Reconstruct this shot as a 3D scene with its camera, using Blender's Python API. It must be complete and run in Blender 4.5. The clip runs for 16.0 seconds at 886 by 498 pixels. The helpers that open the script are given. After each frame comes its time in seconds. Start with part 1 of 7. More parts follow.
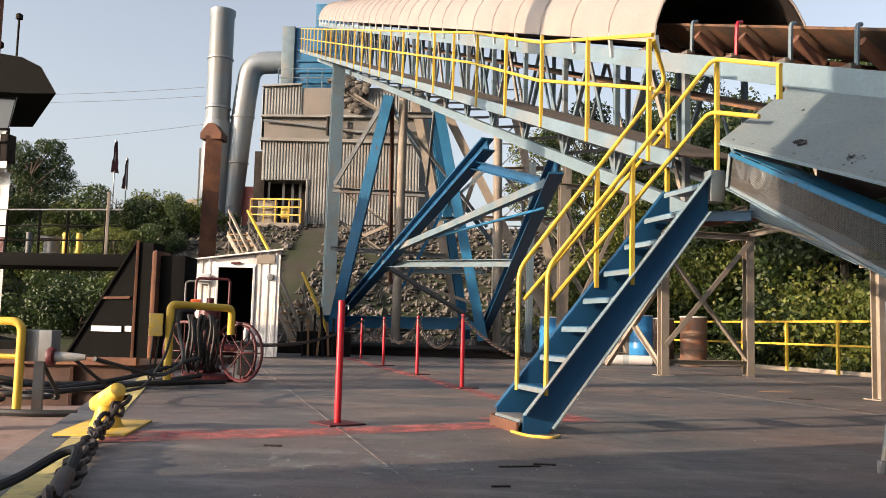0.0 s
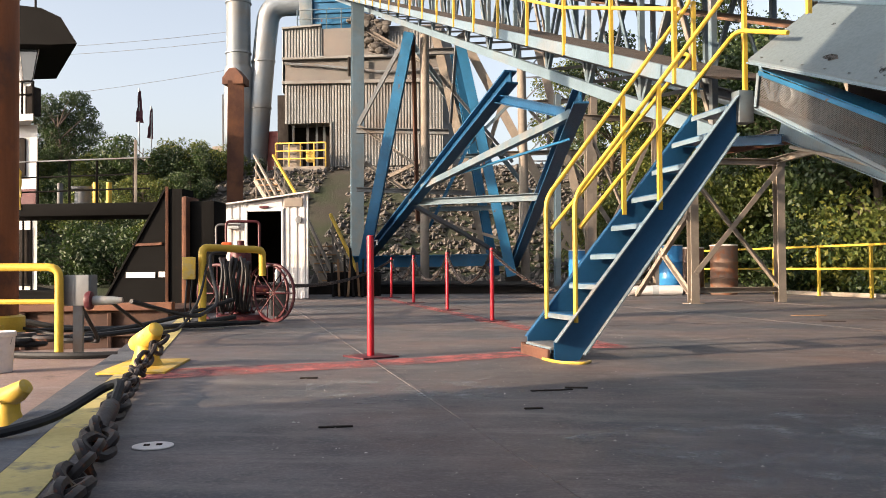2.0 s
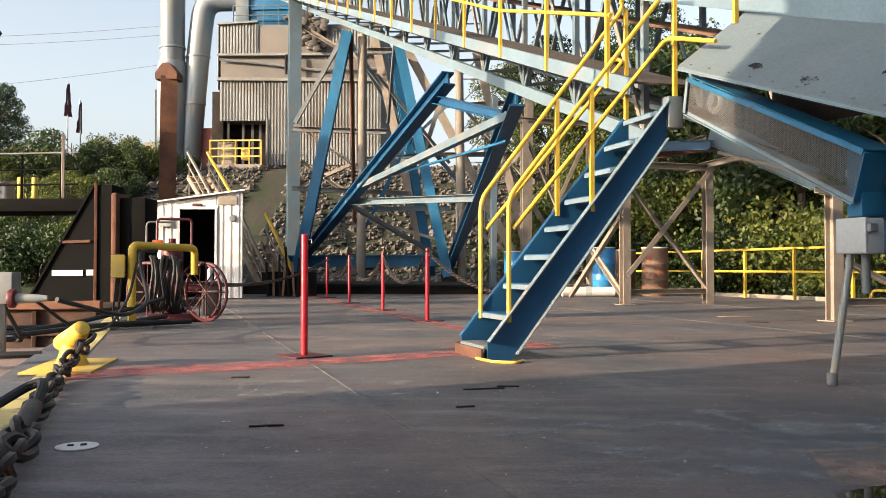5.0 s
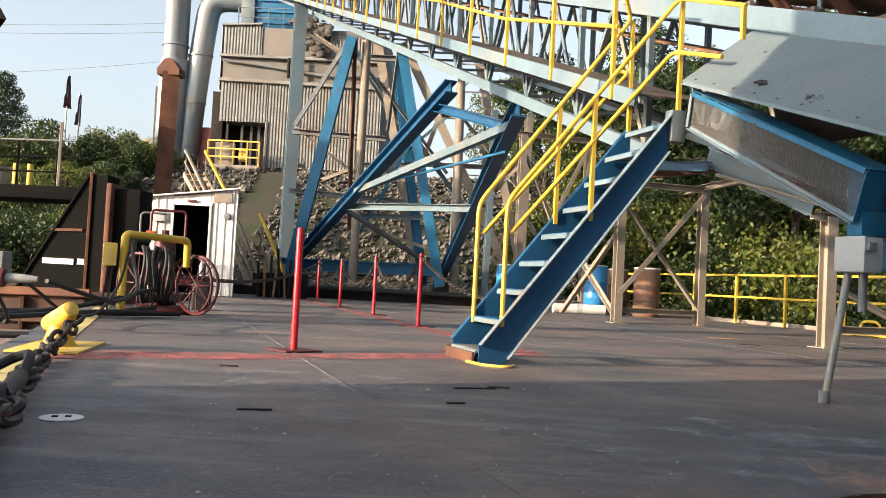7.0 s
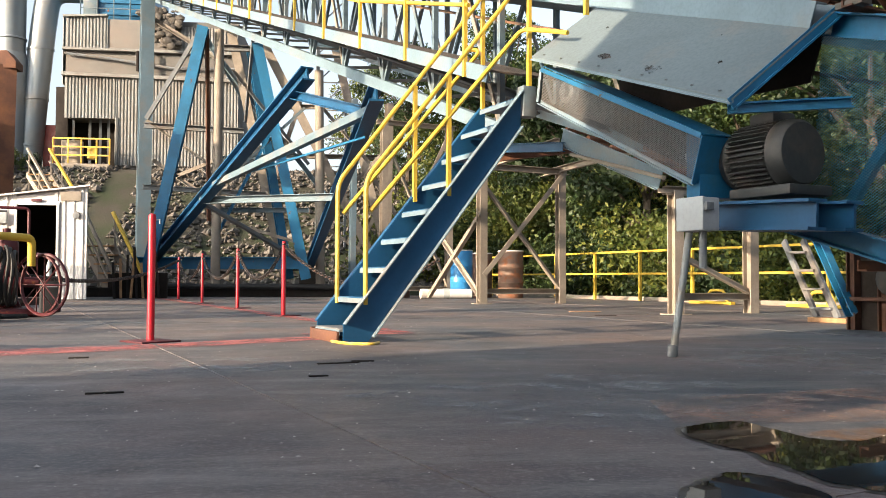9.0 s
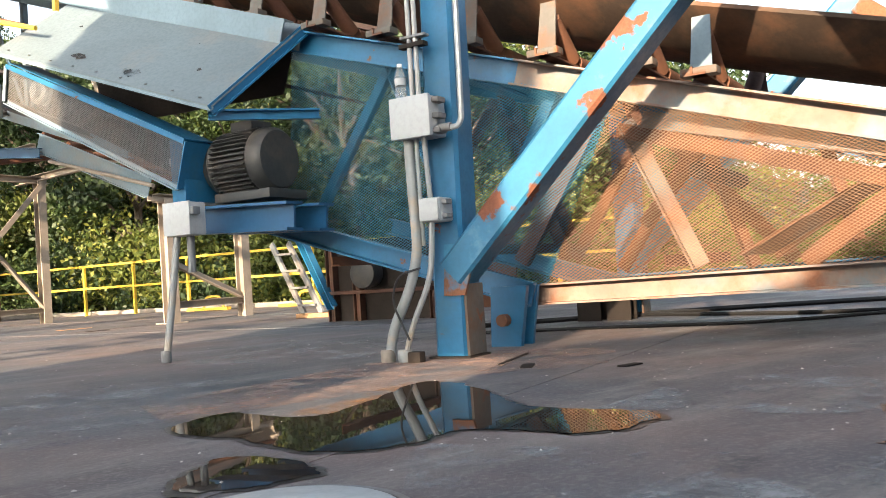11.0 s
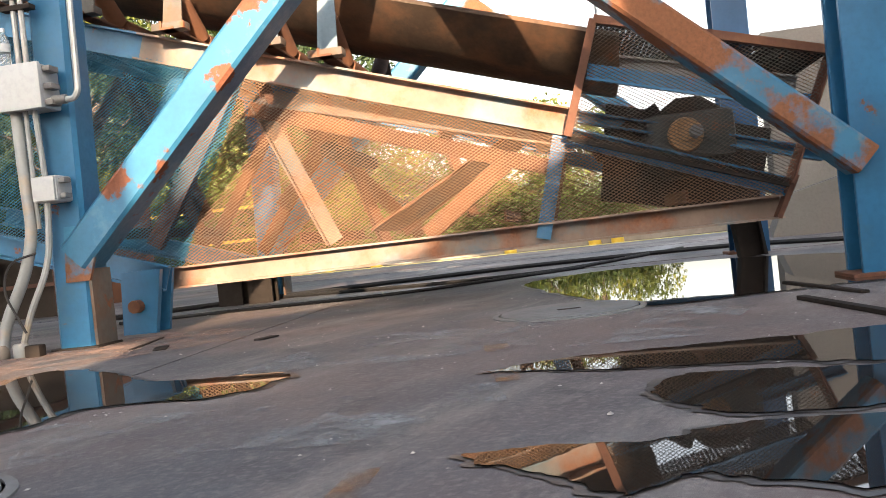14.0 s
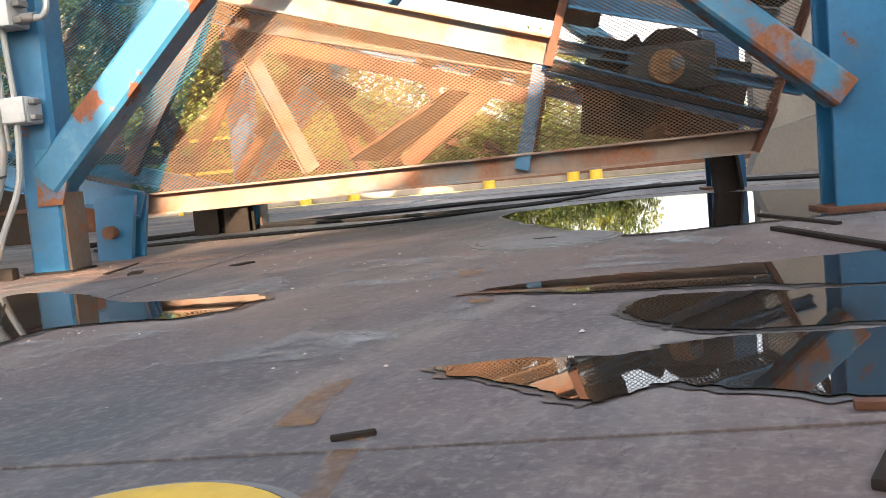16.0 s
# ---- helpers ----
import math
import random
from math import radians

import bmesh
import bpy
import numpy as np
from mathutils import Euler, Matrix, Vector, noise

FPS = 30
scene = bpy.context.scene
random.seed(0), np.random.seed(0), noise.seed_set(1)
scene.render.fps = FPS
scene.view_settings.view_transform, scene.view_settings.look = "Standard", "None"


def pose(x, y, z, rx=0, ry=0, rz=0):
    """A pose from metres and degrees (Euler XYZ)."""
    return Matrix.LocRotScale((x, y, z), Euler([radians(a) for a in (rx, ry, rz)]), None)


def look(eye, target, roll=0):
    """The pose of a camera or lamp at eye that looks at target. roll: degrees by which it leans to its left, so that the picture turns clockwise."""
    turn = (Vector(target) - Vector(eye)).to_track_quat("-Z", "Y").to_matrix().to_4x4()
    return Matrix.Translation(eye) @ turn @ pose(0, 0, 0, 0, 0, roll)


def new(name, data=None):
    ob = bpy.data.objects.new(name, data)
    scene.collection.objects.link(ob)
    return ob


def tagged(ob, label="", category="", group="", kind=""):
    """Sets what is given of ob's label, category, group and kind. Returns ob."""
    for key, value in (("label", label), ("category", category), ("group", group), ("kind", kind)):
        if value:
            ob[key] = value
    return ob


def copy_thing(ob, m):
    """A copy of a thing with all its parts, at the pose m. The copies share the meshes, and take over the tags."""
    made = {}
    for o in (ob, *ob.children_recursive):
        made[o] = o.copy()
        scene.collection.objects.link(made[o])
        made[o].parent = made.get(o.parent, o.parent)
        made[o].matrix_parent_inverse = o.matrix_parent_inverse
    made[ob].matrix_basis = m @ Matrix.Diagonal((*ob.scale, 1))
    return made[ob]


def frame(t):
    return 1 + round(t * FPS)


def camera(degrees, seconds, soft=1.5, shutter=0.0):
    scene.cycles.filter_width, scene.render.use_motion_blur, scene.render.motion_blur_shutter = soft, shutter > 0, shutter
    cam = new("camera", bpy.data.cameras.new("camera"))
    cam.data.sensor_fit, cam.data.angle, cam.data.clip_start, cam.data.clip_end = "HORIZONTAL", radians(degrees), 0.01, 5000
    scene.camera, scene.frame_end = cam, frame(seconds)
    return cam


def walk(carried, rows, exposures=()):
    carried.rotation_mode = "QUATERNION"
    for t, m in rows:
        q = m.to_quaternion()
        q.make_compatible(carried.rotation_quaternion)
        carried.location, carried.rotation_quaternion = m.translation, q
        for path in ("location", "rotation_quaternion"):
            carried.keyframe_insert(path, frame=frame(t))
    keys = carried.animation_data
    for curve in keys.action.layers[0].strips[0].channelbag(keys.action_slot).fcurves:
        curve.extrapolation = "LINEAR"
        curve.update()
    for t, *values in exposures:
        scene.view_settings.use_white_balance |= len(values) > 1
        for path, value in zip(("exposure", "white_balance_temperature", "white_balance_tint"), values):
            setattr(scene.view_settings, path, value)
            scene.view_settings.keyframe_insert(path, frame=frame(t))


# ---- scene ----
cam = camera(53.9, 16.0, soft=0.8)
PATH = [
    (0, (0.628, -0.162, 0.8), (0.446, 1.822, 0.983), 1.5),
    (0.5, (0.595, -0.13, 0.774), (0.315, 1.846, 0.903), 0.8),
    (1, (0.602, -0.142, 0.749), (0.302, 1.834, 0.84), 0.2),
    (1.5, (0.617, -0.149, 0.73), (0.342, 1.831, 0.798), -0.2),
    (2, (0.632, -0.172, 0.738), (0.388, 1.813, 0.782), -0.4),
    (2.5, (0.632, -0.181, 0.755), (0.415, 1.807, 0.796), -0.7),
    (3, (0.634, -0.172, 0.75), (0.463, 1.82, 0.803), -0.6),
    (3.5, (0.648, -0.194, 0.745), (0.489, 1.799, 0.801), -0.8),
    (4, (0.644, -0.186, 0.738), (0.511, 1.809, 0.784), -0.6),
    (4.5, (0.646, -0.19, 0.735), (0.523, 1.806, 0.773), -0.3),
    (5, (0.651, -0.191, 0.73), (0.551, 1.806, 0.775), -0.0),
    (5.2, (0.653, -0.193, 0.719), (0.558, 1.804, 0.768), 0.0),
    (7.5, (0.614, -0.134, 0.589), (0.532, 1.863, 0.668), 3.4),
    (8, (0.631, -0.117, 0.544), (0.54, 1.88, 0.619), 2.6),
    (8.5, (0.649, -0.126, 0.519), (0.627, 1.872, 0.591), 1.2),
    (9, (0.678, -0.149, 0.503), (0.898, 1.838, 0.573), 0.2),
    (9.3, (0.675, -0.137, 0.479), (1.148, 1.805, 0.562), -0.4),
    (9.5, (0.703, -0.162, 0.508), (1.275, 1.753, 0.583), -1.0),
    (10, (0.7, -0.18, 0.507), (1.467, 1.666, 0.583), -1.5),
    (10.2, (0.711, -0.181, 0.497), (1.589, 1.614, 0.578), -2.0),
    (12.3, (0.691, -0.29, 0.437), (2.295, 0.904, 0.41), -5.0),
    (12.5, (0.702, -0.291, 0.428), (2.347, 0.847, 0.395), -5.1),
    (13, (0.711, -0.283, 0.406), (2.422, 0.752, 0.361), -5.5),
    (13.5, (0.724, -0.281, 0.391), (2.443, 0.74, 0.351), -5.7),
    (14, (0.728, -0.275, 0.368), (2.481, 0.687, 0.341), -6.1),
    (14.5, (0.738, -0.276, 0.35), (2.51, 0.651, 0.319), -6.4),
    (15, (0.743, -0.272, 0.338), (2.516, 0.65, 0.269), -6.3),
    (15.5, (0.734, -0.275, 0.334), (2.504, 0.648, 0.22), -5.7),
    (16, (0.734, -0.275, 0.329), (2.497, 0.653, 0.153), -5.3),
]
walk(cam, [(t, look(eye, goal, roll)) for t, eye, goal, roll in PATH], [(0, 1.34, 6550, 12), (1, 1.5, 6550, 13), (5, 1.65, 6550, 9), (8.5, 1.78, 6450, 8), (10, 2.25, 6450, 7), (12.5, 2.68, 6950, 12), (14.5, 2.6, 7100, 13), (16, 2.9, 7150, 13)]
)

# ---- light ----
SUN_TRAVEL = Vector((0.86, 0.51, 0.0)).normalized()
SUN_ELEV = 14.0
world = bpy.data.worlds.new("sky")
scene.world = world
world.use_nodes = True
wn = world.node_tree.nodes
wl = world.node_tree.links
sky = wn.new("ShaderNodeTexSky")
sky.sky_type = "NISHITA"
sky.sun_disc = False
sky.sun_elevation = radians(SUN_ELEV)
sky.sun_rotation = math.atan2(-SUN_TRAVEL.x, -SUN_TRAVEL.y)
sky.air_density, sky.dust_density, sky.ozone_density = 1.0, 4.6, 1.8
grey = wn.new("ShaderNodeRGBToBW")
haze = wn.new("ShaderNodeMixRGB")   # thin white haze over the whole sky
haze.inputs[0].default_value = 0.58
wl.new(sky.outputs[0], grey.inputs[0])
wl.new(sky.outputs[0], haze.inputs[1])
wl.new(grey.outputs[0], haze.inputs[2])
wl.new(haze.outputs[0], wn["Background"].inputs[0])
wn["Background"].inputs[1].default_value = 0.155
sun = new("sun", bpy.data.lights.new("sun", "SUN"))
sun.data.energy, sun.data.angle, sun.data.color = 3.7, radians(0.6), (1.0, 0.77, 0.54)
sun_way = Vector((SUN_TRAVEL.x * math.cos(radians(SUN_ELEV)), SUN_TRAVEL.y * math.cos(radians(SUN_ELEV)), -math.sin(radians(SUN_ELEV))))
sun.matrix_basis = look((0, 0, 30), Vector((0, 0, 30)) + sun_way)

# ---- helpers of the place ----
# the barge, its conveyor and its rails share one grid: s along the deck edge, n across the deck
TURN = -69.52


def W(s, n, z):
    return Vector((s * 0.35 + n * 0.937, -s * 0.937 + n * 0.35, z))


GS, GN = Vector((0.35, -0.937, 0)), Vector((0.937, 0.35, 0))
UP = Vector((0, 0, 1))


def thing(name, label, category, at=(0, 0, 0), group="", kind="", turn=0):
    ob = new(name)
    ob.empty_display_size = 0.2
    ob.matrix_basis = pose(at[0], at[1], at[2], 0, 0, turn)
    return tagged(ob, label, category, group, kind)


def solid(name, bm, material, smooth=False):
    me = bpy.data.meshes.new(name)
    bm.normal_update()
    bm.to_mesh(me)
    bm.free()
    me.materials.append(material)
    me.set_sharp_from_angle(angle=radians(38))
    if smooth:
        for p in me.polygons:
            p.use_smooth = True
    return new(name, me)


def part(name, bm, material, parent, label="", smooth=False):
    ob = solid(name, bm, material, smooth)
    ob.parent = parent
    m = parent.matrix_basis.copy()
    if parent.parent:
        m = parent.parent.matrix_basis @ parent.matrix_parent_inverse @ m
    ob.matrix_parent_inverse = m.inverted()
    return tagged(ob, label)


def whole(name, bm, material, label, category, kind="", group="", smooth=False):
    return tagged(solid(name, bm, material, smooth), label, category, group, kind)


def profile(kind, w, h, t):
    a, b = w / 2, h / 2
    if kind == "pipe":
        k = 10
        return [(a * math.cos(i * math.tau / k), a * math.sin(i * math.tau / k)) for i in range(k)]
    if kind == "I":
        v = t / 2
        return [(-a, -b), (a, -b), (a, -b + t), (v, -b + t), (v, b - t), (a, b - t), (a, b), (-a, b), (-a, b - t), (-v, b - t), (-v, -b + t), (-a, -b + t)]
    if kind == "H":
        v = t / 2
        return [(-a, -b), (-a + t, -b), (-a + t, -v), (a - t, -v), (a - t, -b), (a, -b), (a, b), (a - t, b), (a - t, v), (-a + t, v), (-a + t, b), (-a, b)]
    if kind == "C":
        return [(-a, -b), (a, -b), (a, -b + t), (-a + t, -b + t), (-a + t, b - t), (a, b - t), (a, b), (-a, b)]
    if kind == "L":
        return [(-a, -b), (a, -b), (a, -b + t), (-a + t, -b + t), (-a + t, b), (-a, b)]
    c = min(w, h) * 0.1
    return [(-a + c, -b), (a - c, -b), (a, -b + c), (a, b - c), (a - c, b), (-a + c, b), (-a, b - c), (-a, -b + c)]


def beam(bm, a, b, w, h=None, kind="box", up=UP, t=0.012):
    a, b, up = Vector(a), Vector(b), Vector(up)
    h = w if h is None else h
    ax = (b - a).normalized()
    if abs(ax.dot(up)) > 0.98:
        up = GN if abs(ax.dot(GN)) < 0.9 else GS
    side = ax.cross(up).normalized()
    top = side.cross(ax)
    pts = profile(kind, w, h, t)
    lo = [bm.verts.new(a + side * x + top * y) for x, y in pts]
    hi = [bm.verts.new(b + side * x + top * y) for x, y in pts]
    k = len(pts)
    for i in range(k):
        f = bm.faces.new((lo[i], lo[(i + 1) % k], hi[(i + 1) % k], hi[i]))
        f.smooth = kind == "pipe"
    bm.faces.new(lo[::-1])
    bm.faces.new(hi)
    return bm


def bar(a, b, w, h=None, kind="box", up=UP, t=0.012):
    return beam(bmesh.new(), a, b, w, h, kind, up, t)


def block(bm, lo, hi, m=None, bevel=0.0):
    """A box between two corners, its edges bevelled, moved by m."""
    b2 = bmesh.new()
    r = bmesh.ops.create_cube(b2, size=1)
    lo, hi = Vector(lo), Vector(hi)
    for v in r["verts"]:
        v.co = Vector([(lo[i] + hi[i]) / 2 + v.co[i] * (hi[i] - lo[i]) for i in range(3)])
    if bevel:
        bmesh.ops.bevel(b2, geom=b2.edges[:], offset=bevel, segments=2, profile=0.6, affect="EDGES")
    if m is not None:
        b2.transform(m)
    me = bpy.data.meshes.new("tmp")
    b2.to_mesh(me)
    b2.free()
    bm.from_mesh(me)
    bpy.data.meshes.remove(me)
    return bm


def boxed(lo, hi, m=None, bevel=0.0):
    return block(bmesh.new(), lo, hi, m, bevel)


def plate(points, thick, way):
    """A flat plate with these corners, thick along way."""
    bm = bmesh.new()
    way = Vector(way).normalized() * thick
    a = [bm.verts.new(Vector(p)) for p in points]
    b = [bm.verts.new(Vector(p) + way) for p in points]
    k = len(a)
    bm.faces.new(a)
    bm.faces.new(b[::-1])
    for i in range(k):
        bm.faces.new((a[i], b[i], b[(i + 1) % k], a[(i + 1) % k]))
    bmesh.ops.recalc_face_normals(bm, faces=bm.faces[:])
    return bm


def tube(points, r, sides=8, closed=False, caps=True, bm=None):
    """A bent pipe through points."""
    bm = bmesh.new() if bm is None else bm
    pts = [Vector(p) for p in points]
    rings = []
    k = len(pts)
    ref = None
    for i, p in enumerate(pts):
        if closed:
            d = pts[(i + 1) % k] - pts[i - 1]
        else:
            d = pts[min(i + 1, k - 1)] - pts[max(i - 1, 0)]
        d.normalize()
        if ref is None or abs(ref.dot(d)) > 0.95:
            ref = UP if abs(d.z) < 0.9 else Vector((1, 0, 0))
        x = d.cross(ref).normalized()
        y = x.cross(d)
        ref = y
        rr = r[i] if isinstance(r, (list, tuple)) else r
        rings.append([bm.verts.new(p + x * rr * math.cos(j * math.tau / sides) + y * rr * math.sin(j * math.tau / sides)) for j in range(sides)])
    for i in range(k if closed else k - 1):
        a, b = rings[i], rings[(i + 1) % k]
        for j in range(sides):
            f = bm.faces.new((a[j], a[(j + 1) % sides], b[(j + 1) % sides], b[j]))
            f.smooth = True
    if caps and not closed:
        bm.faces.new(rings[0][::-1])
        bm.faces.new(rings[-1])
    return bm


def bend(points, radius, steps=5):
    """Points of a path with rounded corners."""
    pts = [Vector(p) for p in points]
    out = [pts[0]]
    for i in range(1, len(pts) - 1):
        a, p, b = pts[i - 1], pts[i], pts[i + 1]
        u, v = (a - p), (b - p)
        r = min(radius, u.length * 0.45, v.length * 0.45)
        q0, q1 = p + u.normalized() * r, p + v.normalized() * r
        for j in range(steps + 1):
            f = j / steps
            out.append((q0 * (1 - f) + p * f) * (1 - f) + (p * (1 - f) + q1 * f) * f)
    out.append(pts[-1])
    return out


def sag(a, b, drop, k=12):
    a, b = Vector(a), Vector(b)
    return [a.lerp(b, i / k) - UP * drop * 4 * (i / k) * (1 - i / k) for i in range(k + 1)]


def lathe(rings, m=None, sides=20, bm=None):
    """A turned shape round z from (radius, height) pairs."""
    bm = bmesh.new() if bm is None else bm
    rows = []
    for r, z in rings:
        rows.append([bm.verts.new((m @ Vector((r * math.cos(j * math.tau / sides), r * math.sin(j * math.tau / sides), z))) if m else Vector((r * math.cos(j * math.tau / sides), r * math.sin(j * math.tau / sides), z))) for j in range(sides)])
    for a, b in zip(rows, rows[1:]):
        for j in range(sides):
            f = bm.faces.new((a[j], a[(j + 1) % sides], b[(j + 1) % sides], b[j]))
            f.smooth = True
    bm.faces.new(rows[0][::-1])
    bm.faces.new(rows[-1])
    return bm


def ribbed(origin, along, upward, length, height, pitch, depth, top=None):
    """A corrugated sheet: ribs run upward. top(f) may give the height at a fraction of its length."""
    bm = bmesh.new()
    along, upward = Vector(along).normalized(), Vector(upward).normalized()
    out = along.cross(upward).normalized()
    xs = []
    x = 0.0
    while x < length:
        for f, d in ((0.0, 0), (0.3, 0), (0.45, 1), (0.85, 1)):
            if x + f * pitch < length:
                xs.append((x + f * pitch, d))
        x += pitch
    xs.append((length, 0))
    last = None
    for x, d in xs:
        h = height if top is None else top(x / length)
        p = Vector(origin) + along * x + out * d * depth
        a, b = bm.verts.new(p), bm.verts.new(p + upward * h)
        if last:
            bm.faces.new((last[0], a, b, last[1]))
        last = (a, b)
    return bm


def inside(poly, x, y):
    hit = False
    for i in range(len(poly)):
        (x0, y0), (x1, y1) = poly[i - 1], poly[i]
        if (y0 > y) != (y1 > y) and x < (x1 - x0) * (y - y0) / (y1 - y0) + x0:
            hit = not hit
    return hit


def expanded(poly, to3, dx, dz, w, tilt):
    """Expanded metal over a polygon: crossing strands that leave diamonds. to3(x, z, d) places a point of the sheet."""
    bm = bmesh.new()
    xs = [p[0] for p in poly]
    zs = [p[1] for p in poly]
    nz = int((max(zs) - min(zs)) / dz) + 1
    nx = int((max(xs) - min(xs)) / dx) + 1
    x0, z0 = min(xs), min(zs)
    for k in range(nz):
        for i in range(nx * 2):
            xa, xb = x0 + i * dx / 2, x0 + (i + 1) * dx / 2
            s = 1 if i % 2 == 0 else -1
            for q in (1, -1):
                za = z0 + k * dz - q * s * dz / 4
                zb = z0 + k * dz + q * s * dz / 4
                za += dz / 4 * (1 + q)
                zb += dz / 4 * (1 + q)
                if not inside(poly, (xa + xb) / 2, (za + zb) / 2):
                    continue
                vs = [bm.verts.new(to3(xa, za - w / 2, tilt)), bm.verts.new(to3(xb, zb - w / 2, tilt)), bm.verts.new(to3(xb, zb + w / 2, -tilt)), bm.verts.new(to3(xa, za + w / 2, -tilt))]
                bm.faces.new(vs)
    return bm


# ---- materials ----
def nodes_of(name):
    m = bpy.data.materials.new(name)
    m.use_nodes = True
    nt = m.node_tree
    return m, nt, nt.nodes["Principled BSDF"]


def noise_of(nt, scale, detail=5.0, rough=0.6, stretch=None, coord="Object"):
    tc = nt.nodes.new("ShaderNodeTexCoord")
    n = nt.nodes.new("ShaderNodeTexNoise")
    n.inputs["Scale"].default_value = scale
    n.inputs["Detail"].default_value = detail
    n.inputs["Roughness"].default_value = rough
    if stretch:
        mp = nt.nodes.new("ShaderNodeMapping")
        mp.inputs["Scale"].default_value = stretch[:3]
        if len(stretch) > 3:
            mp.inputs["Rotation"].default_value = (0, 0, radians(stretch[3]))
        nt.links.new(tc.outputs[coord], mp.inputs[0])
        nt.links.new(mp.outputs[0], n.inputs["Vector"])
    else:
        nt.links.new(tc.outputs[coord], n.inputs["Vector"])
    return n.outputs["Fac"]


def ramp_of(nt, fac, a, b):
    r = nt.nodes.new("ShaderNodeMapRange")
    r.inputs["From Min"].default_value = a
    r.inputs["From Max"].default_value = b
    nt.links.new(fac, r.inputs["Value"])
    return r.outputs["Result"]


def mixed(nt, fac, a, b):
    x = nt.nodes.new("ShaderNodeMix")
    x.data_type = "RGBA"
    if isinstance(fac, (int, float)):
        x.inputs["Factor"].default_value = fac
    else:
        nt.links.new(fac, x.inputs["Factor"])
    for sock, val in ((x.inputs["A"], a), (x.inputs["B"], b)):
        if isinstance(val, tuple):
            x.inputs[6 if sock == x.inputs["A"] else 7].default_value = (*val, 1)
    ia, ib = x.inputs[6], x.inputs[7]
    for sock, val in ((ia, a), (ib, b)):
        if isinstance(val, tuple):
            sock.default_value = (*val, 1)
        else:
            nt.links.new(val, sock)
    return x.outputs[2]


def times(nt, a, b):
    x = nt.nodes.new("ShaderNodeMath")
    x.operation = "MULTIPLY"
    for i, v in enumerate((a, b)):
        if isinstance(v, (int, float)):
            x.inputs[i].default_value = v
        else:
            nt.links.new(v, x.inputs[i])
    return x.outputs[0]


def relief(nt, bsdf, height, strength, distance):
    b = nt.nodes.new("ShaderNodeBump")
    b.inputs["Strength"].default_value = strength
    b.inputs["Distance"].default_value = distance
    nt.links.new(height, b.inputs["Height"])
    nt.links.new(b.outputs[0], bsdf.inputs["Normal"])


def surface(name, col, rough=0.5, metal=0.0, var=0.25, scale=2.0, fine=35.0, dirt=None, dirt_at=(0.5, 0.7), dirt_scale=1.6,
            rust=None, rust_at=(0.62, 0.68), rust_scale=4.0, bump=0.15, depth=0.004, stretch=None):
    m, nt, bs = nodes_of(name)
    bs.inputs["Specular IOR Level"].default_value = 0.35
    big = noise_of(nt, scale, stretch=stretch)
    small = noise_of(nt, fine, 4)
    dark = tuple(c * (1 - var) for c in col)
    light = tuple(min(1, c * (1 + var * 0.8)) for c in col)
    c = mixed(nt, ramp_of(nt, big, 0.3, 0.7), dark, light)
    c = mixed(nt, times(nt, ramp_of(nt, small, 0.45, 0.8), 0.35), c, tuple(x * 0.6 for x in col))
    r = ramp_of(nt, small, 0.0, 1.0)
    rr = nt.nodes.new("ShaderNodeMapRange")
    rr.inputs["To Min"].default_value, rr.inputs["To Max"].default_value = max(0.02, rough - 0.15), min(1, rough + 0.15)
    nt.links.new(r, rr.inputs["Value"])
    if dirt:
        d = noise_of(nt, dirt_scale, 8, 0.65)
        c = mixed(nt, ramp_of(nt, d, *dirt_at), c, dirt)
    if rust:
        d = noise_of(nt, rust_scale, 9, 0.62)
        k = ramp_of(nt, d, *rust_at)
        spots = noise_of(nt, 60, 3)
        c = mixed(nt, k, c, mixed(nt, spots, tuple(x * 0.5 for x in rust), tuple(x * 1.4 for x in rust)))
        mk = times(nt, k, 0.4)
        ad = nt.nodes.new("ShaderNodeMath")
        ad.operation = "ADD"
        ad.use_clamp = True
        nt.links.new(rr.outputs[0], ad.inputs[0])
        nt.links.new(mk, ad.inputs[1])
        nt.links.new(ad.outputs[0], bs.inputs["Roughness"])
    else:
        nt.links.new(rr.outputs[0], bs.inputs["Roughness"])
    nt.links.new(c, bs.inputs["Base Color"])
    bs.inputs["Metallic"].default_value = metal
    if bump:
        relief(nt, bs, small, bump, depth)
    return m


RUST = (0.20, 0.075, 0.035)
M_BLUE = surface("blue_paint", (0.013, 0.105, 0.215), 0.42, rust=(0.15, 0.055, 0.03), rust_at=(0.66, 0.69), rust_scale=4.5, var=0.25, dirt=(0.04, 0.10, 0.15), dirt_at=(0.55, 0.8), dirt_scale=3.0)
M_DEEP = surface("deep_blue_paint", (0.011, 0.066, 0.15), 0.4, rust=RUST, rust_at=(0.7, 0.75), rust_scale=3, var=0.2)
M_PALE = surface("weathered_pale_blue_paint", (0.10, 0.145, 0.175), 0.6, dirt=(0.20, 0.17, 0.14), dirt_at=(0.5, 0.75), dirt_scale=1.1, rust=RUST, rust_at=(0.68, 0.74), var=0.2)
M_LAV = surface("dusty_blue_grey_paint", (0.125, 0.18, 0.22), 0.55, dirt=(0.19, 0.165, 0.14), dirt_at=(0.5, 0.78), dirt_scale=0.8, rust=RUST, rust_at=(0.7, 0.76), var=0.15)
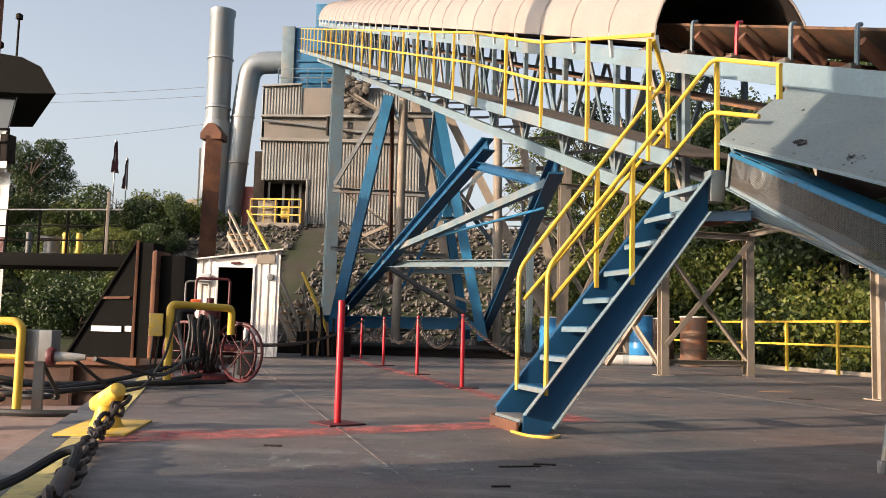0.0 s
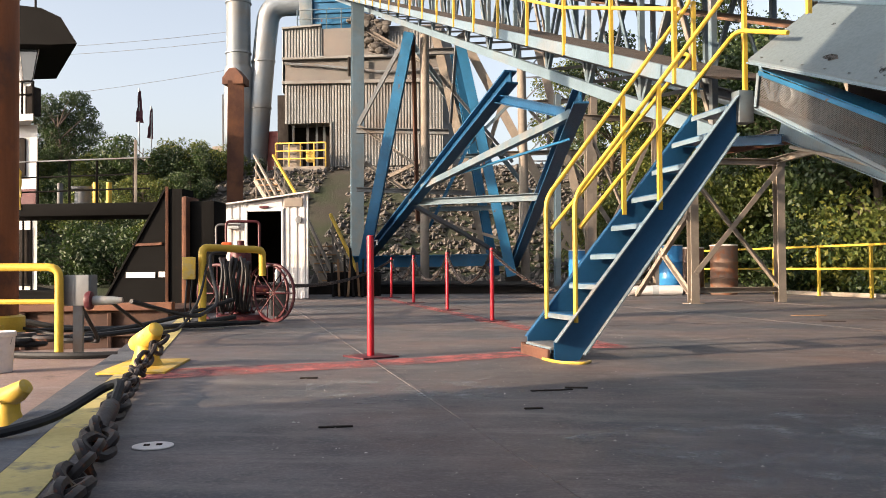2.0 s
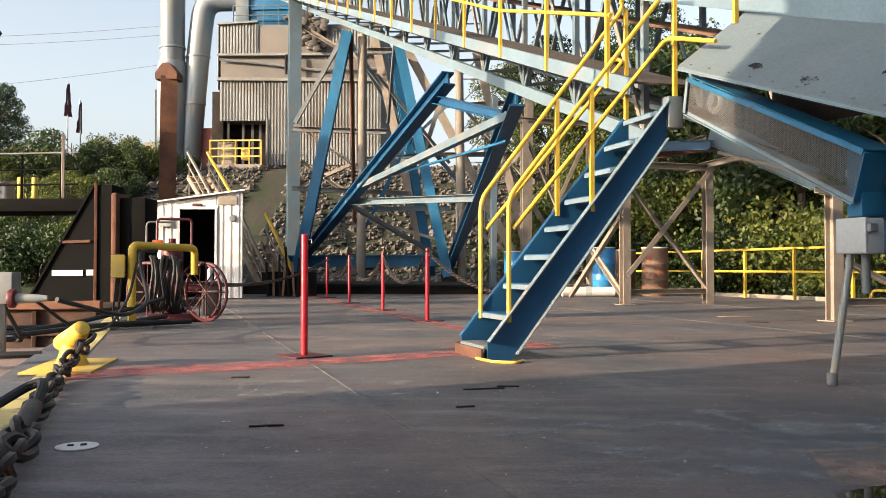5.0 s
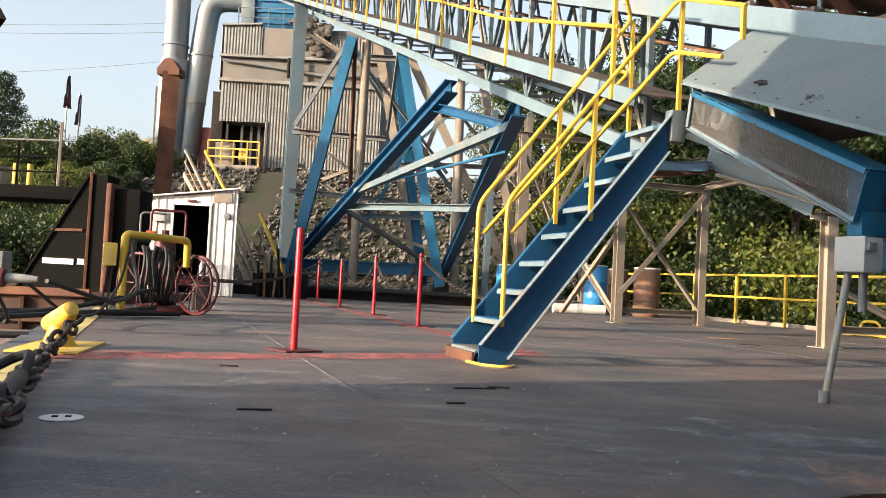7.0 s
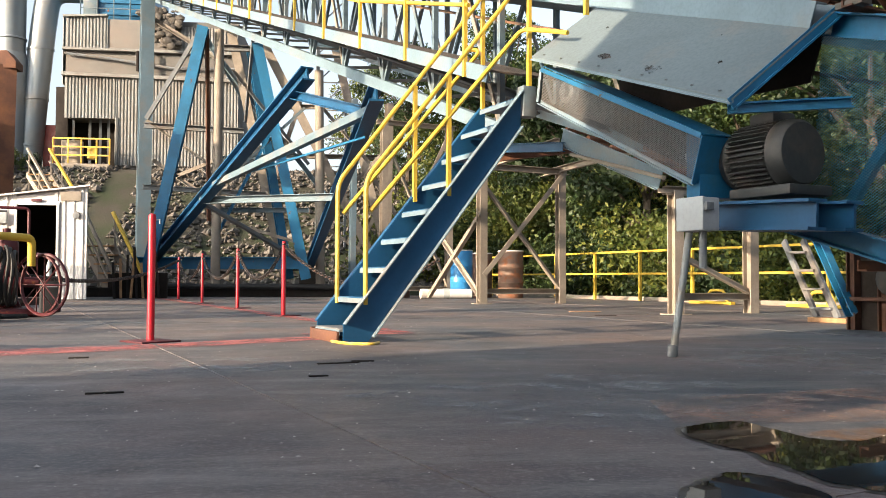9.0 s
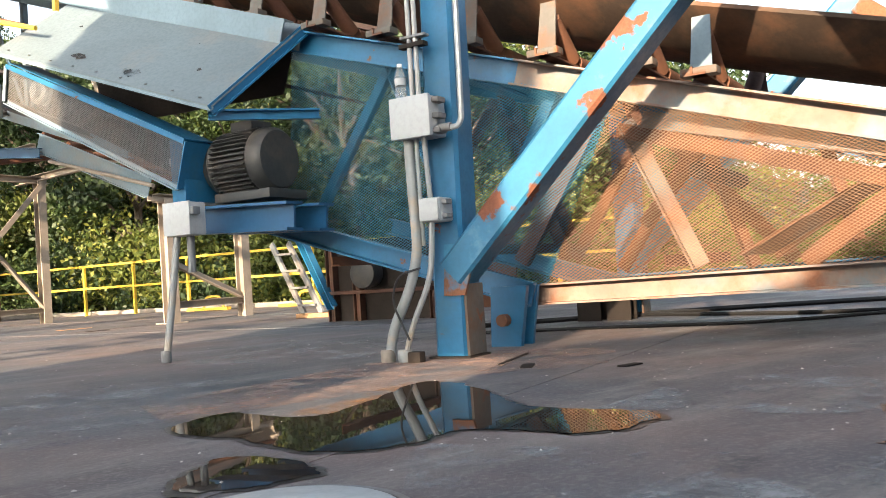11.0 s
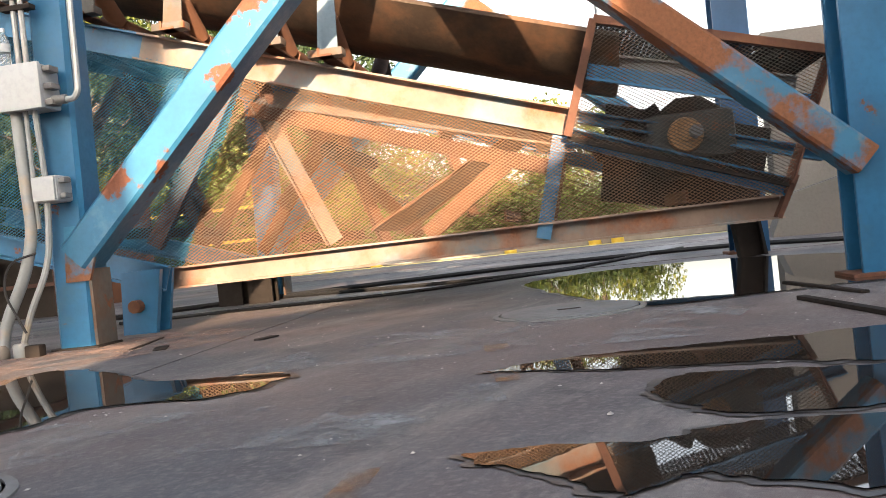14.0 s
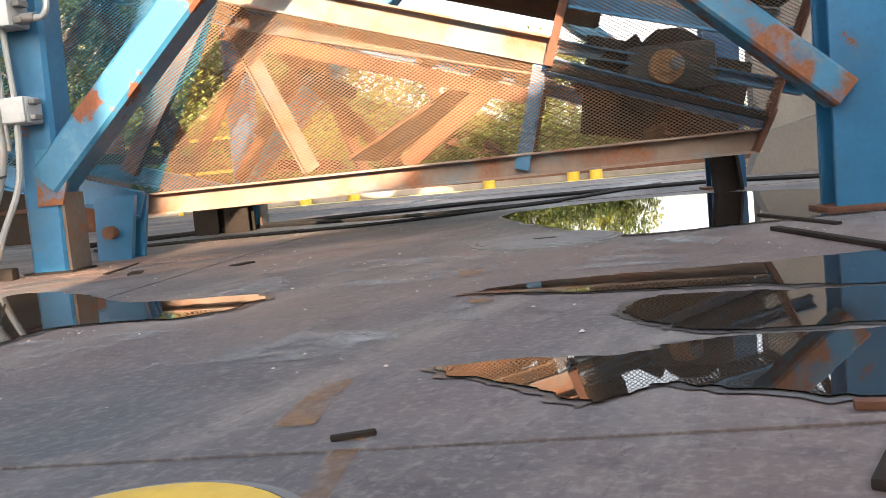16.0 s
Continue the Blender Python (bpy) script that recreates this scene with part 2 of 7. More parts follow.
M_TAN = surface("dusty_tan_steel", (0.235, 0.20, 0.165), 0.7, dirt=(0.15, 0.12, 0.095), dirt_at=(0.5, 0.75), dirt_scale=1.3, rust=RUST, rust_at=(0.72, 0.78))
# bleached, rusty blue paint with warm sunlight mixed into its colour
M_BLEACHLIT = surface("sunlit_bleached_rusty_paint", (0.185, 0.135, 0.11), 0.65, var=0.25, scale=3, dirt=(0.09, 0.15, 0.18), dirt_at=(0.5, 0.68), dirt_scale=2.2, rust=(0.22, 0.10, 0.06), rust_at=(0.52, 0.68), rust_scale=3.5)
# rusty mesh tone with the tan of direct sunlight put into it
M_MESHLIT = surface("sunlit_rusty_mesh", (0.25, 0.155, 0.10), 0.8, var=0.35, scale=2, dirt=(0.16, 0.13, 0.11), dirt_scale=3)
M_MESHB = surface("blue_mesh", (0.035, 0.16, 0.26), 0.6, var=0.3, dirt=(0.10, 0.11, 0.11), dirt_scale=4)
M_GREYST = surface("grey_steel", (0.14, 0.15, 0.16), 0.55, dirt=(0.14, 0.11, 0.085), dirt_scale=1.2, rust=RUST, rust_at=(0.7, 0.76))
M_BRACK = surface("weathered_bracket_steel", (0.085, 0.08, 0.072), 0.65, dirt=(0.10, 0.06, 0.04), dirt_at=(0.45, 0.65), dirt_scale=5, rust=RUST, rust_at=(0.58, 0.68), rust_scale=8)
M_GRIT = surface("pale_grit", (0.42, 0.40, 0.37), 0.9, var=0.4, scale=20)
M_CHIP = surface("chipped_blue_paint", (0.024, 0.14, 0.25), 0.5, var=0.2, dirt=(0.17, 0.145, 0.13), dirt_at=(0.52, 0.62), dirt_scale=2.5, rust=(0.17, 0.07, 0.035), rust_at=(0.5, 0.56), rust_scale=2.4)
M_CHIPB = surface("chipped_bright_blue_paint", (0.02, 0.12, 0.22), 0.45, var=0.25, dirt=(0.16, 0.24, 0.29), dirt_at=(0.55, 0.75), dirt_scale=2.0, rust=(0.15, 0.055, 0.03), rust_at=(0.58, 0.61), rust_scale=4.2)
M_HULL = surface("dark_rusted_hull", (0.055, 0.026, 0.018), 0.8, var=0.4, scale=0.8, dirt=(0.10, 0.045, 0.024), dirt_at=(0.5, 0.7), dirt_scale=1.2, bump=0.4, stretch=(1, 1, 0.3))
M_HOOD = surface("weathered_hood_sheet", (0.105, 0.135, 0.15), 0.5, var=0.15, scale=1.2, dirt=(0.17, 0.15, 0.125), dirt_at=(0.5, 0.75), dirt_scale=0.9, rust=(0.10, 0.06, 0.04), rust_at=(0.73, 0.77), rust_scale=7)
M_YEL = surface("yellow_paint", (0.56, 0.37, 0.045), 0.45, var=0.15, dirt=(0.42, 0.30, 0.10), dirt_at=(0.58, 0.8), dirt_scale=5, rust=RUST, rust_at=(0.72, 0.75), rust_scale=9)
M_YELW = surface("worn_yellow_paint", (0.60, 0.40, 0.06), 0.55, var=0.25, dirt=(0.45, 0.38, 0.25), dirt_at=(0.5, 0.75), dirt_scale=7, rust=RUST, rust_at=(0.66, 0.7), rust_scale=12)
M_RED = surface("red_paint", (0.42, 0.008, 0.022), 0.4, var=0.15, dirt=(0.25, 0.03, 0.03), dirt_scale=8)
M_REDD = surface("faded_red_paint", (0.075, 0.012, 0.017), 0.5, rust=RUST, rust_at=(0.62, 0.7), rust_scale=9)
M_WHITE = surface("dusty_white_sheet", (0.58, 0.55, 0.535), 0.5, var=0.08, dirt=(0.42, 0.34, 0.30), dirt_at=(0.52, 0.8), dirt_scale=2.2, rust=RUST, rust_at=(0.74, 0.78))
M_BOATW = surface("boat_white_paint", (0.55, 0.54, 0.53), 0.4, var=0.08, rust=RUST, rust_at=(0.68, 0.74), rust_scale=2)
M_CLAD = surface("dusty_grey_cladding", (0.195, 0.195, 0.19), 0.6, var=0.2, scale=0.5, dirt=(0.13, 0.11, 0.095), dirt_at=(0.46, 0.68), dirt_scale=0.35, stretch=(1, 1, 0.35))
M_CONC = surface("dusty_concrete", (0.125, 0.118, 0.11), 0.85, var=0.2, scale=0.6, dirt=(0.15, 0.125, 0.11), dirt_at=(0.48, 0.7), dirt_scale=0.4, bump=0.4, depth=0.01)
M_COVER = surface("beige_cover_sheet", (0.235, 0.205, 0.19), 0.5, var=0.1, scale=0.8, dirt=(0.32, 0.26, 0.215), dirt_at=(0.5, 0.8), dirt_scale=0.5)
M_GALV = surface("galvanised_steel", (0.30, 0.32, 0.33), 0.45, metal=0.4, var=0.15, dirt=(0.30, 0.27, 0.24), dirt_scale=1)
M_STACK = surface("stack_grey_steel", (0.19, 0.22, 0.25), 0.45, metal=0.3, var=0.2, scale=0.5, dirt=(0.21, 0.18, 0.15), dirt_at=(0.5, 0.8), dirt_scale=0.5)
M_RUSTY = surface("rusty_steel", (0.095, 0.042, 0.027), 0.85, var=0.35, scale=1.2, dirt=(0.16, 0.068, 0.034), dirt_at=(0.45, 0.65), dirt_scale=1.4, bump=0.4)
M_PILE = surface("rusted_pile", (0.27, 0.088, 0.03), 0.75, var=0.5, scale=0.7, dirt=(0.07, 0.03, 0.02), dirt_at=(0.48, 0.64), dirt_scale=0.9, bump=0.35, stretch=(2.5, 2.5, 0.4))
M_BLACK = surface("black_paint", (0.005, 0.0047, 0.0045), 0.85, rust=(0.035, 0.015, 0.009), rust_at=(0.66, 0.76), rust_scale=2)
# near-black for grimy parts, also painted where openings and interiors lie in shade
M_DARK = surface("dark_grime_and_shade", (0.024, 0.02, 0.018), 0.8, var=0.4, bump=0.4)
for dull in (M_BLACK, M_DARK):
    dull.node_tree.nodes["Principled BSDF"].inputs["Specular IOR Level"].default_value = 0.08
M_RUBBER = surface("black_rubber", (0.016, 0.016, 0.017), 0.6, var=0.3)
M_BELT = surface("dusty_belt", (0.06, 0.04, 0.028), 0.8, var=0.35, dirt=(0.16, 0.075, 0.038), dirt_at=(0.45, 0.7), dirt_scale=2)
M_MOTOR = surface("motor_grey", (0.026, 0.029, 0.03), 0.5, var=0.25, dirt=(0.06, 0.05, 0.042), dirt_scale=4)
M_BOXG = surface("grey_enclosure", (0.34, 0.36, 0.37), 0.4, var=0.06, dirt=(0.34, 0.31, 0.28), dirt_at=(0.6, 0.85), dirt_scale=6)
M_PVC = surface("grey_conduit", (0.22, 0.235, 0.24), 0.45, var=0.1, dirt=(0.30, 0.24, 0.18), dirt_scale=5)
M_CHAIN = surface("oily_chain_steel", (0.035, 0.03, 0.03), 0.55, metal=0.4, rust=RUST, rust_at=(0.58, 0.7), rust_scale=14)
M_BARB = surface("blue_plastic", (0.03, 0.18, 0.40), 0.35, var=0.1)
M_BARR = surface("brown_drum", (0.14, 0.085, 0.06), 0.6, rust=RUST, rust_at=(0.5, 0.65))
M_ORANGE = surface("orange_plastic", (0.7, 0.12, 0.03), 0.45)
M_TEXT = surface("white_lettering", (0.75, 0.75, 0.75), 0.5, var=0.05)
M_WOOD = surface("weathered_wood", (0.30, 0.17, 0.085), 0.8, var=0.3, stretch=(1, 8, 1))
M_FLAG = surface("flag_cloth", (0.12, 0.045, 0.06), 0.9, var=0.4, scale=5)
M_REDBOX = surface("red_container", (0.26, 0.06, 0.05), 0.6, dirt=(0.2, 0.1, 0.08))
M_COAL = surface("spilled_material", (0.07, 0.055, 0.045), 0.9, var=0.5, scale=12, bump=0.6, depth=0.02)


def deck_material(name, grey, brown, light, amount):
    m, nt, bs = nodes_of(name)
    c = mixed(nt, ramp_of(nt, noise_of(nt, 0.9, 6), 0.3, 0.7), tuple(x * 0.75 for x in grey), tuple(x * 1.2 for x in grey))
    c = mixed(nt, times(nt, ramp_of(nt, noise_of(nt, 0.45, 7, 0.62), 0.38, 0.66), amount), c, brown)
    c = mixed(nt, times(nt, ramp_of(nt, noise_of(nt, 1.5, 9, 0.72, (0.45, 2.4, 1, -20)), 0.5, 0.68), 0.72), c, light)
    c = mixed(nt, times(nt, ramp_of(nt, noise_of(nt, 3.5, 8, 0.7), 0.56, 0.68), 0.75), c, tuple(x * 0.4 for x in grey))
    c = mixed(nt, times(nt, ramp_of(nt, noise_of(nt, 55, 3), 0.5, 0.8), 0.45), c, tuple(x * 1.5 for x in light))
    nt.links.new(c, bs.inputs["Base Color"])
    r = nt.nodes.new("ShaderNodeMapRange")
    r.inputs["To Min"].default_value, r.inputs["To Max"].default_value = 0.42, 0.85
    nt.links.new(ramp_of(nt, noise_of(nt, 1.1, 6), 0.3, 0.7), r.inputs["Value"])
    nt.links.new(r.outputs[0], bs.inputs["Roughness"])
    c2 = mixed(nt, times(nt, ramp_of(nt, noise_of(nt, 0.25, 6, 0.6), 0.5, 0.62), 0.5), c, tuple(x * 0.5 for x in grey))
    c2 = mixed(nt, times(nt, ramp_of(nt, noise_of(nt, 12, 7, 0.78), 0.55, 0.68), 0.6), c2, light)
    c2 = mixed(nt, times(nt, ramp_of(nt, noise_of(nt, 26, 5, 0.7, (0.6, 2.2, 1, 10)), 0.58, 0.68), 0.6), c2, tuple(x * 0.45 for x in grey))
    nt.links.new(c2, bs.inputs["Base Color"])
    relief(nt, bs, noise_of(nt, 70, 6, 0.7), 0.5, 0.005)
    return m


M_DECK = deck_material("painted_steel_deck", (0.051, 0.061, 0.075), (0.15, 0.094, 0.076), (0.20, 0.185, 0.17), 0.85)
M_DECKP = deck_material("pink_dusty_deck", (0.20, 0.15, 0.135), (0.25, 0.155, 0.13), (0.28, 0.23, 0.205), 0.7)
M_DECKB = deck_material("blue_grey_deck_paint", (0.065, 0.082, 0.105), (0.10, 0.09, 0.09), (0.16, 0.15, 0.145), 0.5)
M_STRIP = surface("yellow_deck_stripe", (0.50, 0.42, 0.17), 0.7, var=0.2, dirt=(0.12, 0.12, 0.12), dirt_at=(0.55, 0.7), dirt_scale=5)


def worn_stripe(name, col, at):
    m, nt, bs = nodes_of(name)
    bs.inputs["Base Color"].default_value = (*col, 1)
    bs.inputs["Roughness"].default_value = 0.75
    d = noise_of(nt, 3.2, 9, 0.7)
    nt.links.new(mixed(nt, noise_of(nt, 9, 4), tuple(x * 0.7 for x in col), col), bs.inputs["Base Color"])
    nt.links.new(ramp_of(nt, d, *at), bs.inputs["Alpha"])
    return m


M_REDLINE = worn_stripe("worn_red_stripe", (0.46, 0.13, 0.125), (0.36, 0.64))
M_PATCH = worn_stripe("pale_scuff", (0.26, 0.27, 0.28), (0.5, 0.68))
# pink dust colour that also stands for a patch of sunlight
M_SUNDUST = worn_stripe("sunlit_pink_dust", (0.36, 0.235, 0.185), (0.42, 0.72))
M_SCAB = worn_stripe("dark_rust_scab", (0.05, 0.04, 0.036), (0.4, 0.55))
M_RUSTST = worn_stripe("orange_rust_stain", (0.30, 0.14, 0.04), (0.45, 0.7))


def water_material():
    m, nt, bs = nodes_of("puddle_water")
    bs.inputs["Base Color"].default_value = (0.022, 0.018, 0.015, 1)
    bs.inputs["Roughness"].default_value = 0.02
    bs.inputs["IOR"].default_value = 1.45
    relief(nt, bs, noise_of(nt, 6, 2), 0.015, 0.01)
    return m


M_WATER = water_material()
M_WET = surface("wet_deck_edge", (0.05, 0.045, 0.042), 0.35, var=0.3, bump=0.3)


def glass_material(name, col):
    m, nt, bs = nodes_of(name)
    bs.inputs["Base Color"].default_value = (*col, 1)
    bs.inputs["Roughness"].default_value = 0.05
    return m


M_GLASS = glass_material("window_glass", (0.03, 0.035, 0.04))


def leaf_material(name, a, b):
    m, nt, bs = nodes_of(name)
    geo = nt.nodes.new("ShaderNodeNewGeometry")
    c = mixed(nt, geo.outputs["Random Per Island"], a, b)
    c = mixed(nt, ramp_of(nt, noise_of(nt, 0.5, 3), 0.35, 0.65), c, tuple(x * 0.6 for x in a))
    nt.links.new(c, bs.inputs["Base Color"])
    bs.inputs["Roughness"].default_value = 0.6
    tr = nt.nodes.new("ShaderNodeBsdfTranslucent")
    nt.links.new(c, tr.inputs["Color"])
    mx = nt.nodes.new("ShaderNodeMixShader")
    mx.inputs[0].default_value = 0.3
    nt.links.new(bs.outputs[0], mx.inputs[1])
    nt.links.new(tr.outputs[0], mx.inputs[2])
    nt.links.new(mx.outputs[0], nt.nodes["Material Output"].inputs["Surface"])
    return m


M_LEAF = leaf_material("green_leaves", (0.022, 0.05, 0.013), (0.065, 0.095, 0.02))
M_LEAFY = leaf_material("yellow_green_leaves", (0.07, 0.11, 0.018), (0.20, 0.19, 0.03))
M_BARK = surface("bark", (0.09, 0.07, 0.055), 0.9, var=0.4, bump=0.6, depth=0.02)
M_EARTH = surface("bank_earth", (0.042, 0.036, 0.028), 0.95, var=0.4, scale=0.4, dirt=(0.02, 0.03, 0.01), dirt_at=(0.42, 0.6), dirt_scale=0.3, bump=0.6, depth=0.05)


def rock_material():
    m, nt, bs = nodes_of("rubble_stone")
    geo = nt.nodes.new("ShaderNodeNewGeometry")
    c = mixed(nt, geo.outputs["Random Per Island"], (0.035, 0.03, 0.026), (0.13, 0.115, 0.10))
    c = mixed(nt, times(nt, noise_of(nt, 5, 5), 0.5), c, (0.07, 0.06, 0.052))
    nt.links.new(c, bs.inputs["Base Color"])
    bs.inputs["Roughness"].default_value = 0.9
    relief(nt, bs, noise_of(nt, 14, 5), 0.5, 0.03)
    return m


M_ROCK = rock_material()

# ---- ground and decks ----
def step(a, b, x):
    f = min(1, max(0, (x - a) / (b - a)))
    return f * f * (3 - 2 * f)


def along(x, y):
    d = W(1, 0, 0) - W(0, 0, 0)
    return (x - W(0, 0, 0).x) * d.x + (y - W(0, 0, 0).y) * d.y


def ground_height(x, y):
    n = x * 0.937 + y * 0.35
    h = -1.1 + 1.3 * step(25.5, 27.5, y) + 5.6 * step(29, 44, y)
    s = along(x, y)
    h = max(h, -1.1 + (1.0 + 6.5 * step(-3, -13, s)) * step(16, 34, n))
    if x < -9:
        h = max(h, -1.1 + 1.0 * step(24, 28, y) + 6.2 * step(30, 50, y))
    far = max(abs(x), abs(y - 20))
    h += 0.35 * noise.noise((x * 0.35, y * 0.35, 0)) * step(20, 30, far)
    return h


def make_ground():
    bm = bmesh.new()
    ticks = [-1500, -600, -250, -120] + [-80 + 2.0 * i for i in range(76)] + [80, 120, 250, 600, 1500]
    ys = [-1500, -600, -250, -120, -60, -30, -10, 0, 10] + [16 + 1.4 * i for i in range(40)] + [80, 100, 140, 250, 600, 1500]
    grid = [[bm.verts.new((x, y, ground_height(x, y))) for x in ticks] for y in ys]
    for r0, r1 in zip(grid, grid[1:]):
        for i in range(len(ticks) - 1):
            bm.faces.new((r0[i], r0[i + 1], r1[i + 1], r1[i])).smooth = True
    return whole("ground", bm, M_EARTH, "earth river bank with patchy green growth", "ground", "structure")


make_ground()


def slab(s0, s1, n0, n1, z0, z1):
    bm = bmesh.new()
    return block(bm, (s0, n0, z0), (s1, n1, z1), pose(0, 0, 0, 0, 0, TURN))


deck = whole("deck", slab(-25.0, 14.0, -0.52, 14.6, -1.4, 0.0), M_DECK, "worn grey painted steel barge deck with reddish dust", "deck", "structure")
# raised seams where the deck plates were welded
for n in (1.62, 7.6, 11.0):
    part("weld_seam", bar(W(-24.8, n, 0.0), W(6, n, 0.0), 0.03, 0.008), M_DECK, deck)
for s in (-20.0, -9.8, -1.05, 3.2):
    part("weld_seam", bar(W(s, -0.1, 0.0), W(s, 14.0, 0.0), 0.025, 0.006), M_DECK, deck)
side_deck = whole("side_deck", slab(-8.8, 9.0, -9.0, -0.56, -1.4, -0.03), M_DECKP, "pinkish dusty steel deck of the neighbouring barge", "deck", "structure")
part("edge_strip", slab(-24.9, 9.0, -0.51, -0.30, -0.02, 0.004), M_DECKB, deck, "blue-grey painted deck edge")
part("edge_stripe", slab(-24.9, 9.0, -0.295, -0.095, -0.02, 0.006), M_STRIP, deck, "yellow painted edge stripe")


def painted(points, z, material, name, label):
    bm = bmesh.new()
    vs = [bm.verts.new(W(s, n, z)) for s, n in points]
    f = bm.faces.new(vs)
    if f.normal.z < 0:
        f.normal_flip()
    bm.normal_update()
    if f.normal.z < 0:
        bmesh.ops.reverse_faces(bm, faces=[f])
    return whole(name, bm, material, label, "marking", "structure")


painted([(-5.78, -0.4), (-5.82, 0.1), (-6.07, 1.45), (-6.5, 2.95), (-6.95, 2.95), (-6.54, 1.5), (-6.4, 0.06), (-6.3, -0.4)], 0.004, M_REDLINE, "painted_line", "worn red painted line across the deck")
painted([(-7.1, 3.0), (-6.9, 4.05), (-24, 4.25), (-24, 4.0), (-7.3, 3.8), (-7.3, 3.0)], 0.006, M_REDLINE, "painted_line", "worn red painted walkway line under the posts")

# plain unseen walls added behind the camera to block the sun and shade the near deck
U_SIDE = Vector((-SUN_TRAVEL.y, SUN_TRAVEL.x, 0))


def shade_wall(u0, u1, a, z1, name, z2=None, z0=-1.0):
    c0 = SUN_TRAVEL * a + U_SIDE * u0
    c1 = SUN_TRAVEL * a + U_SIDE * u1
    bm = plate([c0 + UP * z0, c1 + UP * z0, c1 + UP * (z2 or z1), c0 + UP * z1], 0.12, -SUN_TRAVEL)
    return whole(name, bm, M_GREYST, "plain grey wall added out of view to block the sun", "wall", "structure")


shade_wall(1.3, 4.35, -5.0, 7.0, "shade_wall_tall")
# gap between sill and lintel shapes the sun patch at the column foot
shade_wall(0.75, 1.3, -5.0, 2.0, "shade_wall_sill")
shade_wall(0.75, 1.3, -5.0, 7.0, "shade_wall_lintel", None, 2.5)
shade_wall(-1.62, -0.62, -5.0, 3.4, "shade_wall_slope", 2.92)
shade_wall(-0.62, 0.75, -5.0, 2.92, "shade_wall_low", 2.6)
shade_wall(-12.0, -1.62, -5.0, 7.0, "shade_wall_end")


def blob(cx, points, z):
    """Closed smooth outline through (s, n) points with a ragged edge."""
    out = []
    k = len(points)
    for i in range(k):
        p0, p1, p2, p3 = [Vector((*points[(i + j - 1) % k], 0)) for j in range(4)]
        for j in range(16):
            t = j / 16
            q = 0.5 * (2 * p1 + (p2 - p0) * t + (2 * p0 - 5 * p1 + 4 * p2 - p3) * t * t + (3 * p1 - p0 - 3 * p2 + p3) * t ** 3)
            q.x += 0.022 * noise.noise((q.x * 9, q.y * 9, cx)) + 0.022 * noise.noise((q.x * 31, q.y * 31, cx))
            q.y += 0.022 * noise.noise((q.x * 9, q.y * 9, cx + 5)) + 0.016 * noise.noise((q.x * 31, q.y * 31, cx + 5))
            out.append(q)
    return out


def puddle(points, seed):
    edge = blob(seed, points, 0)
    mid = sum(edge, Vector()) / len(edge)
    bm = bmesh.new()
    f = bm.faces.new([bm.verts.new(W(p.x, p.y, 0.005)) for p in edge])
    bm.normal_update()
    if f.normal.z < 0:
        bmesh.ops.reverse_faces(bm, faces=[f])
    ob = whole("puddle", bm, M_WATER, "still dark rain puddle on the deck", "puddle", "structure")
    bm = bmesh.new()
    f = bm.faces.new([bm.verts.new(W(*(mid + (p - mid) * 1.0 + (p - mid).normalized() * (0.022 + 0.02 * noise.noise((p.x * 17, p.y * 17, 3)))).xy, 0.0025)) for p in edge])
    bm.normal_update()
    if f.normal.z < 0:
        bmesh.ops.reverse_faces(bm, faces=[f])
    part("wet_rim", bm, M_WET, ob, "damp dark rim of grit")
    return ob


puddle([(-1.86, 2.59), (-1.92, 2.91), (-1.5, 2.94), (-1.59, 3.74), (-1.26, 3.61), (-0.83, 3.22), (-0.4, 3.17), (-0.44, 2.84), (-0.83, 2.8), (-0.9, 2.57), (-1.1, 2.43), (-1.49, 2.52)], 1)
puddle([(-1.25, 2.09), (-1.3, 2.3), (-1.13, 2.33), (-0.94, 2.23), (-0.98, 2.08), (-1.12, 1.98)], 2)
puddle([(0.25, 2.85), (0.44, 2.97), (0.75, 3.02), (1.12, 3.05), (1.6, 3.1), (1.9, 2.8), (1.6, 2.58), (1.18, 2.56), (0.97, 2.67), (0.67, 2.72), (0.39, 2.81)], 3)
puddle([(0.65, 2.46), (0.78, 2.6), (1.02, 2.55), (1.4, 2.48), (1.75, 2.4), (1.7, 2.2), (1.3, 2.17), (0.91, 2.15), (0.73, 2.21)], 4)
puddle([(0.3, 1.99), (0.42, 2.04), (0.61, 2.03), (0.76, 2.1), (1.05, 2.1), (1.6, 2.08), (1.9, 1.85), (1.4, 1.62), (0.91, 1.7), (0.67, 1.82), (0.57, 1.75), (0.47, 1.83)], 5)
puddle([(0.2, 6.25), (0.5, 6.8), (0.95, 7.0), (1.7, 6.9), (2.4, 5.9), (2.1, 4.6), (1.55, 4.35), (1.25, 4.27), (0.79, 4.2), (0.57, 4.75)], 6)


def hatch(s, n, r, material, name, label):
    t = thing(name, label, "hatch cover", W(s, n, 0))
    m = Matrix.Translation(W(s, n, 0))
    part("rim", lathe([(r * 1.12, 0.0), (r * 1.12, 0.005), (r * 1.03, 0.007), (r * 1.03, 0.0)], m, 40), M_GREYST, t)
    part("cover", lathe([(r, 0.002), (r, 0.009), (r * 0.97, 0.012), (r * 0.35, 0.012), (r * 0.33, 0.010)], m, 40), material, t)
    part("lift_slot", boxed((-0.05, -0.018, 0.0), (0.05, 0.018, 0.0125), m @ pose(0, 0, 0, 0, 0, TURN + 10), 0.004), M_DARK, t)


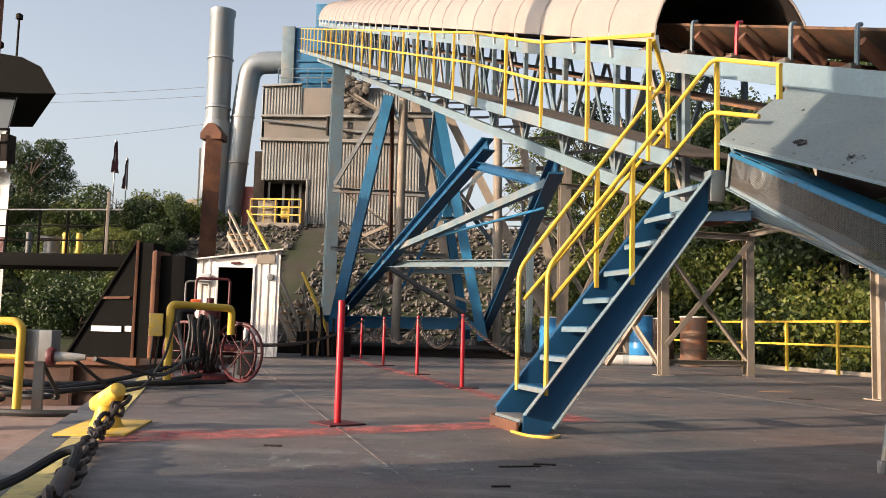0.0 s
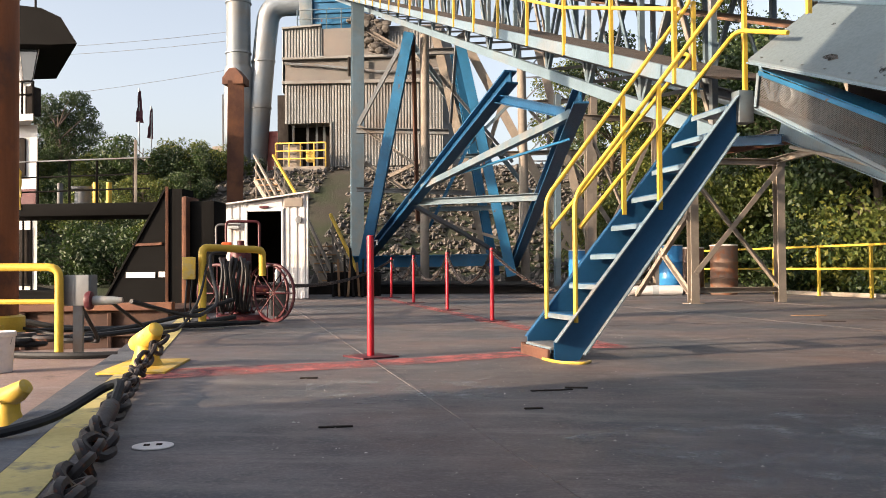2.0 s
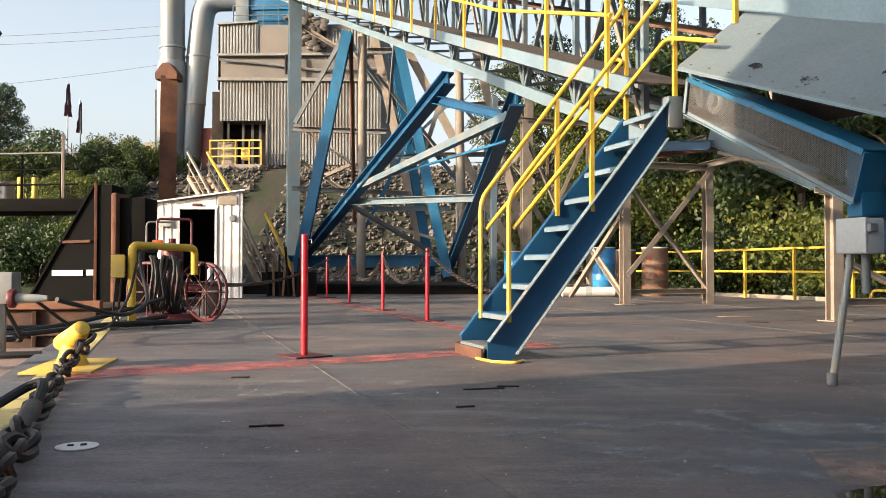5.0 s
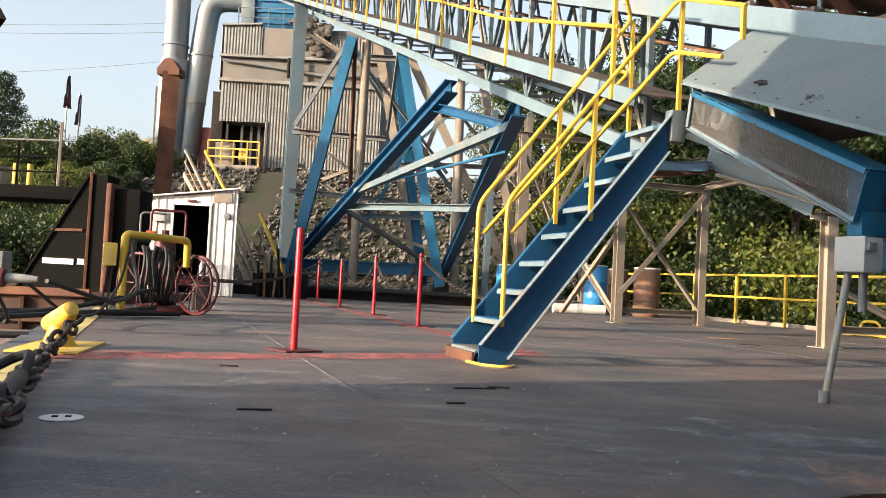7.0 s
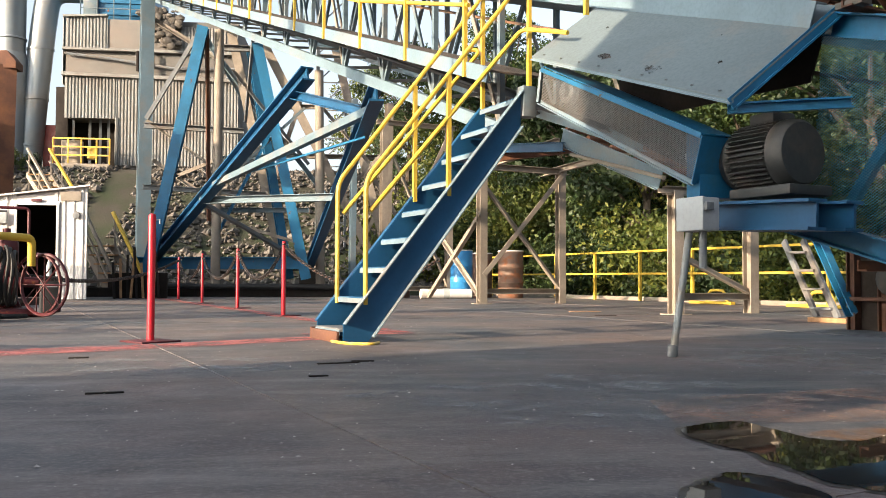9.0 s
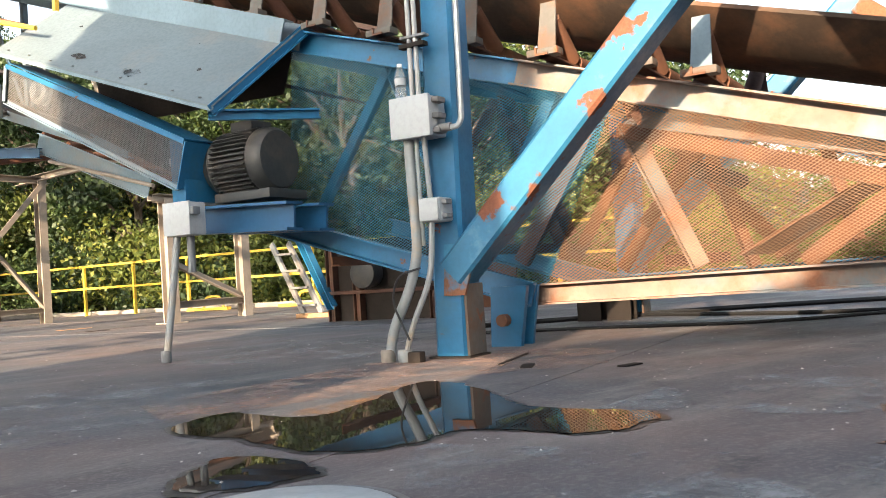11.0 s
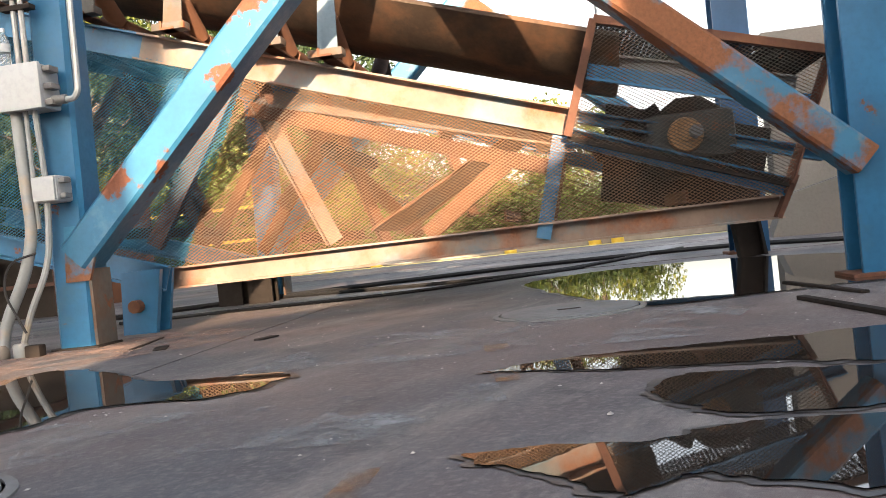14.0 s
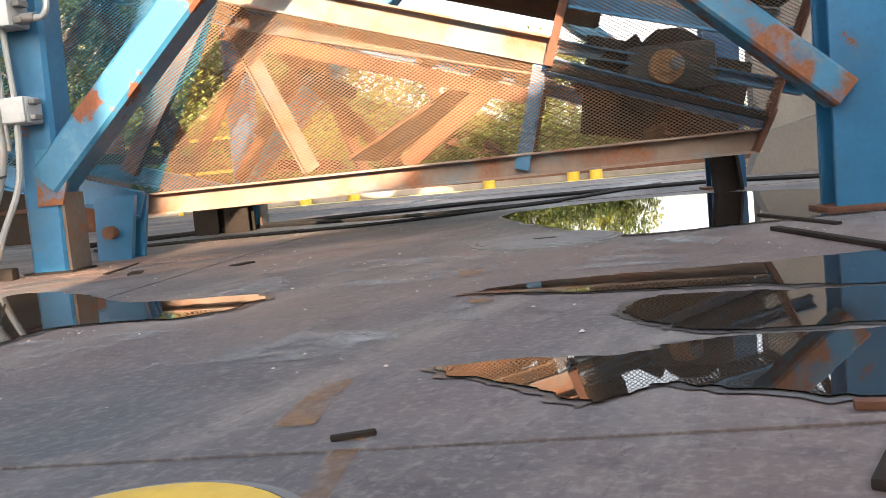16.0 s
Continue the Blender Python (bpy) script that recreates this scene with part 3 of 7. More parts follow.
hatch(0.48, 4.3, 0.29, M_GREYST, "deck_hatch", "round grey steel hatch cover set in the deck")
hatch(-0.74, 1.88, 0.24, M_BOXG, "deck_hatch", "round pale grey hatch cover set in the deck")
hatch(0.09, 1.33, 0.165, M_YELW, "deck_hatch", "round yellow painted hatch cover set in the deck")

# ---- stairs to the conveyor ----
def yellow_rail(name, paths, posts, label, r=0.0195, category="handrail", group=""):
    first = paths[0][0]
    t = thing(name, label, category, (first[0], first[1], first[2]), group)
    for p in paths:
        part("rail", tube(bend(p, 0.10), r, 8), M_YEL, t)
    for a, b in posts:
        part("post", bar(a, b, 0.034, 0.034, "L", t=0.008), M_YEL, t)
    return t


stair = thing("steel_stair", "steep blue steel stair with open checker-plate treads", "stair", W(-6.4, 3.1, 0))
STRING = [(2.975, 0.0), (2.975, 0.15), (4.605, 2.155), (4.605, 1.84), (3.215, 0.045), (3.18, 0.0)]   # n, z
for s, out in ((-6.10, 1), (-6.72, -1)):
    web = part("stringer", plate([W(s, n, z) for n, z in STRING], 0.014, GS * out), M_DEEP, stair, "deep blue channel stringer")
    for (n0, z0), (n1, z1) in ((STRING[1], STRING[2]), (STRING[3], STRING[4])):
        part("flange", bar(W(s + out * 0.036, n0, z0), W(s + out * 0.036, n1, z1), 0.06, 0.010), M_LAV if out > 0 else M_DEEP, web, "scuffed pale flange edge" if out > 0 else "")
for i in range(9):
    n, z = 2.96 + 0.198 * i, 0.112 + 0.2475 * i
    bm = boxed((-6.70, n, z - 0.026), (-6.12, n + 0.22, z), pose(0, 0, 0, 0, 0, TURN), 0.004)
    tread = part("tread", bm, M_DEEP if i else M_GREYST, stair, "dusty checker-plate tread")
    part("nosing", boxed((-6.70, n - 0.008, z - 0.05), (-6.12, n - 0.001, z - 0.01), pose(0, 0, 0, 0, 0, TURN)), M_LAV, tread)
part("foot_box", boxed((-6.78, 2.93, 0.0), (-6.735, 3.24, 0.1), pose(0, 0, 0, 0, 0, TURN), 0.006), M_RUSTY, stair, "rusted steel foot of the stair")
part("foot_box", boxed((-6.74, 2.93, 0.0), (-6.12, 2.955, 0.09), pose(0, 0, 0, 0, 0, TURN), 0.006), M_RUSTY, stair, "rusted steel foot of the stair")
part("head_plate", boxed((-6.16, 4.605, 1.93), (-6.04, 4.74, 2.2), pose(0, 0, 0, 0, 0, TURN), 0.006), M_PALE, stair)
part("rope_end", tube(bend([W(-6.2, 2.92, 0.012), W(-5.9, 2.95, 0.012), W(-5.78, 3.1, 0.012), W(-5.9, 3.2, 0.012)], 0.1), 0.012, 6), M_YELW, stair, "frayed yellow rope")
# handrails of the stair
HAND = "yellow painted pipe handrail of the steel stair"
yellow_rail("stair_handrail",
            [[W(-6.72, 3.15, 0.3), W(-6.72, 3.15, 1.333), W(-6.72, 4.561, 3.148), W(-6.48, 4.3, 3.43)],
             [W(-6.72, 3.2, 1.07), W(-6.72, 4.56, 2.66), W(-6.8, 4.42, 2.67)]],
            [(W(-6.72, 3.88, 1.2), W(-6.72, 3.88, 2.25)), (W(-6.72, 4.58, 2.1), W(-6.72, 4.58, 3.14))], HAND)
yellow_rail("stair_handrail",
            [[W(-6.09, 3.16, 0.3), W(-6.09, 3.16, 1.304), W(-6.09, 4.66, 3.18), W(-5.26, 4.72, 2.885)],
             [W(-6.09, 3.2, 1.05), W(-6.09, 4.62, 2.71), W(-5.54, 4.72, 2.55)]],
            [(W(-6.09, 3.9, 1.2), W(-6.09, 3.9, 2.22)), (W(-6.1, 4.7, 2.2), W(-6.1, 4.7, 3.17)), (W(-5.27, 4.71, 2.62), W(-5.27, 4.71, 2.885))], HAND)

# ---- the inclined conveyor ----
def z_up(s):
    return 2.22 + (0.352 if s < -3.6 else 0.305) * (-3.6 - s)


def z_low(s):
    return 2.66 + 0.345 * (-9.2 - s)


def z_walk(s):
    return 2.37 + 0.336 * (-6.14 - s)


FAR_S = -41.0
conv = thing("conveyor", "long inclined belt conveyor on a pale blue lattice truss", "conveyor", W(-8, 6, 0))
for n in (5.3, 7.1):
    lab = "pale blue steel chord"
    part("lower_chord", bar(W(-7.4, n, z_low(-7.4)), W(FAR_S, n, z_low(FAR_S)), 0.10, 0.15, "C"), M_LAV, conv, lab)
    part("upper_chord", bar(W(-3.55, n, z_up(-3.6) - 0.0), W(FAR_S, n, z_up(FAR_S)), 0.10, 0.2, "C"), M_LAV, conv, lab)
    s = -7.6
    k = 0
    while s > FAR_S + 1.6:
        part("upright", bar(W(s, n, z_low(s)), W(s, n, z_up(s)), 0.065, 0.065, "L"), M_PALE, conv)
        part("brace", bar(W(s, n, z_low(s) + 0.05), W(s - 0.8, n, z_up(s - 0.8)), 0.055, 0.055, "L"), M_PALE if k % 3 else M_TAN, conv)
        part("brace", bar(W(s - 0.8, n, z_up(s - 0.8) - 0.05), W(s - 1.6, n, z_low(s - 1.6)), 0.055, 0.055, "L"), M_PALE, conv)
        s -= 1.6
        k += 1
s = -8.0
while s > FAR_S:
    part("cross_beam", bar(W(s, 4.3, z_walk(s) - 0.12), W(s, 7.1, z_low(s) + 0.06), 0.07, 0.1, "C"), M_GREYST, conv)
    part("cross_brace", bar(W(s, 5.3, z_low(s)), W(s - 1.6, 7.1, z_low(s - 1.6)), 0.05, 0.05, "L"), M_TAN, conv)
    s -= 1.6
# walkway beside the truss
part("walkway_edge", bar(W(-6.1, 4.3, z_walk(-6.1) - 0.09), W(-39.6, 4.3, z_walk(-39.6) - 0.09), 0.05, 0.135, "C"), M_LAV, conv, "pale blue walkway edge channel")
part("walkway_plate", plate([W(-6.2, 4.33, z_walk(-6.2) - 0.05), W(-39.6, 4.33, z_walk(-39.6) - 0.05), W(-39.6, 5.2, z_walk(-39.6) - 0.05), W(-6.2, 5.2, z_walk(-6.2) - 0.05)], 0.02, -UP), M_COAL, conv, "walkway plate covered in spilled dust")
# half-round weather cover with its seams
def cover_arc(s, r, k=14):
    return [W(s, 6.2 - r * math.cos(math.pi * i / k), z_up(s) + 0.22 + r * math.sin(math.pi * i / k)) for i in range(k + 1)]


def cover_skin(s0, s1, r, step_s):
    bm = bmesh.new()
    rows = []
    s = s0
    while s >= s1:
        rows.append([bm.verts.new(p) for p in cover_arc(s, r)])
        s -= step_s
    for a, b in zip(rows, rows[1:]):
        for i in range(len(a) - 1):
            bm.faces.new((a[i], a[i + 1], b[i + 1], b[i])).smooth = True
    return bm


COVER_R = 1.02
part("cover", cover_skin(-8.05, FAR_S, COVER_R, 0.55), M_COVER, conv, "beige half-round sheet cover")
# extra inner skin, near black for the shade under the cover
part("cover_shade_skin", cover_skin(-8.06, FAR_S, COVER_R - 0.03, 1.1), M_DARK, conv, "inside of the cover with shade put into its colour")
s = -8.06
while s > FAR_S:
    part("cover_seam", tube(cover_arc(s, COVER_R + 0.004), 0.014, 5), M_COVER, conv)
    part("cover_bracket", bar(W(s, 5.24, z_up(s)), W(s, 5.2, z_up(s) + 0.3), 0.04, 0.05), M_GALV, conv)
    s -= 1.15


def trough(s0, s1, z_of, material, name, label, lift=0.0):
    bm = bmesh.new()
    prof = [(5.55, 0.30), (5.85, 0.10), (6.2, 0.07), (6.55, 0.10), (6.85, 0.30)]
    a = [bm.verts.new(W(s0, n, z_of(s0) + lift + d)) for n, d in prof]
    b = [bm.verts.new(W(s1, n, z_of(s1) + lift + d)) for n, d in prof]
    c = [bm.verts.new(W(s0, n, z_of(s0) + lift + d - 0.025)) for n, d in prof]
    e = [bm.verts.new(W(s1, n, z_of(s1) + lift + d - 0.025)) for n, d in prof]
    for i in range(4):
        bm.faces.new((a[i], a[i + 1], b[i + 1], b[i]))
        bm.faces.new((c[i + 1], c[i], e[i], e[i + 1]))
    for i in (0, 4):
        bm.faces.new((a[i], b[i], e[i], c[i]))
    part(name, bm, material, conv, label)


part("return_belt", plate([W(-3.9, 5.6, z_up(-3.9) - 0.34), W(FAR_S, 5.6, z_up(FAR_S) - 0.34), W(FAR_S, 6.8, z_up(FAR_S) - 0.34), W(-3.9, 6.8, z_up(-3.9) - 0.34)], 0.03, -UP), M_BELT, conv, "sagging return belt caked with dust")
trough(0.9, -3.6, z_up, M_BELT, "belt", "dusty brown troughed rubber belt", 0.25)
trough(-3.6, FAR_S, z_up, M_BELT, "belt", "dusty brown troughed rubber belt", 0.18)


def idler(s, red=False):
    z = z_up(s) + 0.12
    base = part("idler", bar(W(s, 5.3, z), W(s, 7.1, z), 0.08, 0.05, "L"), M_RUSTY, conv, "troughing idler set")
    for a, b in (((5.49, 0.30), (5.78, 0.10)), ((5.82, 0.085), (6.58, 0.085)), ((6.62, 0.10), (6.98, 0.34))):
        part("roller", bar(W(s, a[0], z + a[1] - 0.07), W(s, b[0], z + b[1] - 0.07), 0.11, 0.11, "pipe"), M_RUSTY, base)
    for n in (5.4, 7.0):
        d = 1 if n < 6 else -1
        if s < -4.4:
            part("bracket", tube(bend([W(s + 0.09, n - 0.03 * d, z), W(s + 0.09, n - 0.02 * d, z + 0.33), W(s + 0.02, n + 0.08 * d, z + 0.37)], 0.06), 0.02, 6), M_RED if red else M_PALE, base, "bright red bracket" if red else "")
        else:
            part("bracket", plate([W(s - 0.06, n - 0.02 * d, z), W(s + 0.06, n - 0.02 * d, z), W(s + 0.05, n + 0.06 * d, z + 0.33), W(s - 0.05, n + 0.06 * d, z + 0.33)], 0.012, GN), M_PALE if s > -1.5 else M_BRACK, base)
    for n in (5.36,):
        part("foot_bracket", boxed((s - 0.1, n - 0.05, z_up(s) + 0.095), (s + 0.1, n + 0.05, z_up(s) + 0.14), pose(0, 0, 0, 0, 0, TURN), 0.01), M_BRACK, base)


for i, s in enumerate([-0.72, -1.06, -1.62, -2.15, -2.78, -3.33, -3.91, -4.55, -5.3, -6.1, -6.9, -7.7, -8.6]):
    idler(s, s == -6.9)

# handrail along the walkway
RS = [-6.5 - 1.3 * i for i in range(26)]
rail = thing("walkway_handrail", "yellow angle-post handrail along the conveyor walkway", "handrail", W(-6.5, 4.28, z_walk(-6.5)))
for lift in (0.97, 0.5):
    part("rail", tube([W(-6.45, 4.28, z_walk(-6.45) + lift + (0.02 if lift > 0.9 else 0)), W(-9.2, 4.28, z_walk(-9.2) + lift - 0.1), W(-12, 4.28, z_walk(-12) + lift), W(-39.6, 4.28, z_walk(-39.6) + lift)], 0.02, 8), M_YEL, rail)
for s in RS:
    part("post", bar(W(s, 4.27, z_walk(s) - 0.16), W(s, 4.27, z_walk(s) + 0.95), 0.036, 0.036, "L", t=0.009), M_YEL, rail)

# ---- hood, drive guard, motor ----
hood = thing("drive_hood", "sloping grey-blue steel weather hood over the drive", "hood", W(-4.7, 5, 1.6))
HA, HB, HC, HD = W(-5.9, 4.6, 2.42), W(-3.61, 4.6, 1.63), W(-3.52, 5.48, 2.32), W(-5.87, 5.48, 3.1)
part("top_plate", plate([HA, HB, HC, HD], 0.012, -UP), M_HOOD, hood, "dusty pale grey-blue plate")
part("end_stiffener", bar(HB - UP * 0.03, HC - UP * 0.03, 0.03, 0.08, "L"), M_BLUE, hood)
part("lower_lip", bar(HA - UP * 0.02, HB - UP * 0.02, 0.03, 0.03, "L"), M_LAV, hood)
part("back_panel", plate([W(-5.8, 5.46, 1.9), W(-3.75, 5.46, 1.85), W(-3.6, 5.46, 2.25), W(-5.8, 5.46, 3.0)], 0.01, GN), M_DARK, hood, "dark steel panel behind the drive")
part("arm", bar(W(-3.66, 4.62, 1.58), W(-3.3, 5.3, 1.62), 0.04, 0.07, "C"), M_BLUE, hood)

NH = (HB - HA).cross(HD - HA).normalized()
NH = NH if NH.z > 0 else -NH


def on_hood(a, b, lift=0.003):
    return HA.lerp(HB, a).lerp(HD.lerp(HC, a), b) + NH * lift


for a, b, w, h in ((0.36, 0.17, 0.07, 0.05), (0.62, 0.12, 0.08, 0.05), (0.72, 0.62, 0.04, 0.05), (0.44, 0.55, 0.03, 0.02), (0.83, 0.3, 0.02, 0.02), (0.5, 0.85, 0.03, 0.02), (0.2, 0.5, 0.02, 0.015)):
    bm = bmesh.new()
    c, e1, e2 = on_hood(a, b), (HB - HA).normalized(), (HD - HA).normalized()
    f = bm.faces.new([bm.verts.new(c + e1 * w * math.cos(q) * (1 + 0.4 * math.sin(3 * q + a * 9)) + e2 * h * math.sin(q) * (1 + 0.3 * math.cos(5 * q))) for q in [math.tau * i / 14 for i in range(14)]])
    bmesh.ops.solidify(bm, geom=[f], thickness=0.002)
    part("rust_scab", bm, M_SCAB, hood, "dark flaked rust spot")
for k in range(9):
    part("bolt_head", lathe([(0.011, 0), (0.011, 0.006), (0.004, 0.009)], Matrix.Translation(on_hood(0.06 + k * 0.11, 0.04)), 8), M_GREYST, hood)
guard = thing("drive_guard", "belt drive guard with blue frame and expanded metal front", "machine guard", W(-4.9, 4.7, 1.2))
GP = [(-5.86, 2.305), (-5.91, 2.035), (-4.05, 1.15), (-3.95, 1.455)]
for i in range(4):
    (s0, z0), (s1, z1) = GP[i], GP[(i + 1) % 4]
    part("frame_bar", bar(W(s0, 4.68, z0), W(s1, 4.68, z1), 0.035, 0.035, "L", t=0.008), M_LAV if i in (0, 1) else M_BLUE, guard)
part("mesh_front", expanded(GP, lambda x, z, d: W(x, 4.69 + d, z), 0.028, 0.013, 0.0040, 0.002), M_GREYST, guard, "grey expanded metal")
part("back_plate", plate([W(s, 4.95, z) for s, z in GP], 0.01, GN), M_MOTOR, guard, "dark grimy back plate")
part("top_plate", plate([W(-5.86, 4.69, 2.33), W(-3.95, 4.69, 1.465), W(-3.95, 4.96, 1.465), W(-5.86, 4.96, 2.33)], 0.008, UP), M_BLUE, guard)
part("end_plate", plate([W(-3.95, 4.69, 1.455), W(-4.05, 4.69, 1.15), W(-4.05, 4.96, 1.15), W(-3.95, 4.96, 1.455)], 0.01, GS), M_BLUE, guard)
mt = lambda s, n, z: Matrix.Translation(W(s, n, z)) @ (Matrix((GS, Vector((0, 0, 1)), -GN)).transposed().to_4x4())
part("large_sheave", lathe([(0.02, 0.1), (0.045, 0.1), (0.05, 0.06), (0.075, 0.05), (0.1, 0.06), (0.105, 0.04), (0.095, 0.02), (0.105, 0.0), (0.03, 0.0)], mt(-5.66, 4.85, 2.09), 24), M_GALV, guard)
part("small_sheave", lathe([(0.015, 0.1), (0.035, 0.1), (0.04, 0.06), (0.055, 0.05), (0.07, 0.06), (0.075, 0.04), (0.07, 0.02), (0.075, 0.0), (0.02, 0.0)], mt(-4.16, 4.85, 1.35), 20), M_GALV, guard)

motor = thing("electric_motor", "dark grey finned electric drive motor", "motor", W(-3.6, 5.05, 1.0))
mm = Matrix.Translation(W(-4.02, 5.06, 1.31)) @ Matrix.Scale(0.92, 4) @ (Matrix((Vector((0, 0, 1)), GN, GS)).transposed().to_4x4())
part("body", lathe([(0.14, 0), (0.21, 0.02), (0.235, 0.09), (0.22, 0.12), (0.21, 0.13), (0.21, 0.47), (0.24, 0.475), (0.245, 0.5), (0.235, 0.57), (0.21, 0.6), (0.1, 0.605)], mm, 32), M_MOTOR, motor)
for k in range(40):
    a = math.tau * k / 40
    d = Vector((math.cos(a), math.sin(a), 0))
    part("fin", bar(mm @ (d * 0.225 + Vector((0, 0, 0.12))), mm @ (d * 0.225 + Vector((0, 0, 0.47))), 0.009, 0.05, up=(mm.to_3x3() @ d)), M_MOTOR, motor)
part("terminal_box", boxed((-3.85, 5.0, 1.49), (-3.65, 5.2, 1.6), pose(0, 0, 0, 0, 0, TURN), 0.012), M_MOTOR, motor)
part("foot", boxed((-3.9, 4.86, 1.035), (-3.4, 5.24, 1.1), pose(0, 0, 0, 0, 0, TURN), 0.012), M_MOTOR, motor)
part("base_beam", bar(W(-4.1, 4.92, 0.94), W(-3.25, 4.92, 0.90), 0.16, 0.19, "I", t=0.02), M_DEEP, motor, "deep blue base beam")
part("base_beam", bar(W(-4.1, 5.25, 0.94), W(-3.25, 5.25, 0.90), 0.16, 0.19, "I", t=0.02), M_DEEP, motor)
part("bolt_bracket", boxed((-4.15, 4.72, 1.06), (-4.02, 5.2, 1.5), pose(0, 0, 0, 0, 0, TURN), 0.01), M_BLUE, motor)

# disconnect box on its conduit
dbox = thing("disconnect_box", "grey electrical box standing on a steel conduit", "electrical box", W(-4.02, 4.55, 0))
part("box", boxed((-4.035, 4.55, 0.82), (-3.80, 4.68, 1.035), pose(0, 0, 0, 0, 0, TURN), 0.012), M_BOXG, dbox)
part("lid", boxed((-4.04, 4.53, 0.822), (-3.795, 4.552, 1.04), pose(0, 0, 0, 0, 0, TURN), 0.008), M_BOXG, dbox)
part("latch", boxed((-3.80, 4.54, 0.95), (-3.765, 4.6, 1.0), pose(0, 0, 0, 0, 0, TURN), 0.005), M_GREYST, dbox)
part("conduit", tube(bend([W(-4.08, 4.53, 0.0), W(-4.04, 4.56, 0.35), W(-3.99, 4.6, 0.83)], 0.2), 0.024, 10), M_PVC, dbox)
part("conduit", tube([W(-3.9, 4.63, 0.83), W(-3.9, 4.63, 0.58)], 0.026, 10), M_GREYST, dbox)
part("coupling", lathe([(0.03, 0), (0.034, 0.01), (0.034, 0.07), (0.03, 0.08)], Matrix.Translation(W(-4.08, 4.53, 0)), 12), M_GREYST, dbox)

# ---- tail frame with expanded metal sides ----
tail = thing("conveyor_tail_frame", "blue steel tail frame of the conveyor with rusty expanded metal sides", "machine frame", W(-1, 5.5, 0))
for n, mat_top in ((5.5, M_BLUE), (7.1, M_BLUE)):
    part("top_channel", bar(W(-3.62, n, 2.22), W(-1.9, n, 1.69), 0.09, 0.16, "C"), M_BLUE, tail, "faded blue channel with rust")
    # from here the near channel takes the colour of its sunlit stretch
    part("top_channel", bar(W(-1.9, n, 1.69), W(0.62, n, 0.915), 0.09, 0.16, "C"), M_BLEACHLIT if n < 6 else M_BLUE, tail, "bleached rusty channel, near one coloured as if sunlit")
    part("slope_channel", bar(W(0.55, n, 0.86), W(1.72, n, 0.43), 0.07, 0.1, "C"), M_BLUE, tail)
    part("lower_channel", bar(W(-4.0, n, 0.92), W(-1.88, n, 0.29), 0.09, 0.14, "C"), M_BLUE, tail)
    part("bottom_channel", bar(W(-1.92, n, 0.295), W(1.66, n, 0.34), 0.09, 0.13, "C"), M_BLEACHLIT if n < 6 else M_BLUE, tail, "bleached rusty blue channel, near one coloured as if sunlit")
    part("upright", bar(W(0.52, n, 0.86), W(0.37, n, 0.3), 0.06, 0.08, "C"), M_BLUE if n < 6 else M_RUSTY, tail)
    part("end_plate", bar(W(1.74, n, 0.5), W(1.63, n, 0.28), 0.1, 0.03), M_RUSTY, tail)
    near_lattice = (((-1.25, 1.3), (-0.86, 0.41)), ((-1.34, 1.5), (-1.99, 0.5)), ((0.2, 0.76), (-0.3, 0.39)), ((-1.15, 1.3), (0.53, 0.86)), ((-3.6, 1.0), (-2.9, 1.95)), ((-2.9, 1.95), (-2.35, 0.55)), ((-2.3, 0.55), (-1.7, 1.55)))
    for (sa, za), (sb, zb) in near_lattice if n < 6 else (((-3.6, 1.0), (-2.9, 1.95)), ((-2.9, 1.95), (-2.35, 0.5)), ((-2.3, 0.5), (-1.6, 1.55)), ((-1.55, 1.5), (-0.6, 0.4)), ((-0.75, 0.45), (0.0, 0.95)), ((-1.9, 0.4), (-1.2, 1.4))):
        part("lattice", bar(W(sa, n + 0.12, za), W(sb, n + 0.12, zb), 0.06, 0.1, "L"), M_RUSTY if n > 6 or sa == 0.2 or sa == -1.34 else M_BLEACHLIT if sa > -1.8 else M_BLUE, tail)
# rails and posts inside the frame
part("inner_rail", bar(W(-1.3, 5.6, 1.255), W(0.45, 5.6, 0.70), 0.05, 0.09, "L"), M_RUSTY, tail)
part("inner_rail", bar(W(-2.2, 7.0, 1.99), W(0.6, 7.0, 1.0), 0.05, 0.1, "L"), M_RUSTY, tail)
for (sa, za), (sb, zb) in (((-0.95, 1.605), (-1.10, 1.02)), ((-1.07, 1.32), (-1.6, 0.73)), ((-1.08, 1.17), (-0.83, 0.37)), ((-1.66, 1.70), (-1.44, 0.85)), ((-0.33, 1.2), (-0.16, 0.5)), ((-2.7, 1.9), (-2.2, 0.7))):
    part("post", bar(W(sa, 6.95, za), W(sb, 6.95, zb), 0.11, 0.08, "L"), M_RUSTY, tail)
for s in (-3.1, -2.5, -1.75, -1.0, -0.25, 0.4):
    part("belt_support", bar(W(s, 5.55, 1.62 - 0.31 * (s + 1.75)), W(s, 7.05, 1.62 - 0.31 * (s + 1.75)), 0.09, 0.08, "C"), M_BLEACHLIT if s > -2 else M_BLUE, tail)
MP = [(-3.65, 2.16), (-3.75, 0.93), (-1.9, 0.36), (1.65, 0.4), (1.7, 0.45), (0.55, 0.84)]
# side mesh divided at the sun patch's edge, right part in lit colour
MPL = [(-3.65, 2.16), (-3.75, 0.93), (-1.9, 0.36), (-1.75, 0.36), (-1.25, 1.42)]
MPR = [(-1.25, 1.42), (-1.75, 0.36), (1.65, 0.4), (1.7, 0.45), (0.55, 0.84)]
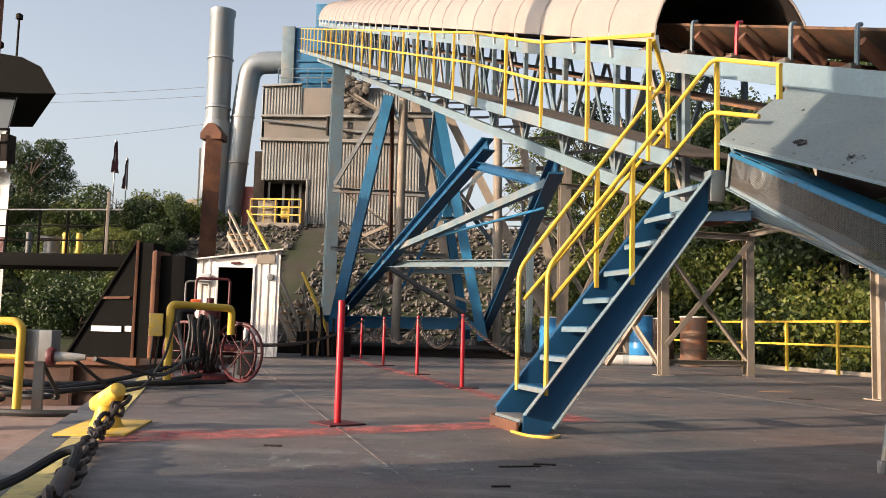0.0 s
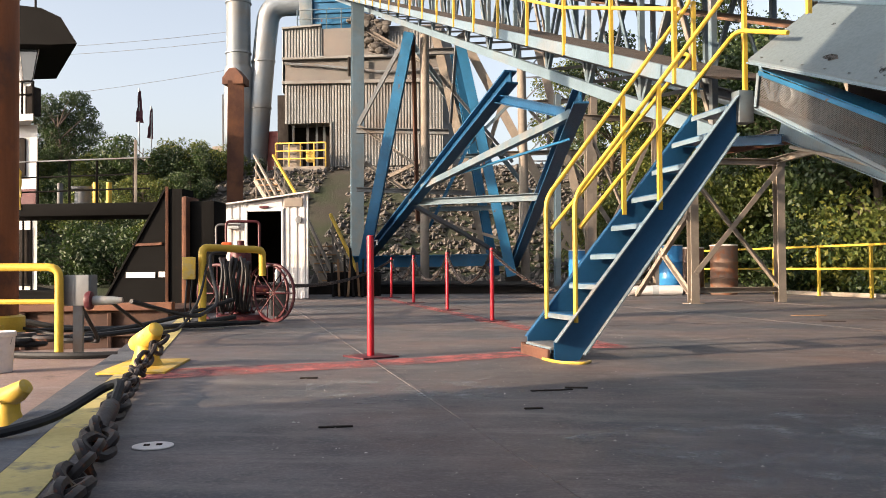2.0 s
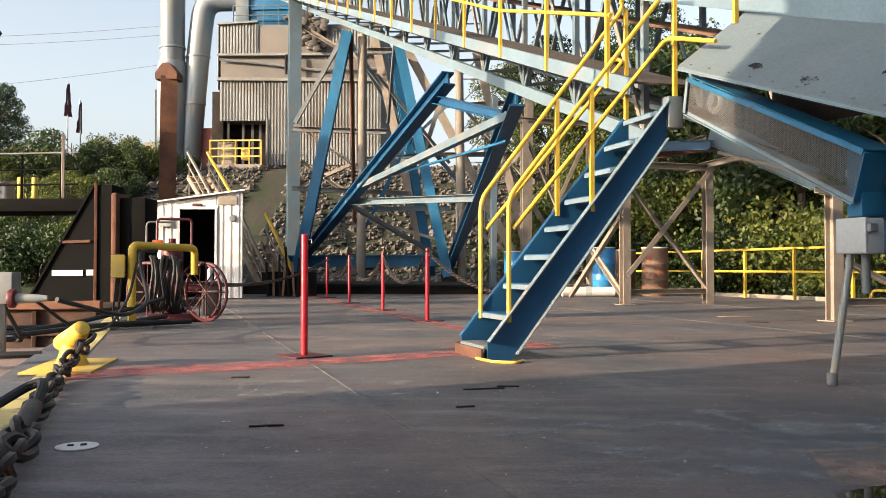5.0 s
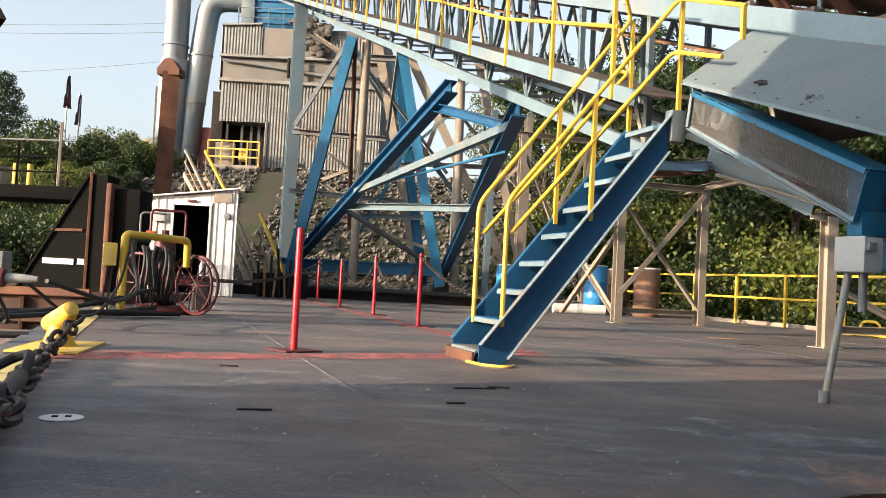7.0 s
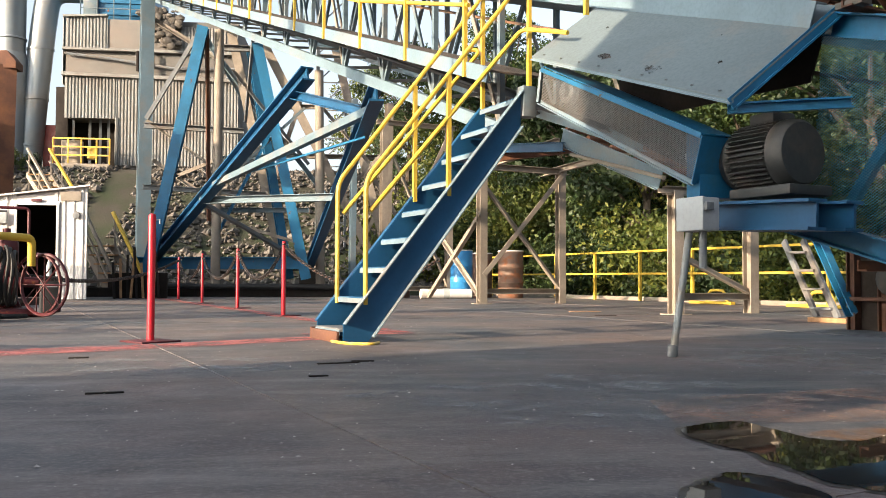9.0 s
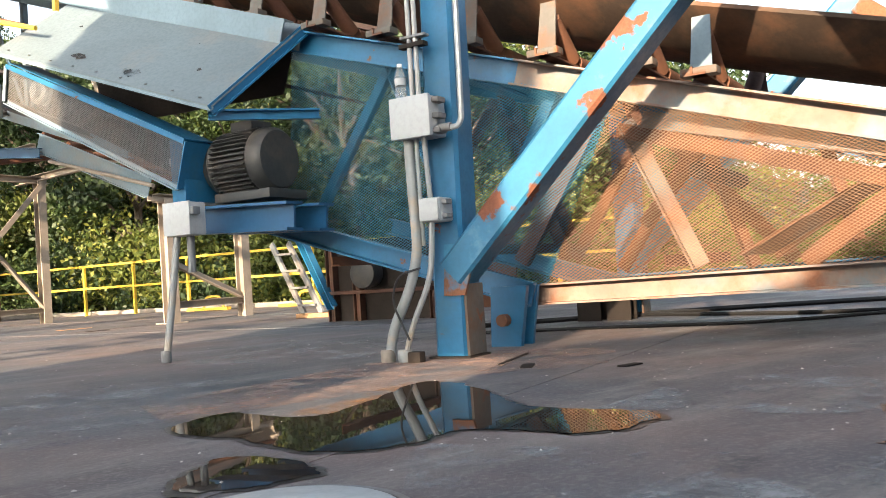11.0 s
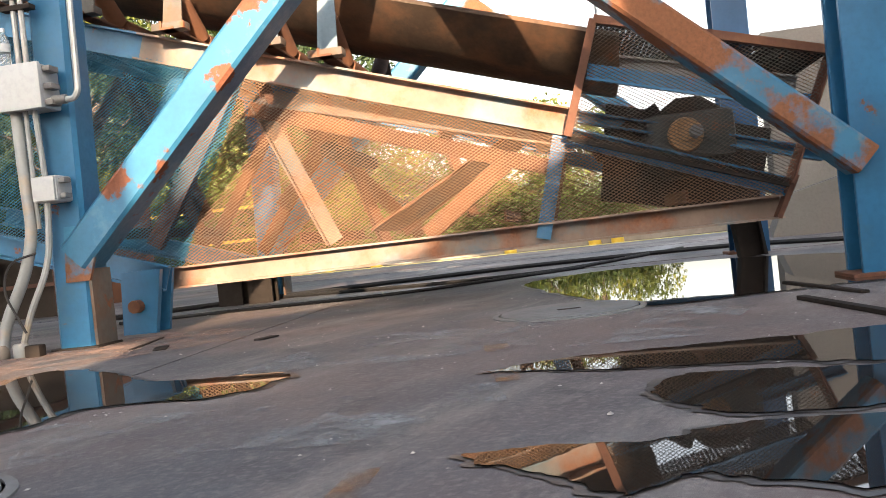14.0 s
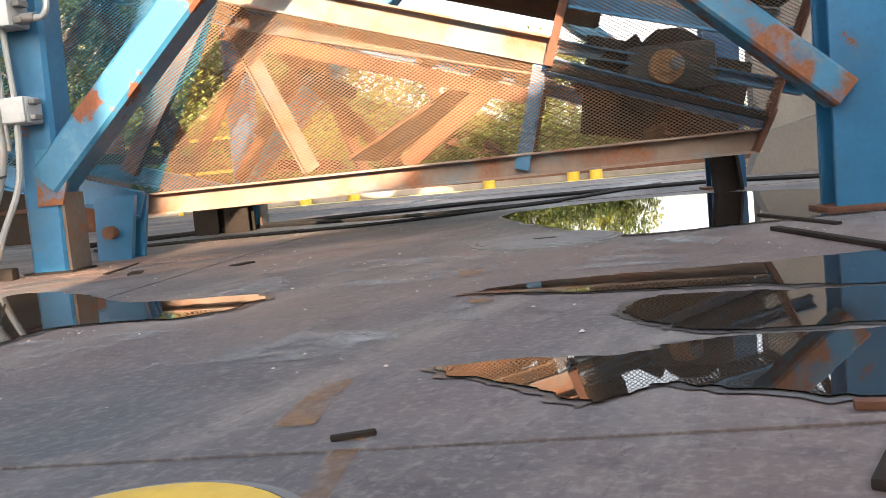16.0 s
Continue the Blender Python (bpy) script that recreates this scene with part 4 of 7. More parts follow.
part("mesh_side", expanded(MPL, lambda x, z, d: W(x, 5.46 + d, z), 0.031, 0.0185, 0.0044, 0.002), M_MESHB, tail, "blue painted expanded metal side")
part("mesh_side", expanded(MPR, lambda x, z, d: W(x, 5.46 + d, z), 0.031, 0.0185, 0.0044, 0.002), M_MESHLIT, tail, "rust-tinted expanded metal side coloured as if sunlit")
part("mesh_side", expanded(MP, lambda x, z, d: W(x, 7.14 + d, z), 0.13, 0.065, 0.006, 0.002), M_RUSTY, tail, "rusty expanded metal on the far side")
for s in (-3.4, -2.2, -1.0, 0.2, 1.2):
    part("cross_member", bar(W(s, 5.5, 0.45 if s > -2 else 0.6), W(s, 7.1, 0.45 if s > -2 else 0.6), 0.07, 0.07, "L"), M_RUSTY, tail)
part("return_roller", bar(W(-0.9, 5.85, 0.98), W(-0.9, 7.05, 0.98), 0.11, 0.11, "pipe"), M_DARK, tail)
part("chute_plate", plate([W(-0.7, 5.9, 0.45), W(0.25, 5.9, 0.95), W(0.25, 6.9, 0.95), W(-0.7, 6.9, 0.45)], 0.02, UP), M_RUSTY, tail, "dark red sloping plate")
for s, n in ((-2.2, 7.3), (-1.95, 7.3)):
    part("foot", bar(W(s, n, 0), W(s, n, 0.26), 0.2, 0.16, "I", t=0.02), M_DARK, tail)
part("foot", bar(W(1.78, 7.0, 0), W(1.74, 7.0, 0.32), 0.18, 0.16, "H", t=0.02), M_DARK, tail)
part("hinge_arm", bar(W(-2.25, 5.3, 0.44), W(-1.8, 5.34, 0.30), 0.05, 0.15, "C"), M_BLUE, tail)
part("hinge_bracket", plate([W(-2.06, 5.26, 0.0), W(-1.86, 5.26, 0.0), W(-1.8, 5.26, 0.36), W(-2.04, 5.26, 0.36)], 0.04, GN), M_BLUE, tail)
part("hinge_bracket", plate([W(-2.06, 5.42, 0.0), W(-1.86, 5.42, 0.0), W(-1.8, 5.42, 0.36), W(-2.04, 5.42, 0.36)], 0.03, GN), M_BLUE, tail)
part("hinge_pin", bar(W(-1.95, 5.2, 0.16), W(-1.95, 5.48, 0.16), 0.075, 0.085, "pipe"), M_RUSTY, tail)

# tail pulley inside its mesh cage
cage = thing("tail_pulley_cage", "rusty angle frame cage of expanded metal round the tail pulley", "machine guard", W(1.2, 5.4, 0.5))
CP = [(0.76, 1.45), (0.56, 0.84), (1.68, 0.46), (1.95, 1.12)]
for i in range(4):
    (s0, z0), (s1, z1) = CP[i], CP[(i + 1) % 4]
    part("frame_bar", bar(W(s0, 5.38, z0), W(s1, 5.38, z1), 0.045, 0.045, "L", t=0.01), M_RUSTY if i != 1 else M_DARK, cage)
part("mesh_front", expanded(CP, lambda x, z, d: W(x, 5.385 + d, z), 0.032, 0.02, 0.0042, 0.002), M_BRACK, cage, "rust-brown expanded metal")
bm = expanded([(0.76, 0), (0.76, 1.4), (1.95, 1.4), (1.95, 0)], lambda x, z, d: W(x, 5.4 + z, 1.45 - (x - 0.76) * 0.277 + d), 0.06, 0.03, 0.006, 0.002)
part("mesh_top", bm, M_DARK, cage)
part("bar", bar(W(0.7, 5.4, 1.18), W(1.85, 5.4, 0.86), 0.04, 0.09, "L"), M_BLUE, cage)
part("bar", bar(W(0.72, 5.9, 1.32), W(1.9, 5.9, 1.02), 0.05, 0.12, "C"), M_GREYST, cage)
part("chain_link_hanger", bar(W(0.78, 5.4, 1.43), W(0.78, 5.4, 1.9), 0.014, 0.014, "pipe"), M_GALV, cage)
pul = thing("tail_pulley", "dark tail pulley with a round bearing housing", "pulley", W(1.26, 6.2, 0.6))
part("drum", bar(W(1.26, 5.75, 0.8), W(1.26, 6.95, 0.8), 0.46, 0.46, "pipe"), M_DARK, pul)
part("bearing_housing", boxed((1.0, 5.66, 0.66), (1.5, 5.75, 0.93), pose(0, 0, 0, 0, 0, TURN), 0.05), M_MOTOR, pul)
part("bearing_cap", lathe([(0.095, 0), (0.1, 0.02), (0.09, 0.05), (0.05, 0.055), (0.04, 0.07)], mt(1.215, 5.66, 0.795), 24), M_WOOD, pul, "tan round bearing cap")
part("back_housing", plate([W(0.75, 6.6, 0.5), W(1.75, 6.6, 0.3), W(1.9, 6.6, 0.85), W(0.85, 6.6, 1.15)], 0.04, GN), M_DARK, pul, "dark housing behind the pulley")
part("scraper_arm", bar(W(0.7, 5.75, 0.75), W(1.1, 5.75, 0.95), 0.08, 0.12), M_DARK, pul)
part("shaft", bar(W(1.26, 5.5, 0.8), W(1.26, 7.1, 0.8), 0.07, 0.07, "pipe"), M_GREYST, pul)
part("take_up_beam", bar(W(0.62, 5.7, 0.98), W(1.95, 5.7, 0.6), 0.08, 0.07, "C"), M_BLUE, pul)

# ---- blue gantry columns and braces ----
def gantry(n, near):
    g = thing("gantry_frame", "blue steel gantry with raking braces, paint chipped to rust" if near else "blue steel gantry frame behind the conveyor", "steel frame", W(0, n, 0))
    part("column", bar(W(-1.99, n + 0.1, 0.0), W(-1.93, n + 0.1, 3.3), 0.2, 0.2, up=GN), M_BLUE, g, "blue box column")
    part("column", bar(W(1.885, n + 0.04, 0.0), W(1.895, n + 0.04, 3.3), 0.26, 0.24, "I", up=GN, t=0.025), M_BLUE if near else M_DEEP, g, "blue column")
    part("brace", bar(W(-1.95, n + 0.07, 0.46), W(0.2, n + 0.07, 2.61), 0.175, 0.2, up=GN), M_CHIPB, g)
    part("brace", bar(W(1.8, n - 0.06, 0.505), W(-0.1, n - 0.06, 2.19), 0.14, 0.2, up=GN), M_CHIP, g)
    part("header", bar(W(-2.3, n + 0.05, 3.35), W(2.1, n + 0.05, 3.35), 0.16, 0.22, "I", t=0.02), M_BLUE, g)
    part("gusset", plate([W(-2.0, n - 0.015, 0.34), W(-1.87, n - 0.015, 0.34), W(-1.78, n - 0.015, 0.62), W(-1.98, n - 0.015, 0.62)], 0.02, GN), M_CHIP, g)
    part("base_plate", boxed((-2.12, n - 0.02, 0.0), (-1.86, n + 0.22, 0.012), pose(0, 0, 0, 0, 0, TURN), 0.004), M_DARK, g)
    part("stiffener", boxed((-1.889, n + 0.005, 0.014), (-1.872, n + 0.195, 0.40), pose(0, 0, 0, 0, 0, TURN), 0.003), M_BRACK, g, "rusted stiffener plate")
    part("base_plate", boxed((1.7, n - 0.12, 0.0), (1.98, n + 0.16, 0.02), pose(0, 0, 0, 0, 0, TURN), 0.004), M_RUSTY, g)
    return g


gantry(4.66, True)
gantry(7.6, False)

# electrical boxes and conduits on the near column
jb = thing("junction_box", "grey junction box with a hinged lid on the blue column", "electrical box", W(-2.05, 4.6, 1.2))
part("box", boxed((-2.165, 4.5, 1.2), (-1.925, 4.66, 1.415), pose(0, 0, 0, 0, 0, TURN), 0.01), M_BOXG, jb)
part("lid", boxed((-2.17, 4.478, 1.195), (-1.92, 4.503, 1.42), pose(0, 0, 0, 0, 0, TURN), 0.006), M_BOXG, jb)
for z in (1.225, 1.305, 1.39):
    part("lug", boxed((-1.93, 4.52, z - 0.014), (-1.885, 4.6, z + 0.014), pose(0, 0, 0, 0, 0, TURN), 0.004), M_GREYST, jb)
jb2 = thing("junction_box", "small grey junction box on the blue column", "electrical box", W(-1.98, 4.6, 0.74))
part("box", boxed((-2.043, 4.52, 0.742), (-1.915, 4.66, 0.872), pose(0, 0, 0, 0, 0, TURN), 0.016), M_BOXG, jb2)
part("lid", boxed((-2.038, 4.503, 0.748), (-1.92, 4.522, 0.866), pose(0, 0, 0, 0, 0, TURN), 0.006), M_BOXG, jb2)
for z in (0.77, 0.845):
    part("lug", boxed((-1.92, 4.54, z - 0.012), (-1.885, 4.6, z + 0.012), pose(0, 0, 0, 0, 0, TURN), 0.003), M_GREYST, jb2)
cdt = thing("conduit_run", "bundle of grey conduits running up the blue column", "conduit", W(-2.2, 4.55, 0))
part("conduit", tube(bend([W(-2.286, 4.5, 0.0), W(-2.25, 4.5, 0.17), W(-2.13, 4.52, 0.4), W(-2.075, 4.53, 0.6), W(-2.1, 4.55, 0.9), W(-2.11, 4.56, 1.2)], 0.2), 0.029, 10), M_PVC, cdt, "wide grey flexible conduit")
part("conduit", tube(bend([W(-2.175, 4.48, 0.0), W(-2.12, 4.5, 0.2), W(-2.0, 4.53, 0.45), W(-1.99, 4.55, 0.75)], 0.2), 0.016, 8), M_PVC, cdt)
part("conduit", tube([W(-1.988, 4.55, 0.87), W(-2.005, 4.55, 1.2)], 0.014, 8), M_PVC, cdt)
part("conduit", tube([W(-2.05, 4.55, 0.62), W(-2.052, 4.55, 1.2)], 0.012, 8), M_PVC, cdt)
for d in (0.0, 0.04):
    part("conduit", tube([W(-2.072 + d, 4.57, 1.41), W(-2.066 + d, 4.57, 3.2)], 0.014, 8), M_GALV, cdt)
part("conduit", tube(bend([W(-1.93, 4.55, 1.235), W(-1.79, 4.55, 1.23), W(-1.765, 4.55, 1.27), W(-1.735, 4.55, 3.2)], 0.06), 0.016, 8), M_GALV, cdt, "bent galvanised conduit")
part("coupling", tube([W(-1.9, 4.55, 1.236), W(-1.83, 4.55, 1.234)], 0.023, 10), M_GREYST, cdt)
part("strap", boxed((-2.13, 4.55, 1.70), (-1.97, 4.6, 1.725), pose(0, 0, 0, 0, 0, TURN), 0.003), M_DARK, cdt)
part("strap", boxed((-2.12, 4.55, 1.75), (-1.96, 4.6, 1.765), pose(0, 0, 0, 0, 0, TURN), 0.003), M_GREYST, cdt)
part("loop_cable", tube(bend([W(-2.12, 4.46, 0.12), W(-2.22, 4.46, 0.33), W(-2.19, 4.48, 0.47), W(-2.05, 4.5, 0.5)], 0.1), 0.006, 6), M_RUBBER, cdt)
part("plug", boxed((-2.13, 4.44, 0.0), (-2.05, 4.5, 0.06), pose(0, 0, 0, 0, 0, TURN), 0.01), M_DARK, cdt)
for s in (-2.286, -2.175):
    part("coupling", lathe([(0.036, 0), (0.04, 0.01), (0.04, 0.06), (0.034, 0.07)], Matrix.Translation(W(s, 4.49, 0)), 12), M_TAN if s < -2.25 else M_PVC, cdt)


def bottle_material():
    m, nt, bs = nodes_of("clear_plastic")
    bs.inputs["Base Color"].default_value = (0.85, 0.9, 0.95, 1)
    bs.inputs["Roughness"].default_value = 0.08
    bs.inputs["Transmission Weight"].default_value = 0.85
    bs.inputs["IOR"].default_value = 1.3
    return m


M_CLEAR = bottle_material()
bt = thing("water_bottle", "clear plastic water bottle standing on the junction box", "bottle", W(-2.12, 4.55, 1.42))
bmx = Matrix.Translation(W(-2.125, 4.54, 1.421))
part("bottle", lathe([(0.022, 0), (0.03, 0.006), (0.031, 0.05), (0.028, 0.06), (0.031, 0.07), (0.031, 0.12), (0.02, 0.155), (0.012, 0.17), (0.012, 0.18)], bmx, 16), M_CLEAR, bt)
part("cap", lathe([(0.014, 0.178), (0.014, 0.195)], bmx, 12), M_TEXT, bt, "white cap")
part("band", lathe([(0.0315, 0.075), (0.0315, 0.115)], bmx, 16), M_BOXG, bt)

# ---- supports under the conveyor ----
bent = thing("raking_support", "deep blue steel raking frame holding up the conveyor", "steel frame", (-2.5, 26, 0.5))
A0, A1 = W(-14.4, 5.35, 4.15), Vector((-5.0, 26.0, 1.0))
B0, B1 = W(-11.2, 5.35, 3.2), Vector((-0.45, 26.0, 0.85))
part("rake", bar(A0, A1, 0.24, 0.26, "I", t=0.03), M_DEEP, bent)
part("rake", bar(B0, B1, 0.22, 0.26, "I", t=0.03), M_DEEP, bent)
part("sill", bar((-5.5, 26.0, 0.95), (-0.3, 26.0, 0.98), 0.25, 0.36, "I", t=0.04), M_BLUE, bent)
part("tie", bar(A0.lerp(A1, 0.07), B0.lerp(B1, 0.06), 0.12, 0.16, "C"), M_DEEP, bent)
part("tie", bar(A0.lerp(A1, 0.56), B0.lerp(B1, 0.42), 0.14, 0.16, "C"), M_PALE, bent)
part("diagonal", bar(B0.lerp(B1, 0.055), A0.lerp(A1, 0.47), 0.13, 0.13, "L", t=0.02), M_PALE, bent)
part("diagonal", bar(A0.lerp(A1, 0.56), B0.lerp(B1, 0.97), 0.14, 0.14, "L", t=0.02), M_GREYST, bent)
part("diagonal", bar(A0.lerp(A1, 0.45), B0.lerp(B1, 0.1) - UP * 0.2, 0.05, 0.05, "L", t=0.01), M_BLUE, bent)
part("shoe", boxed((-5.6, 25.7, 0.1), (-4.9, 26.3, 0.8), None, 0.03), M_DARK, bent)
part("shoe", boxed((-0.7, 25.7, 0.1), (-0.1, 26.3, 0.75), None, 0.03), M_DARK, bent)

tower = thing("support_tower", "lattice support tower with blue legs and dusty tan bracing", "steel frame", (-2.88, 25, 0.20))
part("leg", bar((-3.33, 24.5, 7.52), (-4.79, 24.5, 0.50), 0.22, 0.3, "H", t=0.03), M_BLUE, tower, "bright blue leg")
part("leg", bar((-1.85, 24.5, 7.10), (-0.44, 24.5, 0.50), 0.22, 0.28, "H", t=0.03), M_BLUE, tower, "bright blue leg")
part("leg", bar((-2.24, 26.5, 7.40), (-1.04, 26.5, 0.50), 0.2, 0.25, "H", t=0.03), M_BLUE, tower)
part("leg", bar((-2.92, 24.7, 7.50), (-2.96, 24.7, 0.30), 0.26, 0.26, "pipe"), M_TAN, tower, "dusty tan pipe leg")
part("leg", bar((-3.24, 24.6, 7.50), (-3.13, 24.6, 2.10), 0.12, 0.12, "L", t=0.02), M_RUSTY, tower)
part("leg", bar((-6.07, 30, 10.50), (-6.15, 30, 0.20), 0.42, 0.42, "H", t=0.04), M_LAV, tower, "tall pale column")
part("strut", bar((-3.64, 26, 7.89), (-5.17, 26, 5.17), 0.12, 0.12, "L", t=0.02), M_GREYST, tower)
part("strut", bar((-5.25, 26, 4.98), (-2.38, 26, 4.87), 0.14, 0.16, "C"), M_GREYST, tower)
part("strut", bar((-5.25, 26, 3.17), (-1.72, 26, 3.00), 0.12, 0.14, "C"), M_GREYST, tower)
part("strut", bar((-5.17, 26, 5.14), (-3.41, 26, 3.90), 0.10, 0.10, "L", t=0.02), M_TAN, tower)
part("strut", bar((-5.91, 30, 9.31), (-3.55, 30, 7.90), 0.16, 0.16, "L", t=0.02), M_TAN, tower)
part("strut", bar((-5.85, 30, 4.50), (-3.95, 30, 3.20), 0.14, 0.14, "L", t=0.02), M_TAN, tower)
part("strut", bar((-4.18, 30, 8.79), (-1.65, 30, 4.70), 0.18, 0.18, "C"), M_PALE, tower)
part("strut", bar((-5.88, 30, 3.60), (-3.85, 30, 4.50), 0.14, 0.14, "L", t=0.02), M_TAN, tower)
part("strut", bar((-2.02, 25, 7.33), (-2.21, 25, 4.96), 0.1, 0.1, "L", t=0.02), M_GREYST, tower)
part("strut", bar((-2.54, 25, 6.40), (-0.42, 25, 3.79), 0.1, 0.1, "L", t=0.02), M_GREYST, tower)
part("strut", bar((-3.25, 26, 7.34), (-1.85, 26, 7.33), 0.14, 0.18, "C"), M_GREYST, tower)
part("strut", bar((-3.38, 26, 2.52), (-0.45, 26, 2.55), 0.1, 0.14, "C"), M_PALE, tower)
part("strut", bar((-3.24, 26, 4.05), (-0.65, 26, 4.18), 0.1, 0.12, "C"), M_PALE, tower)
part("strut", bar((-3.37, 26, 2.35), (-0.60, 26, 1.54), 0.09, 0.09, "L", t=0.02), M_TAN, tower)
part("strut", bar((-4.58, 25, 1.50), (-0.56, 25.4, 5.50), 0.09, 0.09, "L", t=0.02), M_PALE, tower)
part("strut", bar((-2.88, 25, 1.90), (-0.76, 25.4, 6.30), 0.09, 0.09, "L", t=0.02), M_BLUE, tower)

inner = thing("support_tower", "dusty tan lattice tower behind the raking frame", "steel frame", (0.68, 27, 0.20))
part("leg", bar((-2.08, 27, 8.10), (1.68, 27, 0.80), 0.26, 0.26, "H", t=0.03), M_TAN, inner)
part("leg", bar((-2.92, 27, 8.20), (-1.22, 27, 0.60), 0.26, 0.26, "H", t=0.03), M_TAN, inner)
part("leg", bar((0.28, 27, 7.70), (2.03, 27, 0.80), 0.24, 0.24, "H", t=0.03), M_TAN, inner)
part("leg", bar((-0.15, 25, 6.50), (-0.06, 25, 0.20), 0.26, 0.26, "pipe"), M_TAN, inner)
part("leg", bar((1.88, 25, 5.60), (1.80, 25, 0.20), 0.2, 0.2, "H", t=0.02), M_TAN, inner)
part("leg", bar((0.88, 25, 5.70), (0.83, 25, 0.20), 0.16, 0.16, "H", t=0.02), M_LAV, inner)
part("brace", bar((1.24, 27, 4.05), (3.28, 27, 0.80), 0.15, 0.15, "L", t=0.02), M_TAN, inner)
part("brace", bar((2.10, 27, 3.53), (0.78, 27, 1.00), 0.13, 0.13, "L", t=0.02), M_TAN, inner)
part("brace", bar((-3.49, 27, 7.60), (0.48, 27, 2.50), 0.15, 0.15, "L", t=0.02), M_PALE, inner)
part("brace", bar((-0.55, 27, 6.75), (-1.57, 27, 3.50), 0.13, 0.13, "L", t=0.02), M_TAN, inner)
part("brace", bar((-1.72, 27, 5.80), (1.27, 27, 5.90), 0.12, 0.14, "C"), M_TAN, inner)
part("brace", bar((-1.62, 27, 4.30), (1.88, 27, 4.30), 0.12, 0.14, "C"), M_TAN, inner)
part("brace", bar((-0.07, 25.2, 5.50), (1.83, 25.2, 3.30), 0.1, 0.1, "L", t=0.02), M_TAN, inner)
part("brace", bar((1.83, 25.2, 4.30), (-0.07, 25.2, 2.30), 0.1, 0.1, "L", t=0.02), M_TAN, inner)
part("brace", bar((-0.07, 25.2, 2.10), (1.83, 25.2, 0.80), 0.1, 0.1, "L", t=0.02), M_TAN, inner)
part("sill", bar((-0.57, 25.2, 0.20), (2.23, 25.2, 0.20), 0.2, 0.24, "I", t=0.03), M_GREYST, inner)

# walkway lattice mast seen far behind the towers
mast = thing("lattice_mast", "slender grey lattice mast behind the support towers", "mast", (0.25, 34, 0.40))
for dx, dy in ((0, 0), (1.1, 0), (1.1, 1.1), (0, 1.1)):
    part("leg", bar((-0.5 + dx, 34 + dy, 1.0), (-0.5 + dx, 34 + dy, 11.5), 0.09, 0.09, "L", t=0.015), M_GREYST, mast)
for k in range(9):
    z = 1.6 + k * 1.1
    part("rung", bar((-0.5, 34, z), (0.6, 34, z), 0.06, 0.06, "L", t=0.012), M_GREYST, mast)
    part("lacing", bar((-0.5, 34, z), (0.6, 34, z + 1.1), 0.05, 0.05, "L", t=0.012), M_GREYST, mast)
    part("lacing", bar((0.6, 34, z), (0.6, 35.1, z + 1.1), 0.05, 0.05, "L", t=0.012), M_GREYST, mast)

# ---- the second, lower conveyor across the deck ----
def z_two(s):
    return 2.04 + 0.40 * (-9.7 - s)


two = thing("transfer_conveyor", "smaller dusty transfer conveyor on tan legs", "conveyor", W(-12, 10.3, 0))
for n in (9.1, 11.4):
    part("side_plate", bar(W(-12.0, n, z_two(-12.0)), W(-9.5, n, z_two(-9.5)), 0.06, 0.3, "C"), M_LAV if n < 10 else M_TAN, two, "pale blue side plate")
    part("under_rail", bar(W(-11.6, n - 0.08, 2.6), W(-9.3, n - 0.08, 1.97), 0.06, 0.06, "pipe"), M_TAN, two)
k = 0
s = -11.9
while s < -9.5:
    part("roller", bar(W(s, 9.15, z_two(s) + 0.15), W(s, 11.35, z_two(s) + 0.15), 0.11, 0.11, "pipe"), M_RUSTY, two)
    if k % 2 == 0:
        part("cross_tie", bar(W(s, 9.1, z_two(s) - 0.15), W(s, 11.4, z_two(s) - 0.15), 0.07, 0.07, "L"), M_TAN, two)
    s += 0.6
    k += 1
part("belt", plate([W(-12.0, 9.3, z_two(-12.0) + 0.22), W(-9.5, 9.3, z_two(-9.5) + 0.22), W(-9.5, 11.2, z_two(-9.5) + 0.22), W(-12.0, 11.2, z_two(-12.0) + 0.22)], 0.02, UP), M_BELT, two)
part("floor_beam", bar(W(-16.0, 9.4, 2.78), W(-12.4, 9.3, 2.95), 0.1, 0.13, "C"), M_TAN, two, "dusty tan beam")
part("floor_beam", bar(W(-16.0, 11.35, 2.88), W(-12.4, 11.3, 3.0), 0.1, 0.13, "C"), M_TAN, two, "dusty tan beam")
part("spreader", bar(W(-13.2, 8.6, 2.75), W(-12.6, 10.6, 3.05), 0.14, 0.2, "C"), M_RUSTY, two)
part("spreader", bar(W(-13.9, 8.4, 2.95), W(-11.8, 9.0, 2.75), 0.12, 0.16, "I"), M_DEEP, two)
